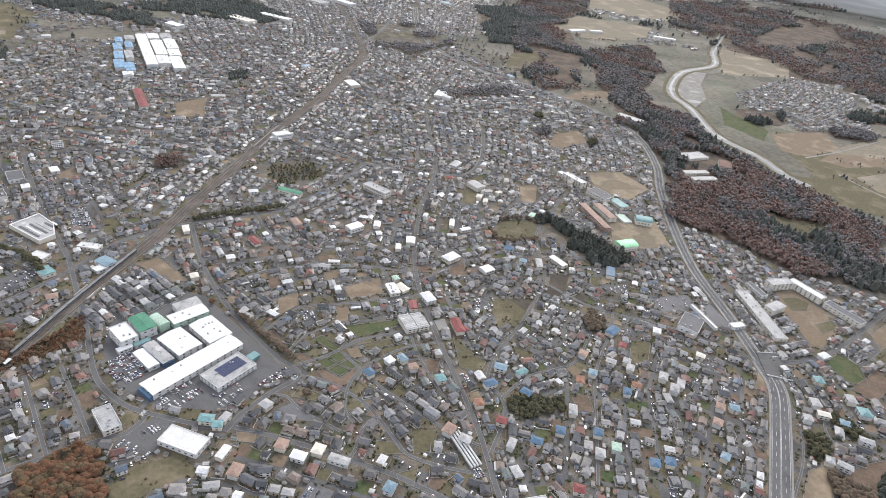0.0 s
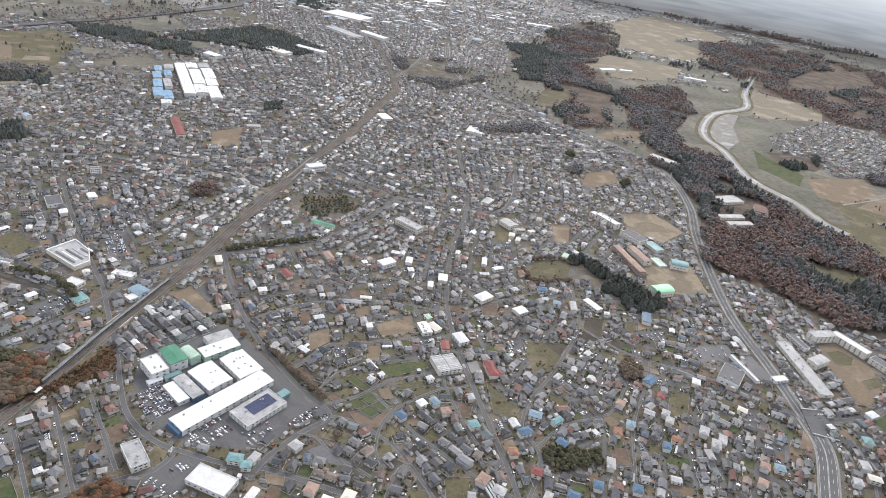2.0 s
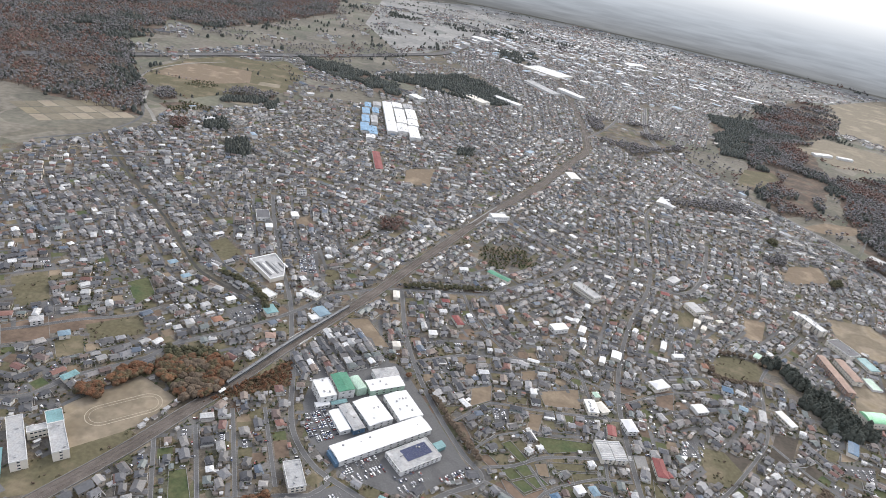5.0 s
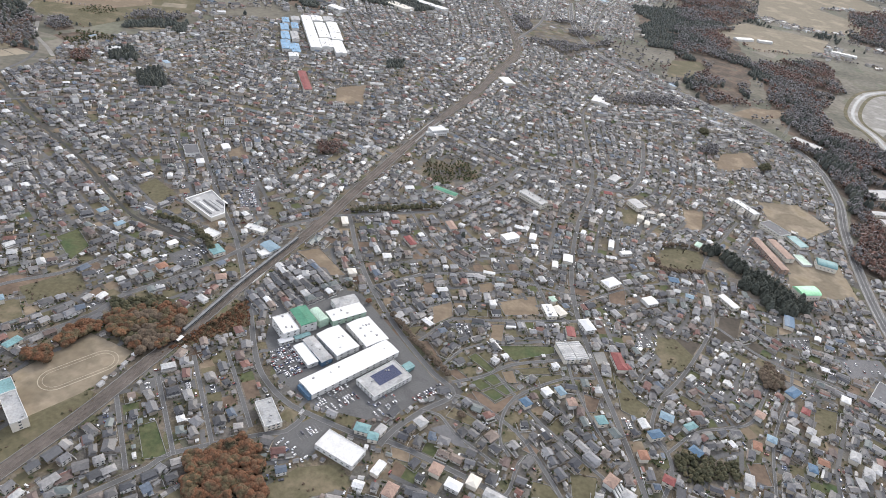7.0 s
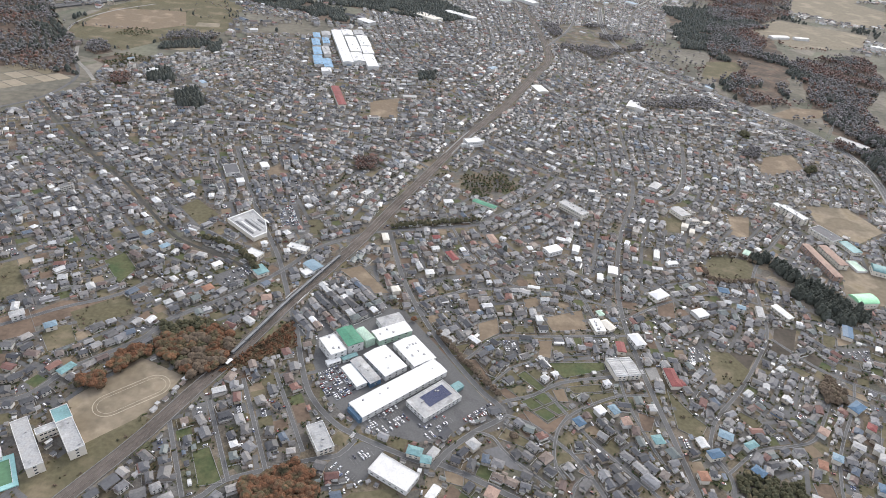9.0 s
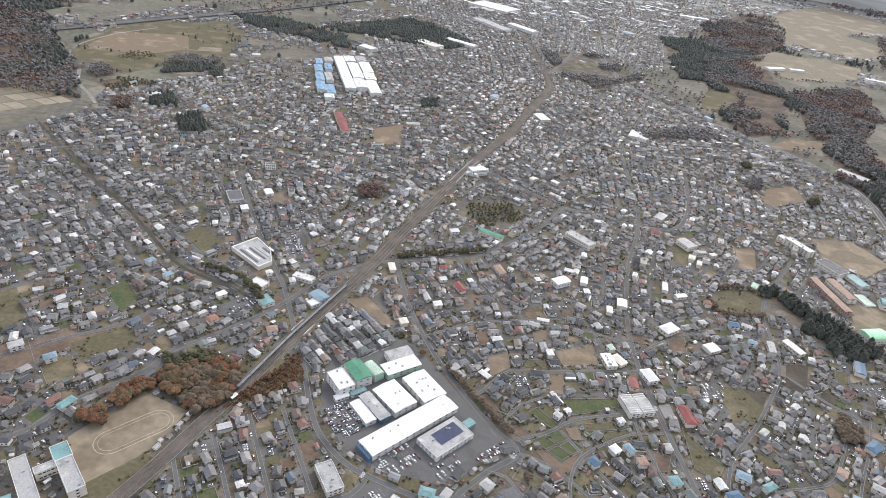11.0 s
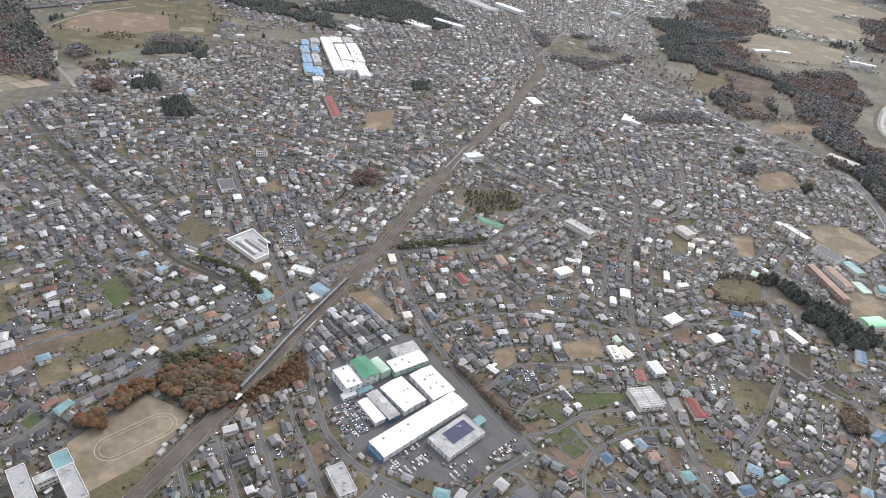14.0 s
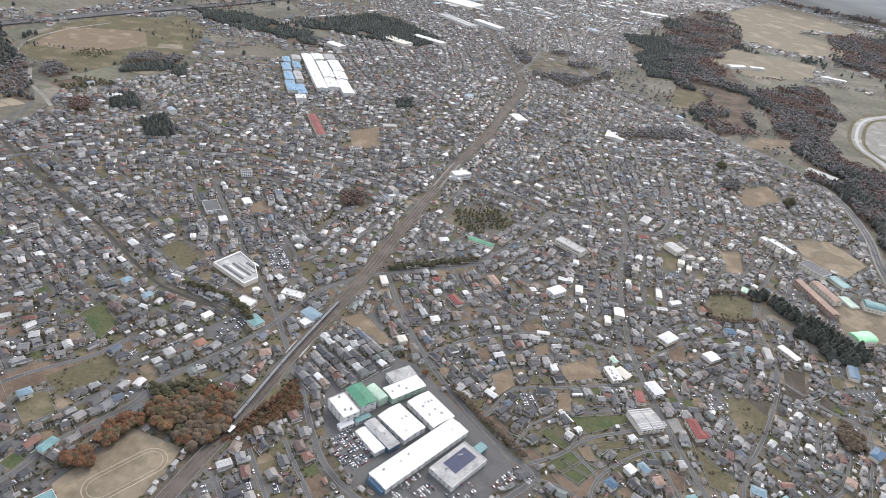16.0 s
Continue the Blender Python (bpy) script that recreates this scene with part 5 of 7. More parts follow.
for k, (x, y, w, d, hue) in enumerate(HOMES_A + HOMES_B + HOMES_C + HOMES_D + HOMES_E + HOMES_F):
    # each stands along the street nearest to it
    near_line = min((smooth_line(p, 12) for _, p in ROADS.values()), key=lambda q: np.hypot(q[:, 0] - x, q[:, 1] - y).min())
    i = int(np.hypot(near_line[:, 0] - x, near_line[:, 1] - y).argmin())
    a = normals(near_line)[i]
    turn = math.degrees(math.atan2(-a[0], a[1])) + (90 if pick.random() < 0.3 and w < 14 else 0)
    hue = pick.choice(("pale", "grey", "grey", "cream")) if hue == "white" and w < 14 and pick.random() < 0.8 else hue
    if x > 250 and y < 530 and hue in ("white", "pale"):
        hue, w = pick.choice(("grey", "cream", "grey", "pale")), min(w, 13)
    if w >= 14 and hue == "white":
        hue = pick.choice(("white", "pale", "pale", "cream", "grey"))
    flat = hue in ("white", "pale", "grey") and w >= 14
    hall("shop" if w >= 14 else "house", x, y, w, d, 5.6 if w < 14 else 4.4, turn, hue, pick.choice(("cream", "pale", "cream")), HUES[hue] + (" roofed long shop building in town" if w >= 14 else " roofed two-storey house in town"), "low" if flat else "hip", 2 if w < 14 else 1, 4.6, "shop" if w >= 14 else "house", group="" if w >= 14 else "coloured houses", sides="fb")

b = hall("shop", 194, 556, 25, 10, 5.5, -85, "red", "cream", "long house with dark red roof and wing", "hip", 2, 4.6, "shop", sides="fb")
part("wing", Shape().box(2, 10, 5, 11, 0, 4.4).mesh("wing", [M["cream"]]), b)
part("wing_roof", Shape().hip(2, 10, 3, 11, 4.4, 1.5, 3, 0).mesh("wing_roof", [M["red"]]), b, "dark red wing roof")
hall("shop", 436, 661, 24, 11, 5, 65, "blue", "cream", "shop with bright blue metal roof", "low", 1, 5, "shop", sides="fb")
hall("shop", 380, 536, 17, 10, 5, 35, "blue", "cream", "shop with bright blue metal roof", "hip", 1, 5, "shop", sides="fb")
hall("store", 370, 690, 27, 10, 4.5, -66, "pale", "cream", "long pale-roofed store beside the street", "low", 1, 5)
hall("store", 170, 611, 18, 12, 6, -72, "white", "pale", "white-roofed two-storey store by the street", "hip", 2, 5)
hall("store", 130, 631, 21, 12, 5, -78, "white", "cream", "white-roofed store with roof ridges", "low", 1, 5, vents=6)
hall("store", 149, 597, 16, 9, 5, 88, "red", "cream", "small shop with dull red roof", "low", 1, 5)
# cars in the large yards
pr = random.Random(9)
car_park([(-166, 523), (-146, 537), (-125, 507), (-138, 490), (-155, 499)], -52, 0.85, pr, aisle=6.5)
car_park([(-115, 466), (-84, 491), (-71, 474), (-102, 451)], 42, 0.6, pr, aisle=7)
car_park([(-25, 483), (3, 504), (10, 497), (-18, 473)], 42, 0.6, pr, aisle=7)
car_park([(-70, 470), (-45, 484), (-30, 478), (-51, 452)], 42, 0.5, pr, aisle=7)
car_park([(-128, 431), (-112, 444), (-100, 434), (-117, 418)], 40, 0.35, pr, aisle=7)
car_park([(-139, 417), (-129, 424), (-108, 409), (-107, 402), (-126, 406)], -35, 0.5, pr, aisle=7)
car_park([(-275, 833), (-252, 843), (-234, 791), (-256, 781)], -68, 0.7, pr, aisle=6.5)
car_park([(-307, 664), (-279, 693), (-267, 679), (-294, 647)], 46, 0.45, pr, aisle=7)
car_park([(690, 918), (750, 932), (800, 912), (790, 884), (726, 884)], 10, 0.5, pr, aisle=7)
car_park([(470, 602), (520, 606), (520, 590), (472, 576)], 5, 0.12, pr, aisle=7)

car_park([(17, 594), (35, 598), (38, 576), (24, 578)], 10, 0.6, pr, aisle=6.5)
car_park([(230, 611), (256, 621), (247, 592), (222, 588)], 15, 0.5, pr, aisle=7)
car_park([(415, 630), (451, 637), (441, 615), (412, 621)], 12, 0.5, pr, aisle=7)
car_park([(22, 360), (39, 350), (32, 338), (12, 343)], -32, 0.35, pr, aisle=6)
car_park([(585, 590), (592, 590), (586, 520), (578, 520)], 83, 0.6, pr, aisle=6)
car_park([(156, 360), (170, 362), (170, 350), (158, 348)], 14, 0.6, pr, aisle=6)
tagged(new("stall_lines", STALLS.mesh("stall_lines", [M["worn"]])), "white painted parking stall lines", "marking", kind="structure")

# the school pool
pool = base_at("swimming_pool", -384, 386, -55, "green-watered school pool with pale blue deck", "pool")
take_box(-384, 386, 34, 20, -55, 2)
deck = Shape()
for a in ((-17, 17, -10, -6.5), (-17, 17, 6.5, 10), (-17, -12.5, -6.5, 6.5), (12.5, 17, -6.5, 6.5)):
    deck.box(*a, 0, 1.0)
part("deck", deck.mesh("deck", [M["deck"]]), pool)
part("water", Shape().box(-12.5, 12.5, -6.5, 6.5, 0, .75).mesh("water", [M["pool"]]), pool)
part("edge", Shape().box(-12.7, 12.7, -6.7, -6.4, 1.0, 1.08).box(-12.7, 12.7, 6.4, 6.7, 1.0, 1.08).mesh("edge", [M["white"]]), pool)
hall("pool_house", -396, 402, 12, 6, 4, -55, "white", "white", "small white pool changing house", "flat", 0)


def oval(name, x, y, turn, length, width, line_w, label, look_="stubble_line"):
    """A chalked running track."""
    r, half = width / 2, (length - width) / 2
    pts = [(half + r * math.cos(a), r * math.sin(a)) for a in np.linspace(-math.pi / 2, math.pi / 2, 14)] + [(-half - r * math.cos(a), -r * math.sin(a)) for a in np.linspace(-math.pi / 2, math.pi / 2, 14)]
    pts.append(pts[0])
    ob = strip(name, np.array(pts), line_w / 2, -line_w / 2, 0.16, M[look_])
    ob.matrix_basis = pose(x, y, 0, 0, 0, turn)
    return tagged(ob, label, "track", kind="structure")


oval("running_track", -322, 477, 43, 66, 27, 0.8, "pale chalked oval running track")
oval("running_lane", -322, 477, 43, 59, 20, 0.5, "pale chalked inner lane line")
oval("school_track", 672, 556, -68, 84, 36, 5.0, "worn sandy oval running track", "tan")

# a train on the near track
line = smooth_line(RAIL, 4)
nn = normals(line)
s = np.r_[0, np.cumsum(np.hypot(*np.diff(line, axis=0).T))]
start = s[int(np.hypot(line[:, 0] + 250, line[:, 1] - 538).argmin())]
train = base_at("train", 0, 0, 0, "long silver commuter train with dark window bands", "train")
for k in range(10):
    u = start + 10 + k * 20.2
    x, y = np.interp(u, s, line[:, 0]), np.interp(u, s, line[:, 1])
    a, b_ = np.interp(u, s, nn[:, 0]), np.interp(u, s, nn[:, 1])
    m = pose(x + a * 2.2, y + b_ * 2.2, 0.65, 0, 0, math.degrees(math.atan2(-a, b_)))
    coach = part("coach", Shape().box(-9.8, 9.8, -1.4, 1.4, 0.9, 3.4, 0, True).box(-9.8, 9.8, -1.25, 1.25, 3.4, 3.65).box(-7, -4, -1.1, 1.1, 0, 0.9).box(4, 7, -1.1, 1.1, 0, 0.9).mesh("coach", [M["coach"]]), train, at=m)
    for side in (-1, 1):
        part("window_band", Shape().box(-9.2, 9.2, min(side * 1.4, side * 1.44), max(side * 1.4, side * 1.44), 2.0, 2.9).mesh("window_band", [M["glass"]]), coach)

hall("track_hut", -251, 527, 7, 3.5, 2.8, 62, "white", "darkg", "small white-roofed hut beside the tracks", "low", 0)
# concrete parapets where the railway bridges the street
for side in (-7.9, 7.4):
    i0 = int(np.hypot(line[:, 0] + 208, line[:, 1] - 640).argmin())
    tagged(strip("parapet", line[i0 - 3:i0 + 4], side + .5, side, 2.4, M["pale"], 2.3), "pale concrete parapet of the railway bridge", "parapet", kind="structure")

def pylon(x, y, turn, h):
    """A lattice mast with three pairs of arms."""
    e = base_at("pylon", x, y, turn, "grey steel lattice pylon with cable arms", "pylon")
    corner_ = [(-1, -1), (1, -1), (1, 1), (-1, 1)]
    wide_at = lambda z: 3.0 * (1 - z / h) + 0.5

    def bar(name, p, q, r):
        d = (Vector(q) - Vector(p)).normalized()
        t_ = d.orthogonal().normalized()
        b_ = d.cross(t_)
        v_ = [Vector(o) + t_ * r * a + b_ * r * c for o in (p, q) for a, c in corner_]
        part(name, mesh_of(name, v_, [(0, 1, 5, 4), (1, 2, 6, 5), (2, 3, 7, 6), (3, 0, 4, 7), (4, 5, 6, 7)], [M["grey"]]), e)

    for a, c in corner_:
        bar("leg", (3.5 * a, 3.5 * c, 0), (.5 * a, .5 * c, h), .14)
    for z in np.linspace(0, h * .86, 7):
        z2, w1, w2 = z + h * .14, wide_at(z), wide_at(z + h * .14)
        for (a, c), (a2, c2) in zip(corner_, corner_[1:] + corner_[:1]):
            bar("brace", (w1 * a, w1 * c, z), (w2 * a2, w2 * c2, z2), .09)
    for z in (.66, .8, .93):
        bar("arm", (-5, 0, z * h), (5, 0, z * h), .16)


for x, y in ((712, 1136), (749, 1329)):
        pylon(x, y, 40, 34)
# platforms of the station
for side, words in ((4.3, "long pale concrete station platform"), (-6.5, "long pale concrete station platform")):
    i0 = int(np.hypot(line[:, 0] + 0, line[:, 1] - 1107).argmin())
    seg = line[max(0, i0 - 14):i0 + 14]
    p = strip("platform", seg, side + 2.2, side, 1.6, M["kerb"], 1.4)
    tagged(p, words, "platform", kind="structure")


# ---- houses ----
def house_shape(w, d, h, style, rng):
    """Walls (0), roof (1) and windows (2) of a family house: a main block, mostly two storeys, and a lower wing."""
    s = Shape()
    low = style.startswith("skirt")
    style = style.replace("skirt_", "")
    s.box(-w / 2, w / 2, -d / 2, d / 2, 0, h, 0)
    ends = {"hip": d * 0.5, "gable": 0, "half": d * 0.28}[style]
    s.hip(-w / 2, w / 2, -d / 2, d / 2, h, d * rng.uniform(0.24, 0.36), ends, 1, 0.9)
    if low:  # a wider ground floor with a lean-to roof on two sides
        for x0, x1, y0, y1 in ((-w / 2 - 1.6, w / 2 + 1.2, -d / 2 - 2.2, -d / 2), (w / 2, w / 2 + 1.8, -d / 2, d / 2 - 1)):
            s.box(x0 + .4, x1 - .4, y0 + .4, y1, 0, 2.7, 0)
            out = x1 - x0 > y1 - y0
            v = [(x0, y0, 2.75), (x1, y0, 2.75), (x1, y1, 3.5 if out else 2.75), (x0, y1, 3.5)]
            if not out:
                v[0] = (x0, y0, 3.5)
            v += [(p, q, r - 0.18) for p, q, r in v]
            s.add(v, [(0, 1, 2, 3), (4, 5, 1, 0), (5, 6, 2, 1), (6, 7, 3, 2), (7, 4, 0, 3)], 1)
    elif rng.random() < 0.75:
        a, b, hb = w * rng.uniform(0.38, 0.6), rng.uniform(2.2, 4.4), rng.choice((3.0, h - .3))
        x = rng.choice((-1, 1)) * (w - a) / 2
        s.box(x - a / 2, x + a / 2, -d / 2 - b, -d / 2 + 0.2, 0, hb, 0)
        # the wing's own gable, its ridge running back into the main roof
        x0, x1, y0, y1, top = x - a / 2 - .45, x + a / 2 + .45, -d / 2 - b - .5, 0 if hb > 3.2 else -d / 2, hb + a * rng.uniform(.2, .3)
        v = [(x0, y0, hb), (x, y0, top), (x1, y0, hb), (x0, y1, hb), (x, y1, top), (x1, y1, hb)]
        v += [(p, q, r - .18) for p, q, r in v]
        s.add(v, [(0, 1, 4, 3), (1, 2, 5, 4), (7, 6, 9, 10), (8, 7, 10, 11), (6, 7, 1, 0), (7, 8, 2, 1), (6, 0, 3, 9), (2, 8, 11, 5)], 1)
        s.add([(x - a / 2, -d / 2 - b, hb - .2), (x + a / 2, -d / 2 - b, hb - .2), (x, -d / 2 - b, top - .2)], [(0, 1, 2)], 0)
    if style == "gable":
        for x, f in ((-w / 2, (0, 2, 1)), (w / 2, (0, 1, 2))):
            s.add([(x, -d / 2, h - .1), (x, d / 2, h - .1), (x, 0, h + d * .22)], [f], 0)
    for z in (0.9, 3.2) if h > 4 else (0.9,):
        for u, side in ((-0.27, 1), (0.26, 1), (0, -1)):
            y0 = side * d / 2
            if low and side < 0 and z < 2:
                continue
            s.box(u * w - 0.8, u * w + 0.8, min(y0, y0 + side * 0.06), max(y0, y0 + side * 0.06), z, z + 1.3, 2)
    s.box(-w / 2 - 0.06, -w / 2, -0.6, 0.6, h - 1.9, h - 0.8, 2)
    return s


def plain_shape(w, d, h, style, rng):
    """The same house with fewer faces, for the far streets."""
    s = Shape().box(-w / 2, w / 2, -d / 2, d / 2, 0, h, 0)
    s.hip(-w / 2, w / 2, -d / 2, d / 2, h, d * rng.uniform(0.24, 0.35), {"hip": d * 0.5, "gable": 0, "half": d * 0.28}[style], 1, 0.85)
    for z in (1.0, 3.2) if h > 4 else (1.0,):
        for u in (-.25, .2):
            s.add([(u * w - 1, -d / 2 - .06, z), (u * w + 1, -d / 2 - .06, z), (u * w + 1, -d / 2 - .06, z + 1.3), (u * w - 1, -d / 2 - .06, z + 1.3)], [(0, 1, 2, 3)], 2)
    if style != "hip":
        s.box(-w / 4, w / 3, -d / 2 - 2.4, -d / 2, 0, 2.9, 0)
        s.box(-w / 4 - .3, w / 3 + .3, -d / 2 - 2.8, -d / 2 + .1, 2.9, 3.15, 1)
    return s


def flat_shape(w, d, h):
    """A flat-roofed block with a parapet and a stair head."""
    s = Shape().box(-w / 2, w / 2, -d / 2, d / 2, 0, h, 0).box(-w / 2 + .4, w / 2 - .4, -d / 2 + .4, d / 2 - .4, h, h + .06, 1)
    for a in ((-w / 2, w / 2, -d / 2, -d / 2 + .3), (-w / 2, w / 2, d / 2 - .3, d / 2), (-w / 2, -w / 2 + .3, -d / 2, d / 2), (w / 2 - .3, w / 2, -d / 2, d / 2)):
        s.box(*a, h - .2, h + .6, 0)
    s.box(w * .2, w * .2 + 2.6, -1.3, 1.3, h, h + 2.2, 0)
    for z in np.arange(1, h - 1.5, 2.9):
        for u in np.arange(-w / 2 + 1.6, w / 2 - 1.5, 3.2):
            for y in (-d / 2 - .06, d / 2 + .06):
                q = [(u - 1, y, z), (u + 1, y, z), (u + 1, y, z + 1.4), (u - 1, y, z + 1.4)]
                s.add(q if y < 0 else q[::-1], [(0, 1, 2, 3)], 2)
    return s


hr = random.Random(11)
SHAPES = [house_shape(hr.uniform(7.2, 11.5), hr.uniform(5.6, 7.8), 3.1 if k % 5 == 4 else hr.uniform(4.5, 5.3), ("hip", "gable", "skirt_half", "gable", "skirt_hip", "half")[k % 6], hr) for k in range(18)]
PLAIN = [plain_shape(hr.uniform(7.2, 12.0), hr.uniform(5.8, 8.4), 3.1 if k % 5 == 4 else hr.uniform(4.4, 5.2), ("hip", "gable", "half")[k % 3], hr) for k in range(18)]
PLAIN += [flat_shape(14, 9, 6.2), flat_shape(18, 10, 9.0), flat_shape(11, 11, 6.0)]


def street_lines():
    lines = [(n, smooth_line(p, 6), w) for n, (w, p) in ROADS.items()] + [("rail", smooth_line(RAIL, 6), 22), ("bypass", smooth_line(BYPASS, 6), 24), ("canal", smooth_line(CANAL, 6), 12)]
    return lines


LINES = street_lines()
# the nearest line for each coarse cell, which rules how the rows of houses run there
GC = 8.0
gx, gy = np.arange(X0, X0 + NX * CELL, GC), np.arange(Y0, Y0 + NY * CELL, GC)
best, owner = np.full((len(gy), len(gx)), 1e9), np.full((len(gy), len(gx)), -1)
for k, (n, line, w) in enumerate(LINES):
    for x, y in line[::2]:
        i0, i1 = max(0, int((x - 650 - X0) / GC)), min(len(gx), int((x + 650 - X0) / GC))
        j0, j1 = max(0, int((y - 650 - Y0) / GC)), min(len(gy), int((y + 650 - Y0) / GC))
        if i0 >= i1 or j0 >= j1:
            continue
        d = np.hypot(gx[None, i0:i1] - x, gy[j0:j1, None] - y)
        near = d < best[j0:j1, i0:i1]
        best[j0:j1, i0:i1][near] = d[near]
        owner[j0:j1, i0:i1][near] = k

house_spots, lane_quads, car_spots, bush_spots, plot_quads = [], Shape(), [], [], {"grass": Shape(), "soil": Shape(), "olive": Shape(), "tan": Shape(), "lot": Shape()}


def quad_at(sh, x, y, turn, a, b, z=None):
    z = 0.056 + sum(len(q.f) for q in plot_quads.values()) % 47 * 0.0007 if z is None else z
    c, s = math.cos(turn), math.sin(turn)
    sh.add([(x + u * a * c - v * b * s, y + u * a * s + v * b * c, z) for u, v in ((-1, -1), (1, -1), (1, 1), (-1, 1))], [(0, 1, 2, 3)])


for k, (n, line, w) in enumerate(LINES):
    nn = normals(line)
    s = np.r_[0, np.cumsum(np.hypot(*np.diff(line, axis=0).T))]
    for side in (1, -1):
        off, row = w / 2 + 7.2, 0
        while off < 640:
            lane = row % 3 == 2
            u = hr.uniform(0, 6)
            while u < s[-1]:
                x, y = np.interp(u, s, line[:, 0]), np.interp(u, s, line[:, 1])
                a, b = np.interp(u, s, nn[:, 0]), np.interp(u, s, nn[:, 1])
                x, y = x + a * off * side, y + b * off * side
                i, j = int((x - X0) / GC), int((y - Y0) / GC)
                turn = math.atan2(-a, b)
                mine = 0 <= i < len(gx) and 0 <= j < len(gy) and owner[j, i] == k
                if lane:
                    if mine and is_free(x, y):
                        quad_at(lane_quads, x, y, turn, 4.3, 2.2, 0.2105 + 0.004 * (k % 5) + 0.002 * (int(u / 8) % 2))
                        take_disc(x, y, 2.6)
                    u += 8.0
                    continue
                if not mine:
                    u += 8
                    continue
                if u % 88 < 5.5:
                    if is_free(x, y):
                        quad_at(lane_quads, x, y, turn, 2.2, 7.2, 0.2145 + 0.003 * (k % 5) + 0.0015 * (row % 2))
                        take_disc(x, y, 2.4)
                    u += 6
                    continue
                p = hr.random() + max(-0.1, 0.45 * noise.noise(Vector((x / 75, y / 75, 1.7))) - 0.02)
                if fits(x, y, turn, 4.6, 4.2):
                    if p < (0.76 if y < 760 else 0.83):
                        r = turn + hr.choice((0, 0, math.pi, math.pi, math.pi / 2)) + hr.gauss(0, 0.2)
                        x, y = x + hr.gauss(0, 1.6), y + hr.gauss(0, 1.6)
                        house_spots.append((hr.randrange(18), x, y, 0.05, r, hr.uniform(.68, 1.1), hr.uniform(.72, 1.06), hr.uniform(.84, 1.02)))
                        take_disc(x, y, 5.2)
                        for q in range(hr.choice((0, 0, 1, 1)) if y < 1300 else hr.choice((0, 0, 0, 1))):
                            t = hr.uniform(0, 6.28)
                            bush_spots.append((hr.randrange(3), x + 6.6 * math.cos(t), y + 6.6 * math.sin(t), 0, t, hr.uniform(.7, 2.4), hr.uniform(.6, 1.1), hr.uniform(.6, 1.1)))
                        if hr.random() < 0.5:
                            car_spots.append((x - 6.9 * math.sin(turn), y + 6.9 * math.cos(turn), turn + hr.choice((0, math.pi / 2))))
                    elif p < 0.92:
                        kind = hr.choice(("grass", "soil", "olive", "olive", "tan"))
                        quad_at(plot_quads[kind], x, y, turn, 6, 6.2)
                        take_disc(x, y, 5.5)
                    elif p < 1.02:
                        quad_at(plot_quads["lot"], x, y, turn, 6, 6.2)
                        for q in range(4):
                            if hr.random() < 0.7:
                                car_spots.append((x + (q - 1.5) * 2.7 * math.cos(turn), y + (q - 1.5) * 2.7 * math.sin(turn), turn + math.pi / 2))
                        take_disc(x, y, 5.5)
                    else:
                        for q in range(2):
                            bush_spots.append((hr.randrange(3), x + hr.gauss(0, 3), y + hr.gauss(0, 3), 0, hr.uniform(0, 6), *[hr.uniform(0.9, 1.8)] * 3))
                        take_disc(x, y, 5.0)
                    u += hr.uniform(9.4, 12.2)
                else:
                    u += 3.0
            off += 8.4 if lane or row % 3 == 1 else 11.6
            row += 1
# the estate behind the works: double rows of small dark-roofed homes
c, q = math.cos(radians(-50)), math.sin(radians(-50))
for u in np.arange(-70, 80, 9.4):
    for v in (-50, -40, -25, -15, 0, 10, 25, 35, 50):
        x, y = -155 + u * c - v * q + hr.gauss(0, .5), 627 + u * q + v * c + hr.gauss(0, .5)
        if inside(ESTATE, np.array([x]), np.array([y]))[0]:
            house_spots.append((hr.choice((0, 1, 3, 5, 6, 7)), x, y, 0.05, radians(-50) + hr.choice((0, math.pi / 2, math.pi)) + hr.gauss(0, .05), hr.uniform(.78, .92), hr.uniform(.82, .98), hr.uniform(.95, 1.1)))
            if hr.random() < .6:
                car_spots.append((x - 6 * q, y + 6 * c, radians(-50)))
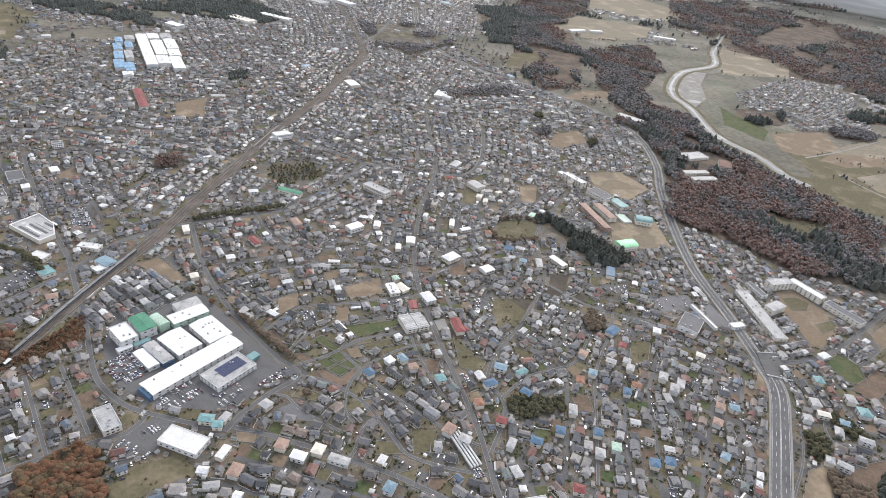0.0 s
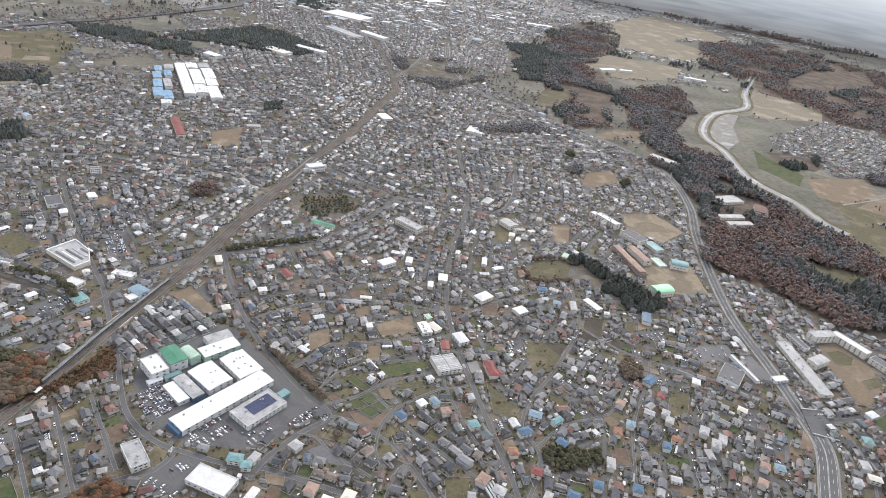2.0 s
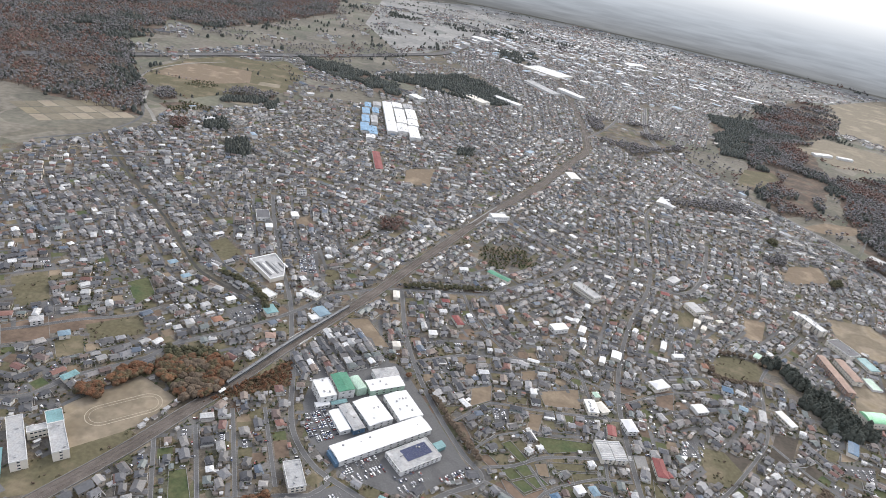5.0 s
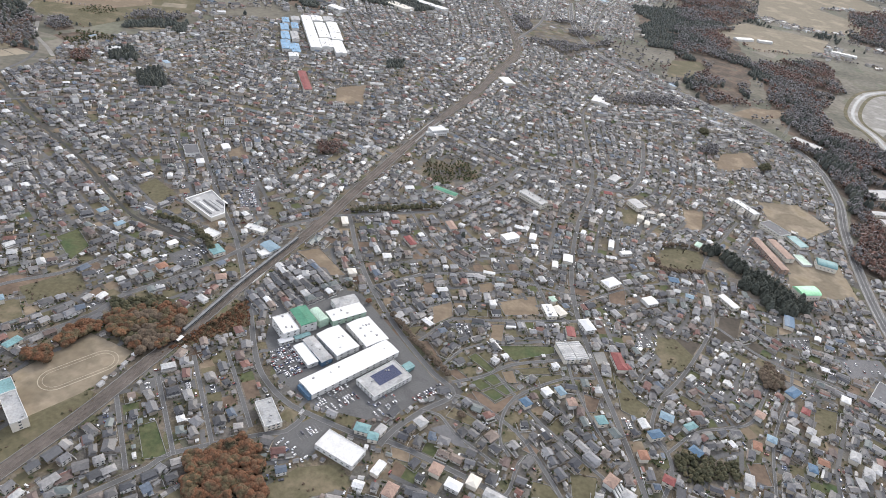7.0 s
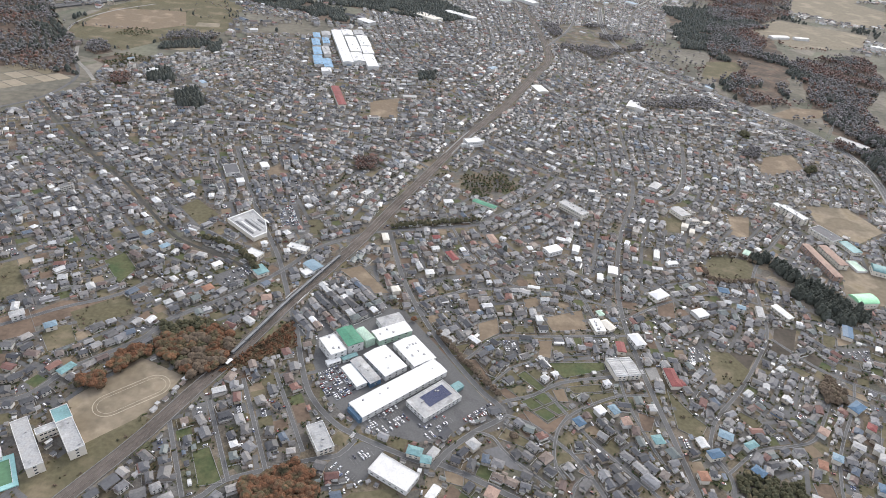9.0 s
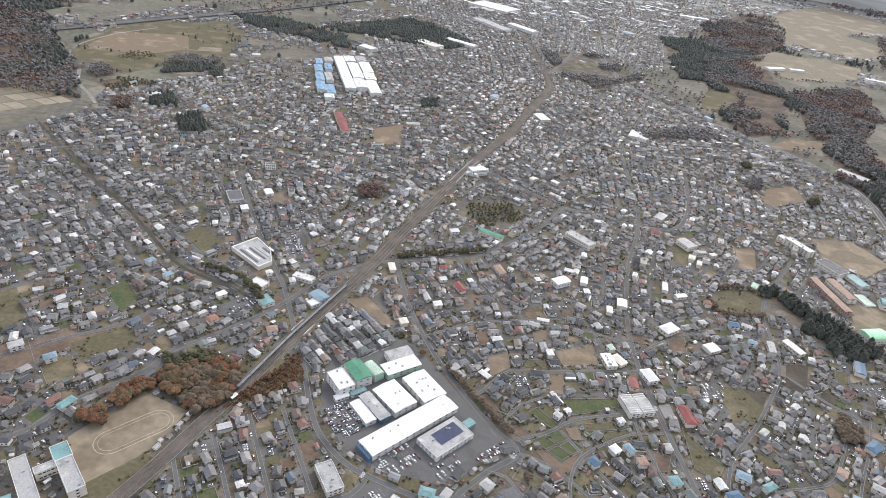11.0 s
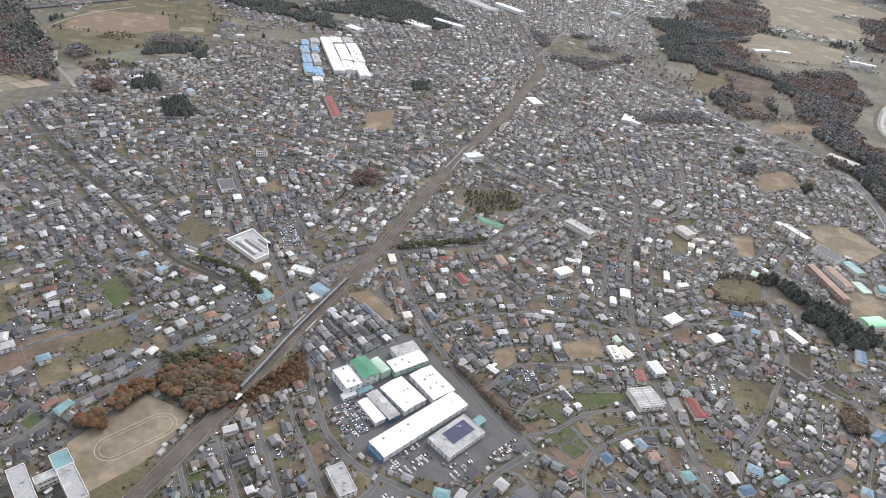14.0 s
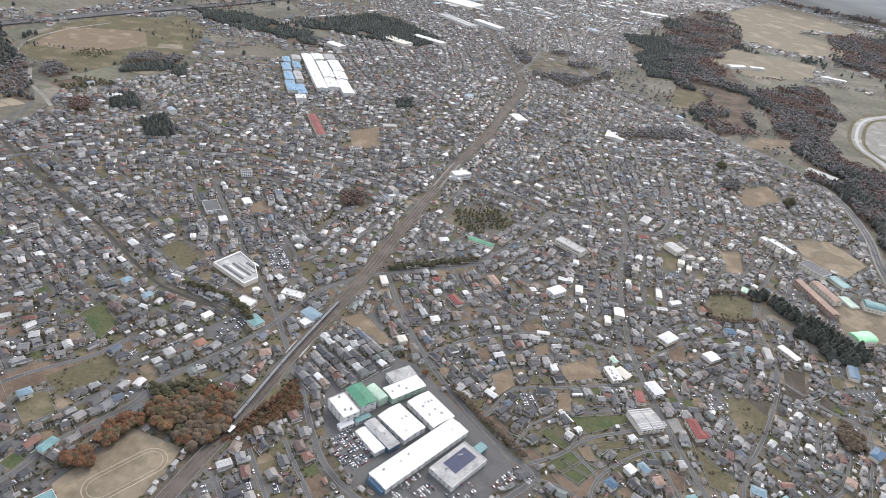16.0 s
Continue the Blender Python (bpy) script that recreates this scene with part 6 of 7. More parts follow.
# more homes, sheds and bushes wherever room is left between the rows
def filled(count, x0, x1, y0, y1):
    for _ in range(count):
        x, y = hr.uniform(x0, x1), hr.uniform(y0, y1)
        if not is_free(x, y):
            continue
        j, i = int((y - Y0) / GC), int((x - X0) / GC)
        line = LINES[owner[j, i]][1] if owner[j, i] >= 0 else LINES[0][1]
        q = int(((line - (x, y)) ** 2).sum(1).argmin())
        d = line[min(q + 1, len(line) - 1)] - line[max(q - 1, 0)]
        turn = math.atan2(d[1], d[0])
        p = hr.random() + max(-.1, 0.4 * noise.noise(Vector((x / 75, y / 75, 1.7))))
        if p < 0.75 and fits(x, y, turn, 4.3, 3.9):
            house_spots.append((hr.randrange(18), x, y, 0.05, turn + hr.choice((0, math.pi, math.pi, math.pi / 2)), hr.uniform(.75, 1.0), hr.uniform(.78, 1.0), hr.uniform(.85, 1.05)))
            take_disc(x, y, 5.0)
        elif p < 0.9 and fits(x, y, turn, 2.0, 1.6):
            shed_spots.append((0, x, y, 0.05, turn, hr.uniform(.7, 1.5), hr.uniform(.7, 1.3), hr.uniform(.8, 1.2)))
            take_disc(x, y, 2.2)
        elif p < 1.0 and hr.random() < 0.4:
            bush_spots.append((hr.randrange(3), x, y, 0, hr.uniform(0, 6), hr.uniform(.6, 2.2), hr.uniform(.5, 1.0), hr.uniform(.5, 1.1)))
            take_disc(x, y, 1.2)
        elif fits(x, y, turn, 1.5, 2.4):
            car_spots.append((x, y, turn + math.pi / 2))
            take_disc(x, y, 2.2)


shed_spots = []
wall_spots = [(0, h[1], h[2], 0.05, h[4], 1, 1, 1) for h in house_spots if h[2] < 1000 and hr.random() < 0.7]
filled(36000, -520, 700, 300, 700)
filled(22000, -800, 780, 700, 1500)
filled(7000, -500, 600, 1500, 2400)
shed = Shape().box(-2, 2, -1.5, 1.5, 0, 2.3, 0)
shed.hip(-2, 2, -1.5, 1.5, 2.3, .4, 0, 1, .2, .1)
tagged(scatter("garden_sheds", [shed], shed_spots, [M["wall"], M["roof"]]), "small garden sheds and garages between houses", "sheds", kind="stuff")
yard_wall = Shape().box(-6.2, 6.2, -6.3, -6.12, 0, 1.1).box(-6.3, -6.12, -6.12, 5, 0, 1.1)
tagged(scatter("garden_walls", [yard_wall], wall_spots, [M["yard"]]), "low pale block walls round the gardens", "walls", kind="stuff")

if lane_quads.f:
    tagged(new("side_streets", lane_quads.mesh("side_streets", [M["lane"]])), "narrow grey asphalt side streets", "road", kind="structure")
for kind, sh in plot_quads.items():
    if sh.f:
        tagged(new("plot_" + kind, sh.mesh("plot_" + kind, [M["asphalt" if kind == "lot" else kind]])), "small open plots between the houses", "ground", kind="structure")

# the nearest houses are things of their own with parts, the rest one joined spread
EYE_LAND = (-60, 330)
house_spots.sort(key=lambda h: math.hypot(h[1] - EYE_LAND[0], h[2] - EYE_LAND[1]))
near, far = house_spots[:300], house_spots[300:]
models = []
for k, sh in enumerate(SHAPES):
    e = new("house")
    part("wall", sh.only(0).mesh("wall", [M["wall_o"]]), e)
    part("roof", sh.only(1).mesh("roof", [M["roof_o"]]), e)
    win = sh.only(2)
    for q in range(0, len(win.f), 5):
        one = Shape()
        for f in win.f[q:q + 5]:
            one.add([win.v[i] for i in f], [(0, 1, 2, 3)])
        part("window", one.mesh("window", [M["glass"]]), e)
    tagged(e, ("two-storey family house with a tiled roof" if k % 5 != 4 else "low one-storey house with a tiled roof"), "house", "houses of the town")
    models.append(e)
for k, x, y, z, r, sx, sy, sz in near:
    copy_thing(models[k], pose(x, y, z, 0, 0, math.degrees(r))).scale = (sx, sy, sz)
for e in models:
    for o in (*e.children_recursive, e):
        bpy.data.objects.remove(o)
close, far = [h for h in far if h[2] < 820], [h for h in far if h[2] >= 820]
tagged(scatter("street_houses", SHAPES, close, [M["wall"], M["roof"], M["glass"]]), "rows of small houses with grey tiled roofs", "houses", kind="stuff")
far = [((18 + hr.randrange(3) if hr.random() < 0.06 and h[2] > 600 else h[0]), *h[1:]) for h in far]
tagged(scatter("town_houses", PLAIN, far, [M["wall"], M["roof"], M["glass"]]), "thousands of small tiled-roof houses", "houses", kind="stuff")


# ---- trees ----
def ball(divide):
    """The corners and faces of an icosahedron with split faces."""
    bm = bmesh.new()
    bmesh.ops.create_icosphere(bm, subdivisions=divide, radius=1.0)
    bm.verts.index_update()
    out = [tuple(v.co) for v in bm.verts], [tuple(v.index for v in f.verts) for f in bm.faces]
    bm.free()
    return out


BALL = ball(2)


def crown_shape(kind, rng):
    """A near tree: trunk and limbs (0), rounded lobes of foliage with ragged skin and loose sprays (1)."""
    s = Shape()
    tall, wide, count = {"conifer": (13, 3.9, 7), "shrub": (7.5, 3.3, 8)}.get(kind, (10.5, 4.6, 12))
    r0 = tall * .02 + .06
    limbs = [((0, 0, 0), (0, 0, tall * .7), r0, r0 * .4)] + [((0, 0, tall * .3), (wide * .6 * math.cos(a), wide * .6 * math.sin(a), tall * .65), r0 * .5, r0 * .15) for a in (.4, 2.4, 4.5)]
    for (x0, y0, z0), (x1, y1, z1), ra, rb in limbs:
        v = [(x + r * math.cos(1.2566 * i), y + r * math.sin(1.2566 * i), z) for x, y, z, r in ((x0, y0, z0, ra), (x1, y1, z1, rb)) for i in range(5)]
        s.add(v, [(i, (i + 1) % 5, 5 + (i + 1) % 5, 5 + i) for i in range(5)], 0)
    for k in range(count):
        if kind == "conifer":
            u = k / (count - 1)
            c, lr = Vector((rng.gauss(0, .5), rng.gauss(0, .5), tall * (.2 + .66 * u))), wide * (1.0 - .68 * u)
        else:
            a, u = 2.4 * k + rng.uniform(-.4, .4), math.sqrt(k / count)
            c, lr = Vector((wide * .68 * u * math.cos(a), wide * .68 * u * math.sin(a), tall * (.78 - .3 * u + rng.uniform(-.05, .05)))), wide * rng.uniform(.46, .66)
        seed = Vector((rng.uniform(0, 99), rng.uniform(0, 99), 0))
        skin = []
        for p in BALL[0]:
            p = Vector(p)
            q = c + Vector((p.x, p.y, p.z * (.85 if kind != "conifer" else 1.1))) * lr * (1 + .26 * noise.noise(p * 1.9 + seed) + .22 * noise.noise(p * 5 + seed))
            skin.append(q)
        s.add(skin, BALL[1], 1)
        for i in range(8 if kind == "conifer" else 22):
            p = Vector((rng.gauss(0, 1), rng.gauss(0, 1), rng.gauss(.5, 1))).normalized()
            m, size = c + Vector((p.x, p.y, p.z * .85)) * lr * rng.uniform(.9, 1.18), wide * rng.uniform(.055, .12)
            t = (p.orthogonal().normalized() + p * rng.uniform(-.5, .8)).normalized()
            b_ = p.cross(t)
            s.add([m + t * size, m + b_ * size * .8, m - t * size, m - b_ * size * .8 + p * size * .5], [(0, 1, 2), (0, 2, 3)], 1)
    return s


def tree_shape(kind, rng, leaves):
    """A tapered trunk with limbs (0) and a crown of loose leaf clumps (1)."""
    s = Shape()
    tall = {"conifer": 12.5, "shrub": 4.5}.get(kind, 10.5)
    wide = {"conifer": 3.9, "shrub": 2.1}.get(kind, 4.2)
    r0 = tall * 0.02 + 0.06
    for (x0, y0, z0), (x1, y1, z1), ra, rb in [((0, 0, 0), (0, 0, tall * 0.7), r0, r0 * 0.4)] + [((0, 0, tall * 0.35), (wide * .6 * math.cos(a), wide * .6 * math.sin(a), tall * 0.7), r0 * .5, r0 * .15) for a in (0.4, 2.4, 4.5) if leaves > 40]:
        n = 4 if leaves > 20 else 3
        v = [(x0 + ra * math.cos(6.283 * i / n), y0 + ra * math.sin(6.283 * i / n), z0) for i in range(n)] + [(x1 + rb * math.cos(6.283 * i / n), y1 + rb * math.sin(6.283 * i / n), z1) for i in range(n)]
        s.add(v, [(i, (i + 1) % n, n + (i + 1) % n, n + i) for i in range(n)], 0)
    lobes = [(rng.gauss(0, wide * .35), rng.gauss(0, wide * .35), tall * rng.uniform(.5, .85), wide * rng.uniform(.4, .65)) for _ in range(5)]
    core = [(0, 0, 1)] + [(.894 * math.cos(1.2566 * i), .894 * math.sin(1.2566 * i), .447) for i in range(5)] + [(.894 * math.cos(1.2566 * i + .628), .894 * math.sin(1.2566 * i + .628), -.447) for i in range(5)] + [(0, 0, -1)]
    sides = [(0, 1 + i, 1 + (i + 1) % 5) for i in range(5)] + [(1 + i, 6 + i, 1 + (i + 1) % 5) for i in range(5)] + [(1 + (i + 1) % 5, 6 + i, 6 + (i + 1) % 5) for i in range(5)] + [(11, 6 + (i + 1) % 5, 6 + i) for i in range(5)]
    if kind == "conifer":
        n = 7
        v = [(wide * rng.uniform(.6, .95) * math.cos(6.283 * i / n), wide * rng.uniform(.6, .95) * math.sin(6.283 * i / n), tall * rng.uniform(.1, .22)) for i in range(n)]
        v += [(p[0] * rng.uniform(.75, 1.0), p[1] * rng.uniform(.75, 1.0), tall * rng.uniform(.42, .55)) for p in v]
        v += [(p[0] * rng.uniform(.4, .62), p[1] * rng.uniform(.4, .62), tall * rng.uniform(.72, .84)) for p in v[n:]] + [(0, 0, tall * .93)]
        s.add(v, [(r + i, r + (i + 1) % n, r + n + (i + 1) % n, r + n + i) for r in (0, n) for i in range(n)] + [(2 * n + i, 2 * n + (i + 1) % n, 3 * n) for i in range(n)], 1)
    else:
        for lx, ly, lz, lr in lobes if leaves > 40 else [(0, 0, tall * .62, wide * .62)]:
            jag = [rng.uniform(.62, 1.05) for _ in core]
            s.add([(lx + p[0] * lr * q, ly + p[1] * lr * q, lz + p[2] * lr * q * .8) for p, q in zip(core, jag)], sides, 1)
    for k in range(leaves):
        if kind == "conifer":
            z = rng.uniform(0.12, 1.0)
            rad, a = wide * (1.05 - z) * rng.uniform(0.6, 1.05), rng.uniform(0, 6.283)
            c = Vector((rad * math.cos(a), rad * math.sin(a), z * tall))
            size = wide * 0.34 * (1.25 - z)
        else:
            lx, ly, lz, lr = lobes[k % 5]
            q = Vector((rng.gauss(0, 1), rng.gauss(0, 1), rng.gauss(0.25, 1))).normalized() * lr * rng.uniform(0.75, 1.1)
            c = Vector((lx, ly, lz)) + Vector((q.x, q.y, q.z * 0.8))
            size = wide * 0.24 * rng.uniform(0.6, 1.3)
        size *= (60 / max(leaves, 14)) ** 0.35
        n = Vector((c.x * 0.25 + rng.gauss(0, 0.6), c.y * 0.25 + rng.gauss(0, .6), 0.9 + rng.gauss(0, .4))).normalized()
        t = n.orthogonal().normalized()
        t.rotate(Matrix.Rotation(rng.uniform(0, 6.283), 3, n))
        b = n.cross(t)
        m = [c + t * size * rng.uniform(.7, 1.2), c + b * size * rng.uniform(.7, 1.2), c - t * size * rng.uniform(.7, 1.2), c - b * size * rng.uniform(.7, 1.2)]
        top = c + n * size * 0.5
        s.add([*m, top], [(0, 1, 4), (1, 2, 4), (2, 3, 4), (3, 0, 4)], 1)
    return s


tr = random.Random(5)
TREES = {(kind, size): [tree_shape(kind, tr, n) for _ in range(3)] for kind in ("rust", "bare", "conifer", "shrub") for size, n in (("mid", 15), ("far", 2), ("tiny", 1))}
for kind in ("rust", "bare", "conifer", "shrub"):
    TREES[kind, "near"] = [crown_shape(kind, tr) for _ in range(3)]
LEAF = {"rust": "amber", "bare": "twigs", "conifer": "needles", "shrub": "leafy"}


def fill(outline, gap, rng):
    p = np.array(outline, float)
    out, row = [], 0
    y = p[:, 1].min()
    while y < p[:, 1].max():
        x = p[:, 0].min() + (row % 2) * gap / 2
        while x < p[:, 0].max():
            out.append((x + rng.uniform(-.38, .38) * gap, y + rng.uniform(-.38, .38) * gap))
            x += gap
        y += gap * 0.87
        row += 1
    out = np.array(out)
    if len(out) > 150 and gap > 6.5:  # a large wood has a ragged edge
        sway = np.array([(noise.noise(Vector((x / 45, y / 45, .5))), noise.noise(Vector((x / 45, y / 45, 7.5)))) for x, y in out]) * 24
        out = out[inside(outline, out[:, 0] + sway[:, 0], out[:, 1] + sway[:, 1])]
        return out[[noise.noise(Vector((x / 60, y / 60, 2.2))) < 0.45 and (x < 0 or y < 1300 or noise.noise(Vector((x / 130, y / 130, 5.2))) < 0.26) for x, y in out]]
    return out[inside(outline, out[:, 0], out[:, 1])]


MIX = {"mixed": ("rust", "bare", "bare", "rust", "conifer")}
WORDS = {"rust": "rust-brown autumn trees in full leaf", "bare": "grey-brown bare winter trees", "conifer": "dark green cedar wood", "shrub": "olive-green evergreen trees and bushes", "grove": "grove of rust-brown and olive-green trees", "mixed": "wood of bare, rust-brown and dark trees"}
for name, (kind, gap, outline) in WOODS.items():
    pts = fill(outline, gap, tr)
    for glade in GLADES:
        pts = pts[~inside(glade, pts[:, 0], pts[:, 1])]
    grow = gap / 6.0 if gap < 9.5 else gap / 7.5
    if len(pts) <= 30 and kind != "mixed" and max(p[1] for p in outline) < 800:
        tree_models = []
        for own, sh in [(q, sh) for q in (("rust", "shrub") if kind == "grove" else (kind,)) for sh in TREES[q, "near"]]:
            e = new("tree")
            part("trunk", sh.only(0).mesh("trunk", [M["bark"]]), e)
            part("crown", sh.only(1).mesh("crown", [M[LEAF[own]]]), e)
            tree_models.append(tagged(e, {"rust": "broad tree with rust-brown autumn leaves"}.get(own, "evergreen tree with olive-green leaves"), "tree", "trees of the groves"))
        for x, y in pts:
            back_row = kind == "grove" and (x + 300) * -0.3 + (y - 545) + tr.gauss(0, 7) > 12
            c = copy_thing(tree_models[tr.randrange(3) + 3 * back_row], pose(x, y, 0, 0, 0, tr.uniform(0, 360)))
            c.scale = [tr.uniform(0.8, 1.25) * (1.9 if back_row else 1)] * 3
        for e in tree_models:
            for o in (*e.children_recursive, e):
                bpy.data.objects.remove(o)
        continue
    size = "near" if pts[:, 1].mean() < 620 or name == "wood_cedar" else "mid" if pts[:, 1].mean() < 1400 else "far"
    # patches of one kind of tree run through a mixed wood
    kinds = ("rust", "bare", "conifer", "shrub")
    rows = []
    for x, y in pts:
        if kind == "grove":
            g = noise.noise(Vector((x / 16, y / 16, 3.3)))
            k = "shrub" if (x + 300) * -0.3 + (y - 545) + tr.gauss(0, 6) > 14 or g < -.42 else "rust" if g > -.2 or x < -308 else "bare"
        elif kind == "mixed":
            g = noise.noise(Vector((x / 110, y / 110, 3.3))) + tr.uniform(-.25, .25)
            k = "conifer" if g < -0.28 else "bare" if g < (0.02 if y < 1200 else 0.12) else "rust"
        else:
            k = kind
        q = grow * tr.uniform(0.75, 1.25)
        rows.append((kinds.index(k) * 3 + tr.randrange(3), x, y, -0.3, tr.uniform(0, 6.28), q, q, q * tr.uniform(.8, 1.1) * (.62 if k == "conifer" and size == "far" else 1)))
    shapes = []
    for i, k in enumerate(kinds):
        for sh in TREES[k, size]:
            c = Shape()
            c.v, c.f, c.m = sh.v, sh.f, [0 if q == 0 else 1 + i for q in sh.m]
            shapes.append(c)
    tagged(scatter(name, shapes, rows, [M["bark"]] + [M[LEAF[k] if size == "near" else k] for k in kinds], True), WORDS[kind], "wood", kind="stuff")
def tree_row(pts, kind, gap, low, high, words):
    """A row of single trees along a line."""
    line = smooth_line(pts, 2)
    s = np.r_[0, np.cumsum(np.hypot(*np.diff(line, axis=0).T))]
    row_models = []
    for sh in TREES[kind, "near"][:2]:
        e = new("tree")
        part("trunk", sh.only(0).mesh("trunk", [M["bark"]]), e)
        part("crown", sh.only(1).mesh("crown", [M[LEAF[kind]]]), e)
        row_models.append(tagged(e, words, "tree", "trees along the streets"))
    for u in np.arange(gap / 2, s[-1] + .1, gap):
        x, y = np.interp(u, s, line[:, 0]) + tr.gauss(0, .8), np.interp(u, s, line[:, 1]) + tr.gauss(0, .8)
        c = copy_thing(row_models[tr.randrange(2)], pose(x, y, 0, 0, 0, tr.uniform(0, 360)))
        c.scale = [tr.uniform(low, high)] * 3
    for e in row_models:
        for o in (*e.children_recursive, e):
            bpy.data.objects.remove(o)


tree_row([(-119, 806), (-81, 817), (-35, 832), (3, 846)], "shrub", 6.5, 0.8, 1.3, "dark evergreen tree beside the street")
tree_row([(-352, 737), (-318, 728), (-283, 706), (-262, 676)], "shrub", 7, 1.0, 1.6, "dark evergreen tree beside the canal")
tree_row([(-49, 596), (-18, 552), (12, 512)], "bare", 6, 0.6, 0.85, "purple-brown bare tree beside the works")
tree_row([(-180, 610), (-135, 637), (-98, 642)], "shrub", 7, 0.5, 0.9, "dark evergreen tree behind the works")
tree_row([(320, 813), (363, 816), (384, 799)], "bare", 7, 0.5, 0.75, "bare brown tree beside the pond lot")
tree_row([(363, 753), (306, 748), (296, 787)], "bare", 7, 0.6, 0.9, "bare brown tree beside the pond lot")
tree_row([(32, 767), (37, 770)], "conifer", 6, 0.8, 1.0, "dark conifer tree among the houses")
tree_row([(605, 1126), (617, 1130)], "shrub", 5, 1.8, 2.4, "dark evergreen tree among the houses")
tree_row([(540, 1275), (553, 1280)], "shrub", 5, 1.8, 2.4, "dark evergreen tree among the houses")
tree_row([(20, 461), (23, 463)], "bare", 4, 0.7, 0.9, "bare grey-brown tree in a yard")
tree_row([(-76, 612), (-74, 618)], "rust", 6, 0.6, 0.8, "rust-brown tree among the houses")
tree_row([(-205, 590), (-222, 560), (-240, 530)], "rust", 9, 0.4, 0.6, "low rust-brown tree in the railway scrub")


def sh_bush(sh):
    """A low bush: the crown alone, set on the ground."""
    low = Shape()
    for f, k in zip(sh.f, sh.m):
        if k:
            low.add([(sh.v[i][0], sh.v[i][1], max(0, sh.v[i][2] - 1.6)) for i in f], [tuple(range(len(f)))], 1)
    return low


pts = fill(FIELDS["brush"][1], 3.4, tr)
tagged(scatter("railway_scrub", [sh_bush(s_) for s_ in TREES["shrub", "mid"]], [(tr.randrange(3), x, y, 0, tr.uniform(0, 6), *[tr.uniform(.5, 1.2)] * 3) for x, y in pts], [M["bark"], M["amber"]]), "low rust-brown scrub beside the railway", "bushes", kind="stuff")
# bushes and young trees on the rough grass
rough, fresh = [], []
for name, (m, outline) in FIELDS.items():
    if m == "olive" and max(p[1] for p in outline) < 860 and name not in ("oval_lawn", "oval_green"):
        for x, y in fill(outline, 5.5, tr):
            if noise.noise(Vector((x / 14, y / 14, 9.1))) > 0.22:
                s_ = tr.uniform(.25, .75)
                (rough if tr.random() < .6 else fresh).append((tr.randrange(3), x, y, 0, tr.uniform(0, 6), s_ * tr.uniform(1, 1.6), s_, s_))
tagged(scatter("rough_bushes", [sh_bush(s_) for s_ in TREES["shrub", "mid"]], rough, [M["bark"], M["twigs"]]), "brown bare bushes on rough grass", "bushes", kind="stuff")
tagged(scatter("green_bushes", [sh_bush(s_) for s_ in TREES["shrub", "mid"]], fresh, [M["bark"], M["leafy"]]), "olive-green bushes on rough grass", "bushes", kind="stuff")
if bush_spots:
    tagged(scatter("garden_bushes", [sh_bush(s_) for s_ in TREES["shrub", "tiny"]], bush_spots, [M["bark"], M["shrub"]]), "small evergreen garden trees and clipped bushes", "bushes", kind="stuff")


# ---- cars ----
def car_shape():
    s = Shape()
    prof = [(-2.15, .35), (2.15, .35), (2.15, .75), (1.2, .9), (-2.0, .98), (-2.15, .8)]
    v = [(x, -.82, z) for x, z in prof] + [(x, .82, z) for x, z in prof]
    n = len(prof)
    s.add(v, [(i, (i + 1) % n, n + (i + 1) % n, n + i) for i in range(n)] + [tuple(range(n))[::-1], tuple(range(n, 2 * n))], 0)
    v = [(-1.9, -.76, .95), (1.25, -.76, .9), (1.25, .76, .9), (-1.9, .76, .95), (-1.6, -.62, 1.42), (.5, -.62, 1.42), (.5, .62, 1.42), (-1.6, .62, 1.42)]
    s.add(v, [(0, 1, 5, 4), (1, 2, 6, 5), (2, 3, 7, 6), (3, 0, 4, 7)], 1)
    s.add([(-1.65, -.66, 1.42), (.55, -.66, 1.42), (.55, .66, 1.42), (-1.65, .66, 1.42), (-1.6, -.6, 1.5), (.5, -.6, 1.5), (.5, .6, 1.5), (-1.6, .6, 1.5)], [(0, 1, 5, 4), (1, 2, 6, 5), (2, 3, 7, 6), (3, 0, 4, 7), (4, 5, 6, 7)], 0)
    return s


CAR = car_shape()
car_spots = PARKED + car_spots
wheel = Shape()
wheel.add([(.31 * math.cos(6.283 * i / 10), y, .31 * math.sin(6.283 * i / 10)) for y in (-.1, .1) for i in range(10)], [(i, (i + 1) % 10, 10 + (i + 1) % 10, 10 + i) for i in range(10)] + [tuple(range(10)), tuple(range(19, 9, -1))], 0)
car_spots.sort(key=lambda c: math.hypot(c[0] - EYE_LAND[0], c[1] - EYE_LAND[1]))
model = new("car")
part("body", CAR.only(0).mesh("body", [M["car"]]), model)
part("cabin_glass", CAR.only(1).mesh("cabin_glass", [M["glass"]]), model)
wm = wheel.mesh("wheel", [M["tyre"]])
for a in (-1.35, 1.35):
    for b in (-.78, .78):
        part("wheel", wm, model, at=pose(a, b, .31))
tagged(model, "small parked passenger car with dark windows", "car", "parked cars")
for x, y, r in car_spots[:150]:
    copy_thing(model, pose(x, y, 0.1, 0, 0, math.degrees(r)))
for o in (*model.children_recursive, model):
    bpy.data.objects.remove(o)
far_cars = [(0, x, y, 0.1, r, 1, 1, 1) for x, y, r in car_spots[150:]]
plain_car = Shape().box(-2.1, 2.1, -.82, .82, .3, .95, 0)
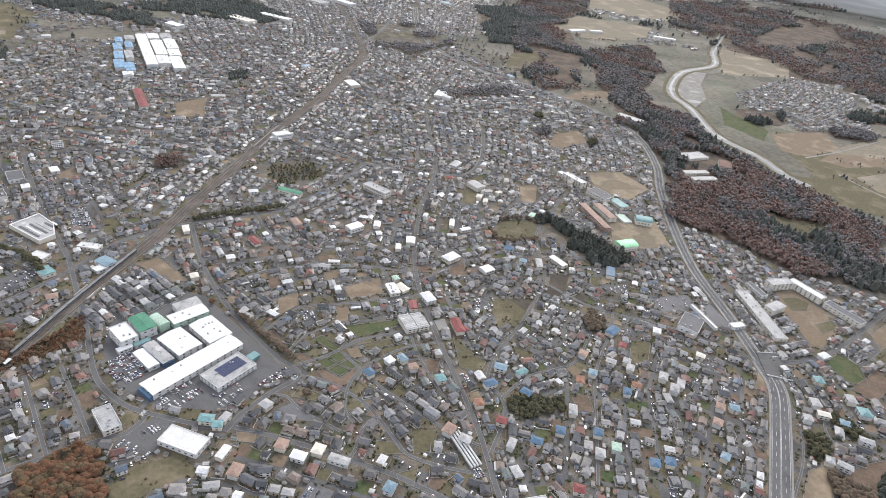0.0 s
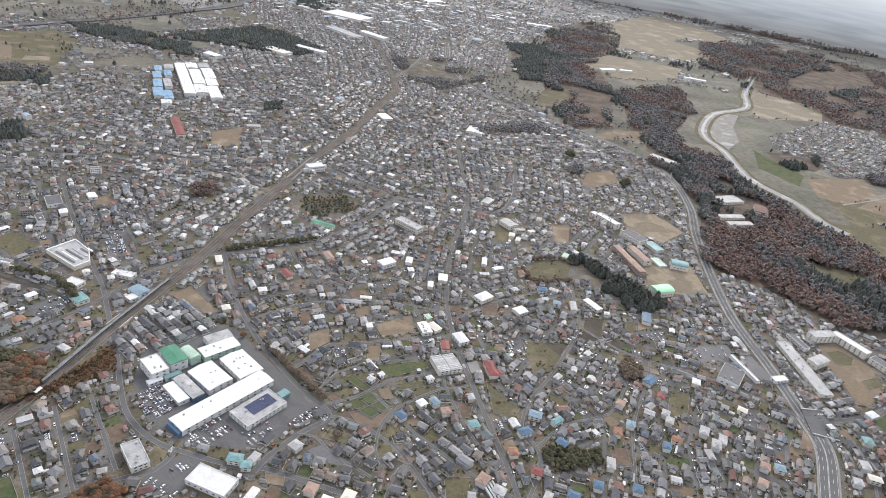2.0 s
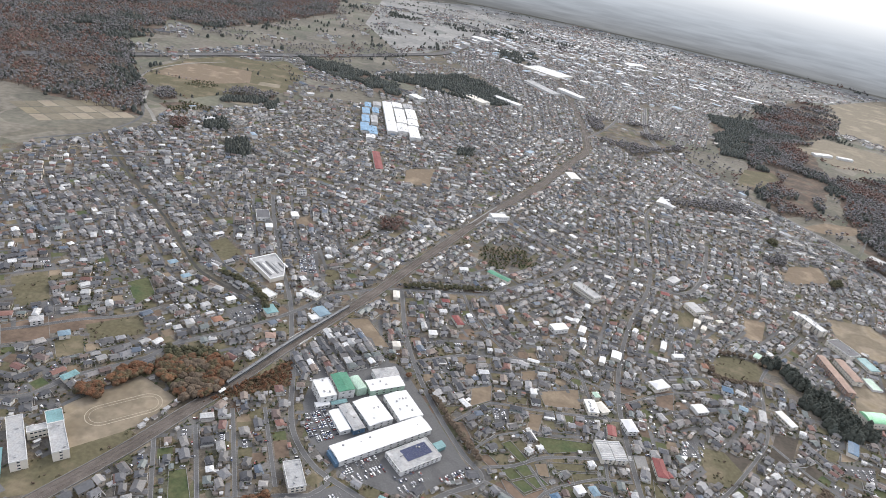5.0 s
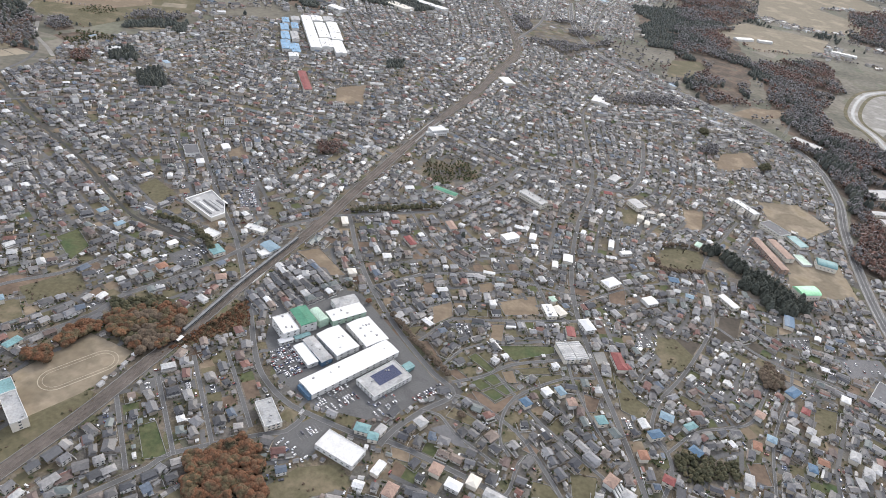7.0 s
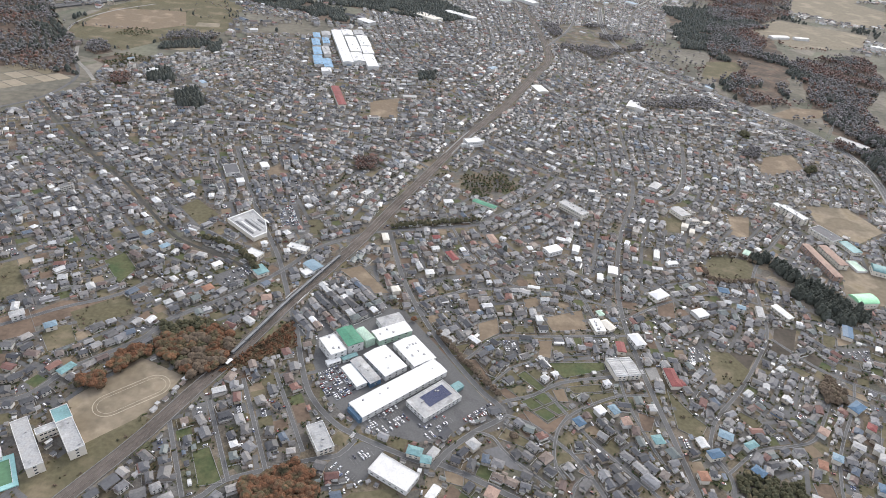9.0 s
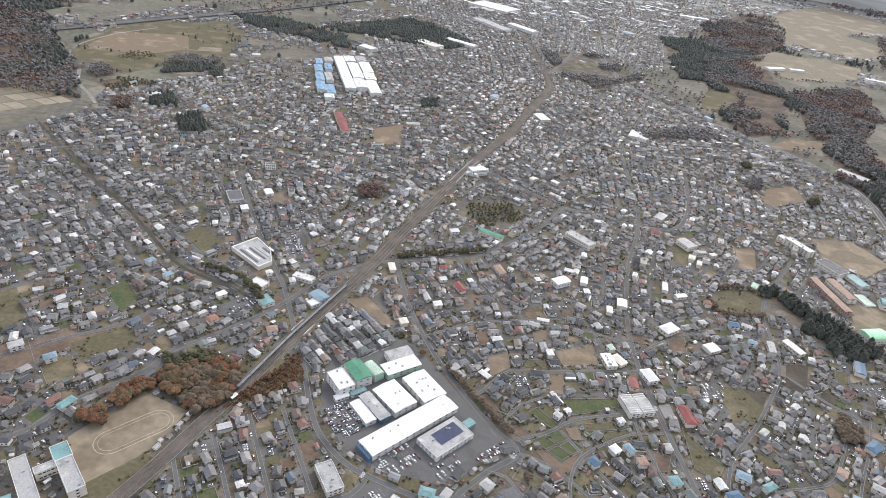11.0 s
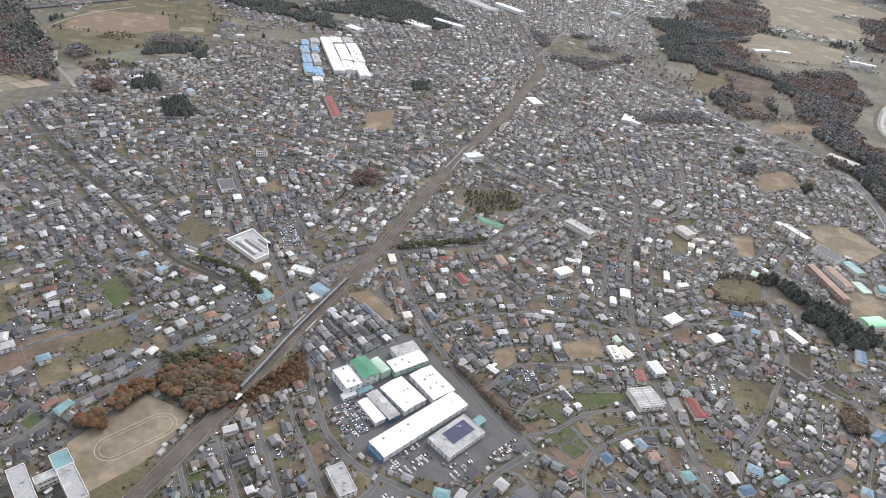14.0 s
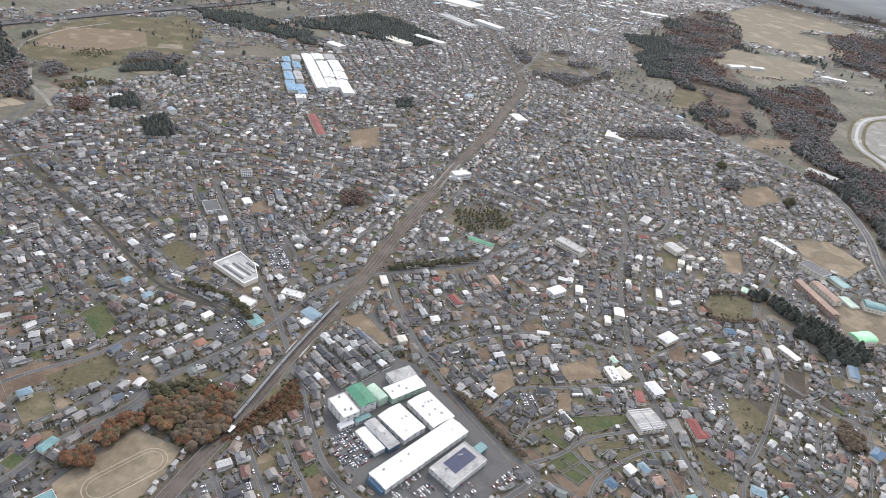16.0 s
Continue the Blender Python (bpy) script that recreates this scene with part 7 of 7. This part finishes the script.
plain_car.add([(-1.9, -.76, .95), (1.25, -.76, .95), (1.25, .76, .95), (-1.9, .76, .95), (-1.6, -.62, 1.45), (.5, -.62, 1.45), (.5, .62, 1.45), (-1.6, .62, 1.45)], [(0, 1, 5, 4), (1, 2, 6, 5), (2, 3, 7, 6), (3, 0, 4, 7)], 1)
plain_car.add([(-1.6, -.62, 1.46), (.5, -.62, 1.46), (.5, .62, 1.46), (-1.6, .62, 1.46)], [(0, 1, 2, 3)], 0)
if far_cars:
    tagged(scatter("parked_cars", [plain_car], far_cars, [M["car_i"], M["glass"]]), "many small parked cars in yards", "cars", kind="stuff")

# ---- far country: copses and hamlets out to the haze ----
FAR_HOMES = []
for w, d in ((9, 7), (12, 8), (16, 9), (8, 8)):
    s_ = Shape().box(-w / 2, w / 2, -d / 2, d / 2, 0, 5.4, 0)
    FAR_HOMES.append(s_.hip(-w / 2, w / 2, -d / 2, d / 2, 5.4, d * .28, 0 if w > 8 else d * .5, 1, .5))
rows, homes = [], []
outlines = [o for _, _, o in WOODS.values()] + [URBAN] + VILLAGES + [o for _, o in FIELDS.values()]
n_far = 60000
xs, ys = np.random.uniform(-2900, 3900, n_far), np.random.uniform(1350, 4800, n_far)
keep = np.hypot(xs + 70, ys - 60) < 4640
for o in outlines:
    keep &= ~inside(o, xs, ys)
for x, y in zip(xs[keep], ys[keep]):
    if 900 < x < 1500 and y < 2050:
        continue
    rim = math.hypot(x + 70, y - 60) > 3800  # only low scrub and homes towards the haze
    g, h = noise.noise(Vector((x / 300, y / 200, 4.4))), noise.noise(Vector((x / 170, y / 170, 8.8)))
    plain = y > 2500 and -200 < x < 2600 and y > 1.05 * x + 900  # the built-up plain beyond the works
    if g > (0.2 if plain else 0.08) or tr.random() < 0.06:
        if rim and tr.random() < .65:
            continue
        k = "conifer" if h < -0.15 else "bare" if h < 0.3 else "rust"
        q = tr.uniform(1.2, 1.9) * (.7 if rim else 1)
        rows.append((("rust", "bare", "conifer").index(k) * 3 + tr.randrange(3), x, y, -0.3, tr.uniform(0, 6.28), q, q, q * .7))
    elif (plain and g < 0.05) or (g < -0.1 and h > 0.1):
        homes.append((tr.randrange(4), x, y, 0, tr.choice((.5, 2.1, -.6)) + tr.gauss(0, .15), *[tr.uniform(.8, 1.5)] * 2, tr.uniform(.9, 1.4)))
shapes = []
for i, k in enumerate(("rust", "bare", "conifer")):
    for sh in TREES[k, "far"]:
        c = Shape()
        c.v, c.f, c.m = sh.v, sh.f, [0 if q == 0 else 1 + i for q in sh.m]
        shapes.append(c)
tagged(scatter("far_copses", shapes, rows, [M["bark"], M["rust"], M["bare"], M["conifer"]], True), "scattered copses of bare and dark trees", "wood", kind="stuff")
tagged(scatter("far_hamlets", FAR_HOMES, homes, [M["wall"], M["roof"]]), "scattered farmhouses far across the fields", "houses", kind="stuff")

# hedgerow trees along the edges of the far fields
rows = []
for name in ("river_plot_a", "river_plot_b", "river_plot_c", "river_plot_d", "river_plot_e", "west_plot_a", "west_plot_c", "west_plot_d", "meadow_west", "meadow_north", "meadow_slope"):
    o = FIELDS[name][1]
    for p, q in zip(o, o[1:] + o[:1]):
        for u in np.arange(0, 1, 9 / math.dist(p, q)):
            x, y = p[0] + (q[0] - p[0]) * u + tr.gauss(0, 3), p[1] + (q[1] - p[1]) * u + tr.gauss(0, 3)
            if noise.noise(Vector((x / 60, y / 60, 6.6))) > 0.02:
                s_ = tr.uniform(.35, .95)
                rows.append((tr.choice((0, 3, 3, 6)) + tr.randrange(3), x, y, -.2, tr.uniform(0, 6), s_, s_, s_ * .8))
tagged(scatter("field_hedges", shapes, rows, [M["bark"], M["rust"], M["bare"], M["conifer"]], True), "hedges of bare and dark trees between fields", "hedge", kind="stuff")

# ---- far halls and works roofs ----
fr = random.Random(21)
block = Shape().box(-.5, .5, -.5, .5, 0, 1, 0)
block.hip(-.5, .5, -.5, .5, 1.0, .12, 0, 1, 0.01, 0.03)
rows = []
for outline, count in (([(-140, 3250), (-53, 3105), (164, 3299), (540, 3313), (840, 3948), (1000, 4500), (195, 4225), (-133, 3730)], 430), ([(-60, 2750), (250, 2650), (700, 3400), (100, 3290)], 60), ([(600, 2800), (1900, 4200), (600, 4600), (700, 3400)], 150), (VILLAGES[3], 60), (URBAN, 170)):
    p = np.array(outline)
    made = 0
    while made < count:
        x, y = fr.uniform(p[:, 0].min(), p[:, 0].max()), fr.uniform(p[:, 1].min(), p[:, 1].max())
        if inside(outline, np.array([x]), np.array([y]))[0] and y > 1250 and (y > 2600 or fits(x, y, 0, 7, 7) or fr.random() < 0.1):
            big = fr.uniform(12, 44) if y > 2500 else fr.uniform(14, 26)
            rows.append((0, x, y, 0, fr.choice((-.6, .9, -.9)) + fr.gauss(0, .1), big, big * fr.uniform(.35, .7), fr.uniform(5, 9)))
            made += 1
M["hall_roof"] = mat("hall_roofs", [(.52, .52, .52), (.36, .37, .38), (.66, .66, .65), (.30, .31, .33), (.58, .58, .57), (.28, .36, .43), (.46, .46, .46)], 0.6, "island", 0.1, 0.02, 0.15)
tagged(scatter("far_halls", [block], rows, [M["wall"], M["hall_roof"]]), "scattered pale workshop and warehouse roofs far off", "halls", kind="stuff")

# ---- backdrop: a glowing cylinder with the distance haze painted on ----
m = bpy.data.materials.new("painted_haze")
m.use_nodes = True
n, l = m.node_tree.nodes, m.node_tree.links
n.clear()
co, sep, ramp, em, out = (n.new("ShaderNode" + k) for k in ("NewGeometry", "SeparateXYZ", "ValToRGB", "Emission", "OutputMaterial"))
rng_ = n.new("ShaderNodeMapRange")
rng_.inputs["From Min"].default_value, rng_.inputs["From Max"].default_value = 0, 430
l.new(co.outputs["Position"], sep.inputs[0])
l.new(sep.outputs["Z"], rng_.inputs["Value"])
# painted low streaks for far woods and fields, dimmer towards the sky
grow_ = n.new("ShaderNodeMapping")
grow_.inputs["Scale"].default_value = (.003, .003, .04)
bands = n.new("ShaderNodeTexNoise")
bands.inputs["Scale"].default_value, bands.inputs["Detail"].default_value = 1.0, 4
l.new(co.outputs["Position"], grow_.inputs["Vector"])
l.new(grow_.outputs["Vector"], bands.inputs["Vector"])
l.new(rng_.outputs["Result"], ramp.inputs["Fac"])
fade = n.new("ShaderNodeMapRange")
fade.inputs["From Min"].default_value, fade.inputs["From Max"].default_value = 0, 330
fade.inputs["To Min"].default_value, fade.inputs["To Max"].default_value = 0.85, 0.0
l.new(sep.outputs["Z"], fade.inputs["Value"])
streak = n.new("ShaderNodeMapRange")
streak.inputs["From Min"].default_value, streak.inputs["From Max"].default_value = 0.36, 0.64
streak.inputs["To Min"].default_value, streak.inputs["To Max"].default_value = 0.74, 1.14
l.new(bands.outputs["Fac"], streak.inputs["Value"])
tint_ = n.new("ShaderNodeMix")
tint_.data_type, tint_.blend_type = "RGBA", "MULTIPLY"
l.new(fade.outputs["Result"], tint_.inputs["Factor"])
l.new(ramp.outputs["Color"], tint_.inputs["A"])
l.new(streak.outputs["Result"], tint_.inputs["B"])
# haze as an emission ramp by height, grey at the foot to white
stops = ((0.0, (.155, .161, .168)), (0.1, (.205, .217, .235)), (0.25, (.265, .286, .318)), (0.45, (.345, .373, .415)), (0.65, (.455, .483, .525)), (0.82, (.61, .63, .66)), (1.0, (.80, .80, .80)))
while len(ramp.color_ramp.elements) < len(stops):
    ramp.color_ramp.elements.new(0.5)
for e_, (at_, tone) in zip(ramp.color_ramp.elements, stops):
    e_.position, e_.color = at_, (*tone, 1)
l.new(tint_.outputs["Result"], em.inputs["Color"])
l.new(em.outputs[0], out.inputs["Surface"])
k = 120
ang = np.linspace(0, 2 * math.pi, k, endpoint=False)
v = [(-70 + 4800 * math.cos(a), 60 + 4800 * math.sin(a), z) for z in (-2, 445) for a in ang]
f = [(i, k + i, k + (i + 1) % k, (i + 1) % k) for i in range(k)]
tagged(new("backdrop", mesh_of("backdrop", v, f, [m])), "glowing backdrop painted with haze, far plain and white sky", "backdrop", kind="structure")
